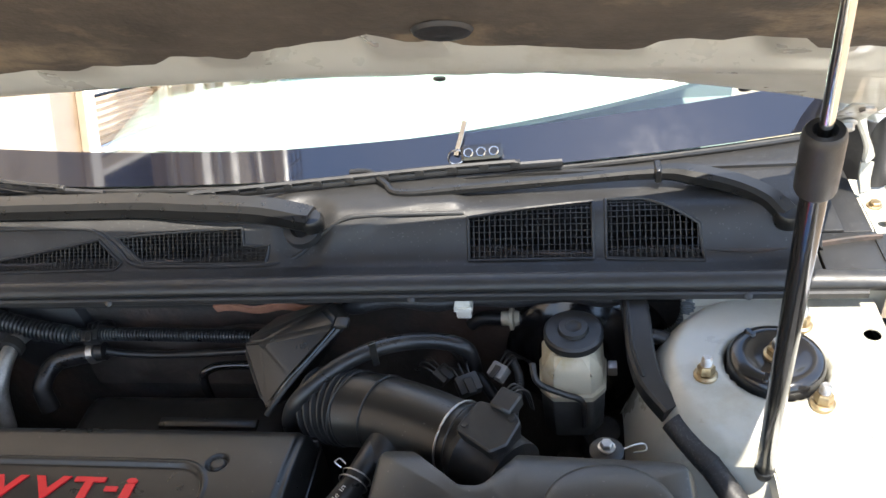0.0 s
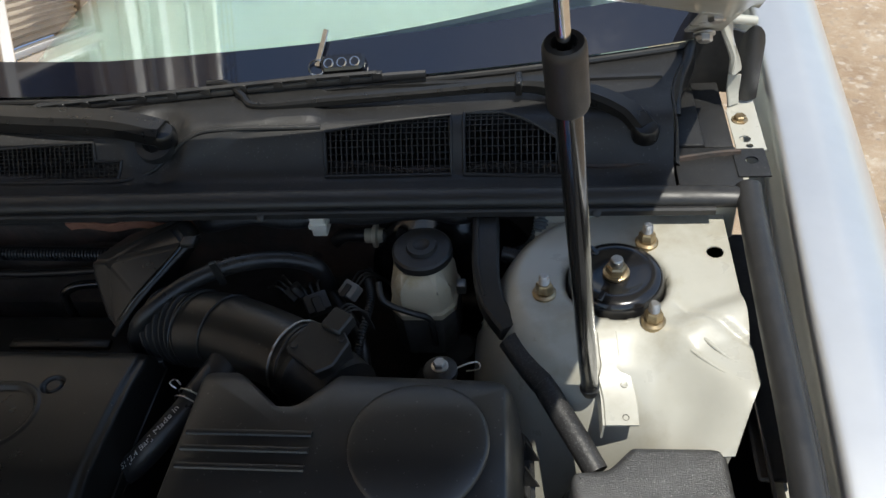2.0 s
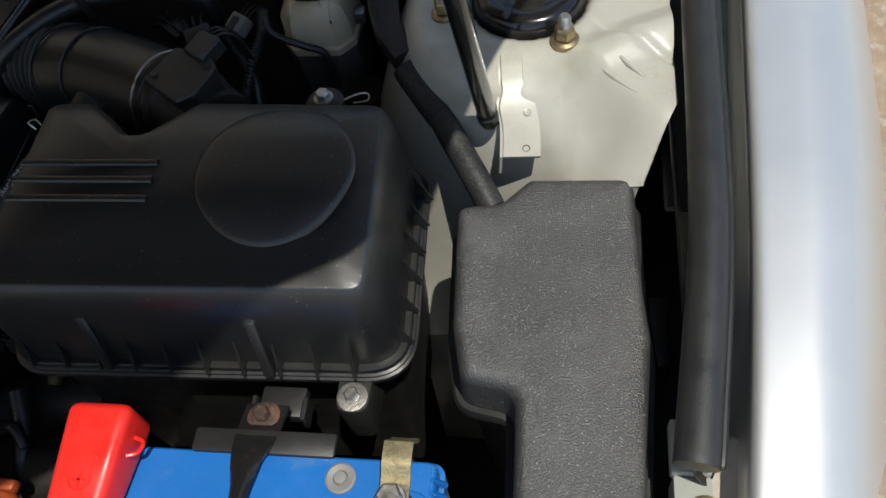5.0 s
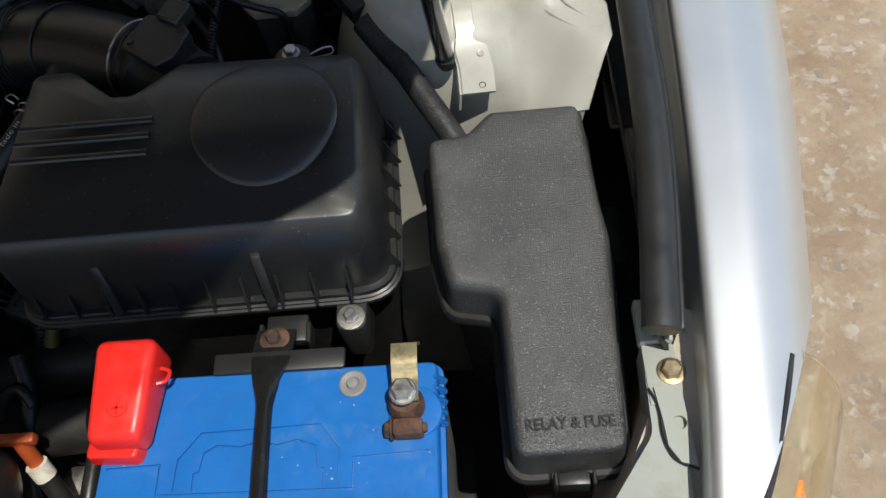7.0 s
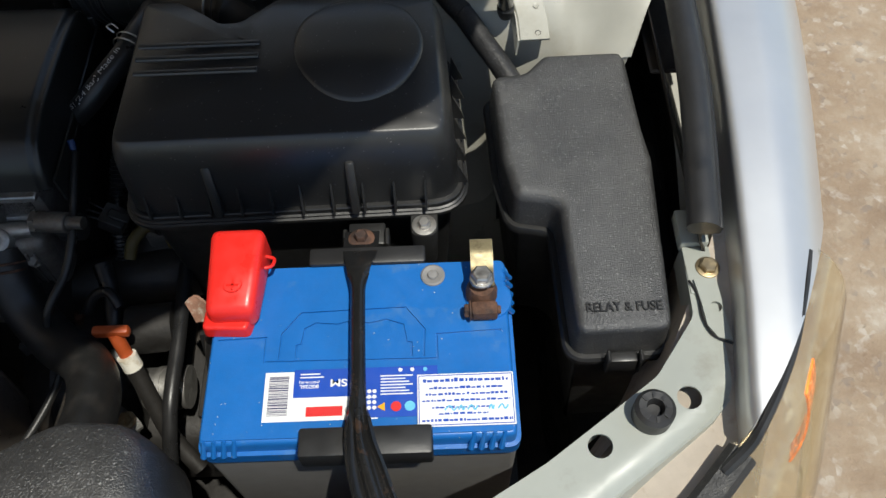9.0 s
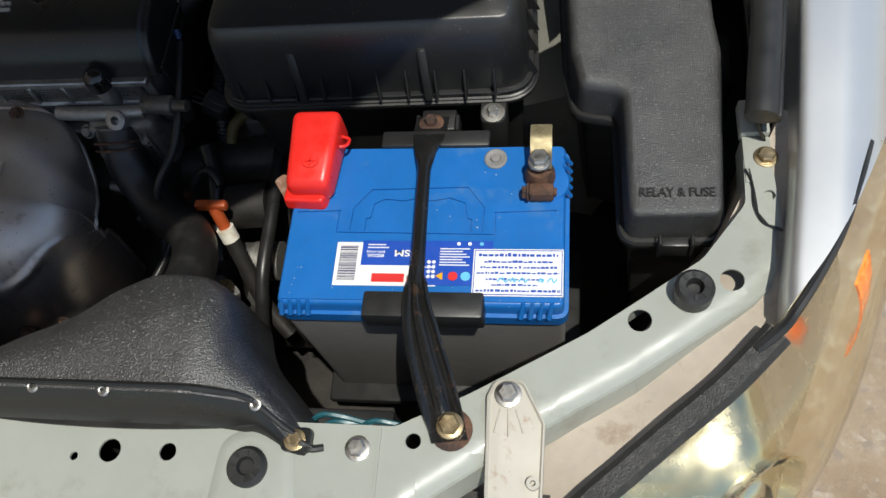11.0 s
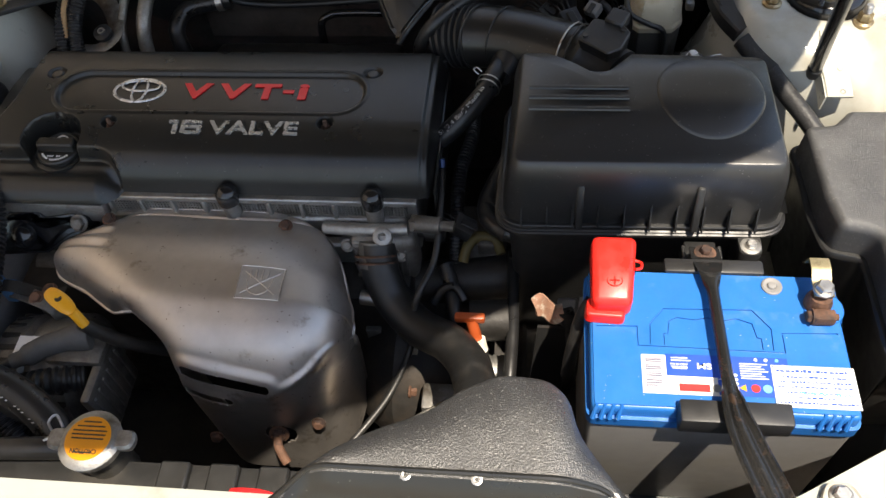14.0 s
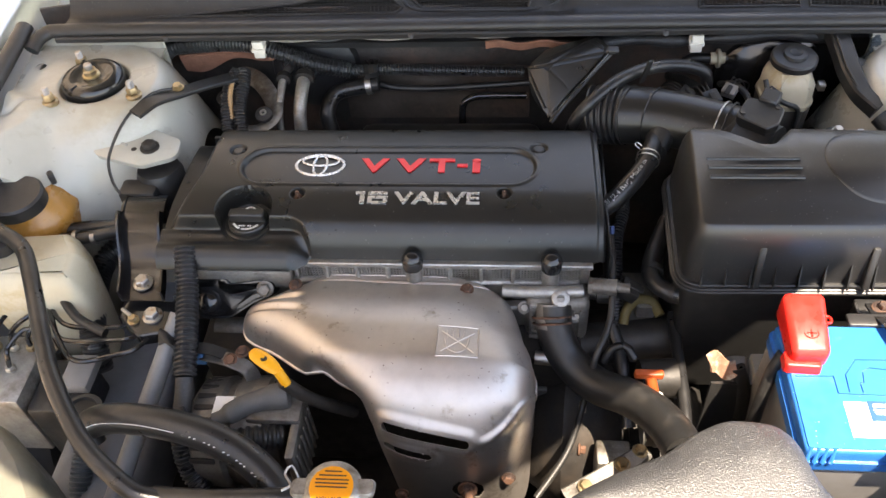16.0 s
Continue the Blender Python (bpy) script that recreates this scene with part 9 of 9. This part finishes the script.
# behind the intake tube
b = ring_stack([(0, 0.098), (0.012, 0.104), (0.022, 0.104), (0.030, 0.096), (0.046, 0.062), (0.050, 0.040)], (0.432, 0.765, 0.655), (0, -1, 0.05), 48)
single("brake_booster", b, GLOSSBLACK, "round black brake booster on the firewall", "brake booster")
hose([(0.262, 0.735, 0.690), (0.275, 0.690, 0.716), (0.296, 0.655, 0.722), (0.322, 0.622, 0.716), (0.345, 0.590, 0.700), (0.350, 0.560, 0.670)], 0.0070, "black rubber hose below the brake reservoir")
hose([(0.335, 0.700, 0.700), (0.345, 0.660, 0.728), (0.356, 0.622, 0.735), (0.352, 0.580, 0.728), (0.346, 0.550, 0.705)], 0.0045, "thin black corrugated loom beside the airflow sensor", LOOM, "wiring_loom", "wiring loom", 0.0006, 0.0035, 10)


def connector(p, turn, size, m, label):
    k = thing("wiring_connector", p, label, "connector", "wiring connectors")
    w, d, h = size
    at = Matrix.Translation(p) @ Matrix.Rotation(turn, 4, "Z") @ Matrix.Rotation(0.4, 4, "X")
    part("housing", box((-w / 2, -d / 2, -h / 2), (w / 2, d / 2, h / 2), 0.002, 2, None, at), m, k)
    part("latch", box((-w / 5, -d / 2 - 0.003, h / 2), (w / 5, d / 4, h / 2 + 0.003), 0.001, 1, None, at), PLASTIC, k)
    for i in range(3):
        part("wire", tube([at @ Vector((w * (i - 1) / 4, d / 2, 0)), at @ Vector((w * (i - 1) / 3, d / 2 + 0.014, -0.002)), at @ Vector((w * (i - 1) / 2 + 0.004, d / 2 + 0.024, -0.020)), at @ Vector((0.010, d / 2 + 0.026, -0.045))], 0.0012, 6, 4), (HOSE, TAPE, PLASTIC)[i], k)


connector((0.300, 0.608, 0.742), 0.5, (0.026, 0.022, 0.016), PLASTIC, "black wiring connector beside the intake tube")
connector((0.332, 0.632, 0.738), -0.6, (0.020, 0.018, 0.014), CASE, "grey wiring connector beside the brake reservoir")
connector((0.268, 0.630, 0.735), 1.0, (0.022, 0.018, 0.014), PLASTIC, "black wiring connector beside the breather hose")
connector((-0.215, 0.708, 0.722), 0.2, (0.022, 0.016, 0.018), PLASTIC, "black wiring connector on the firewall")
connector((0.172, 0.330, 0.640), 1.3, (0.024, 0.026, 0.020), PLASTIC, "black wiring connector beside the coolant outlet")
b = join(rod((0.118, 0.300, 0.684), (0.150, 0.296, 0.686), 0.0105, 18, bev=0.001), rod((0.150, 0.296, 0.686), (0.166, 0.294, 0.687), 0.0065, 14))
hexhead(b, (0.112, 0.3005, 0.6835), 0.0115, 0.009, (1, -0.1, 0.05), flange=0)
single("coolant_sensor", b, SOOTALU, "dull metal coolant sensor in the outlet", "sensor")
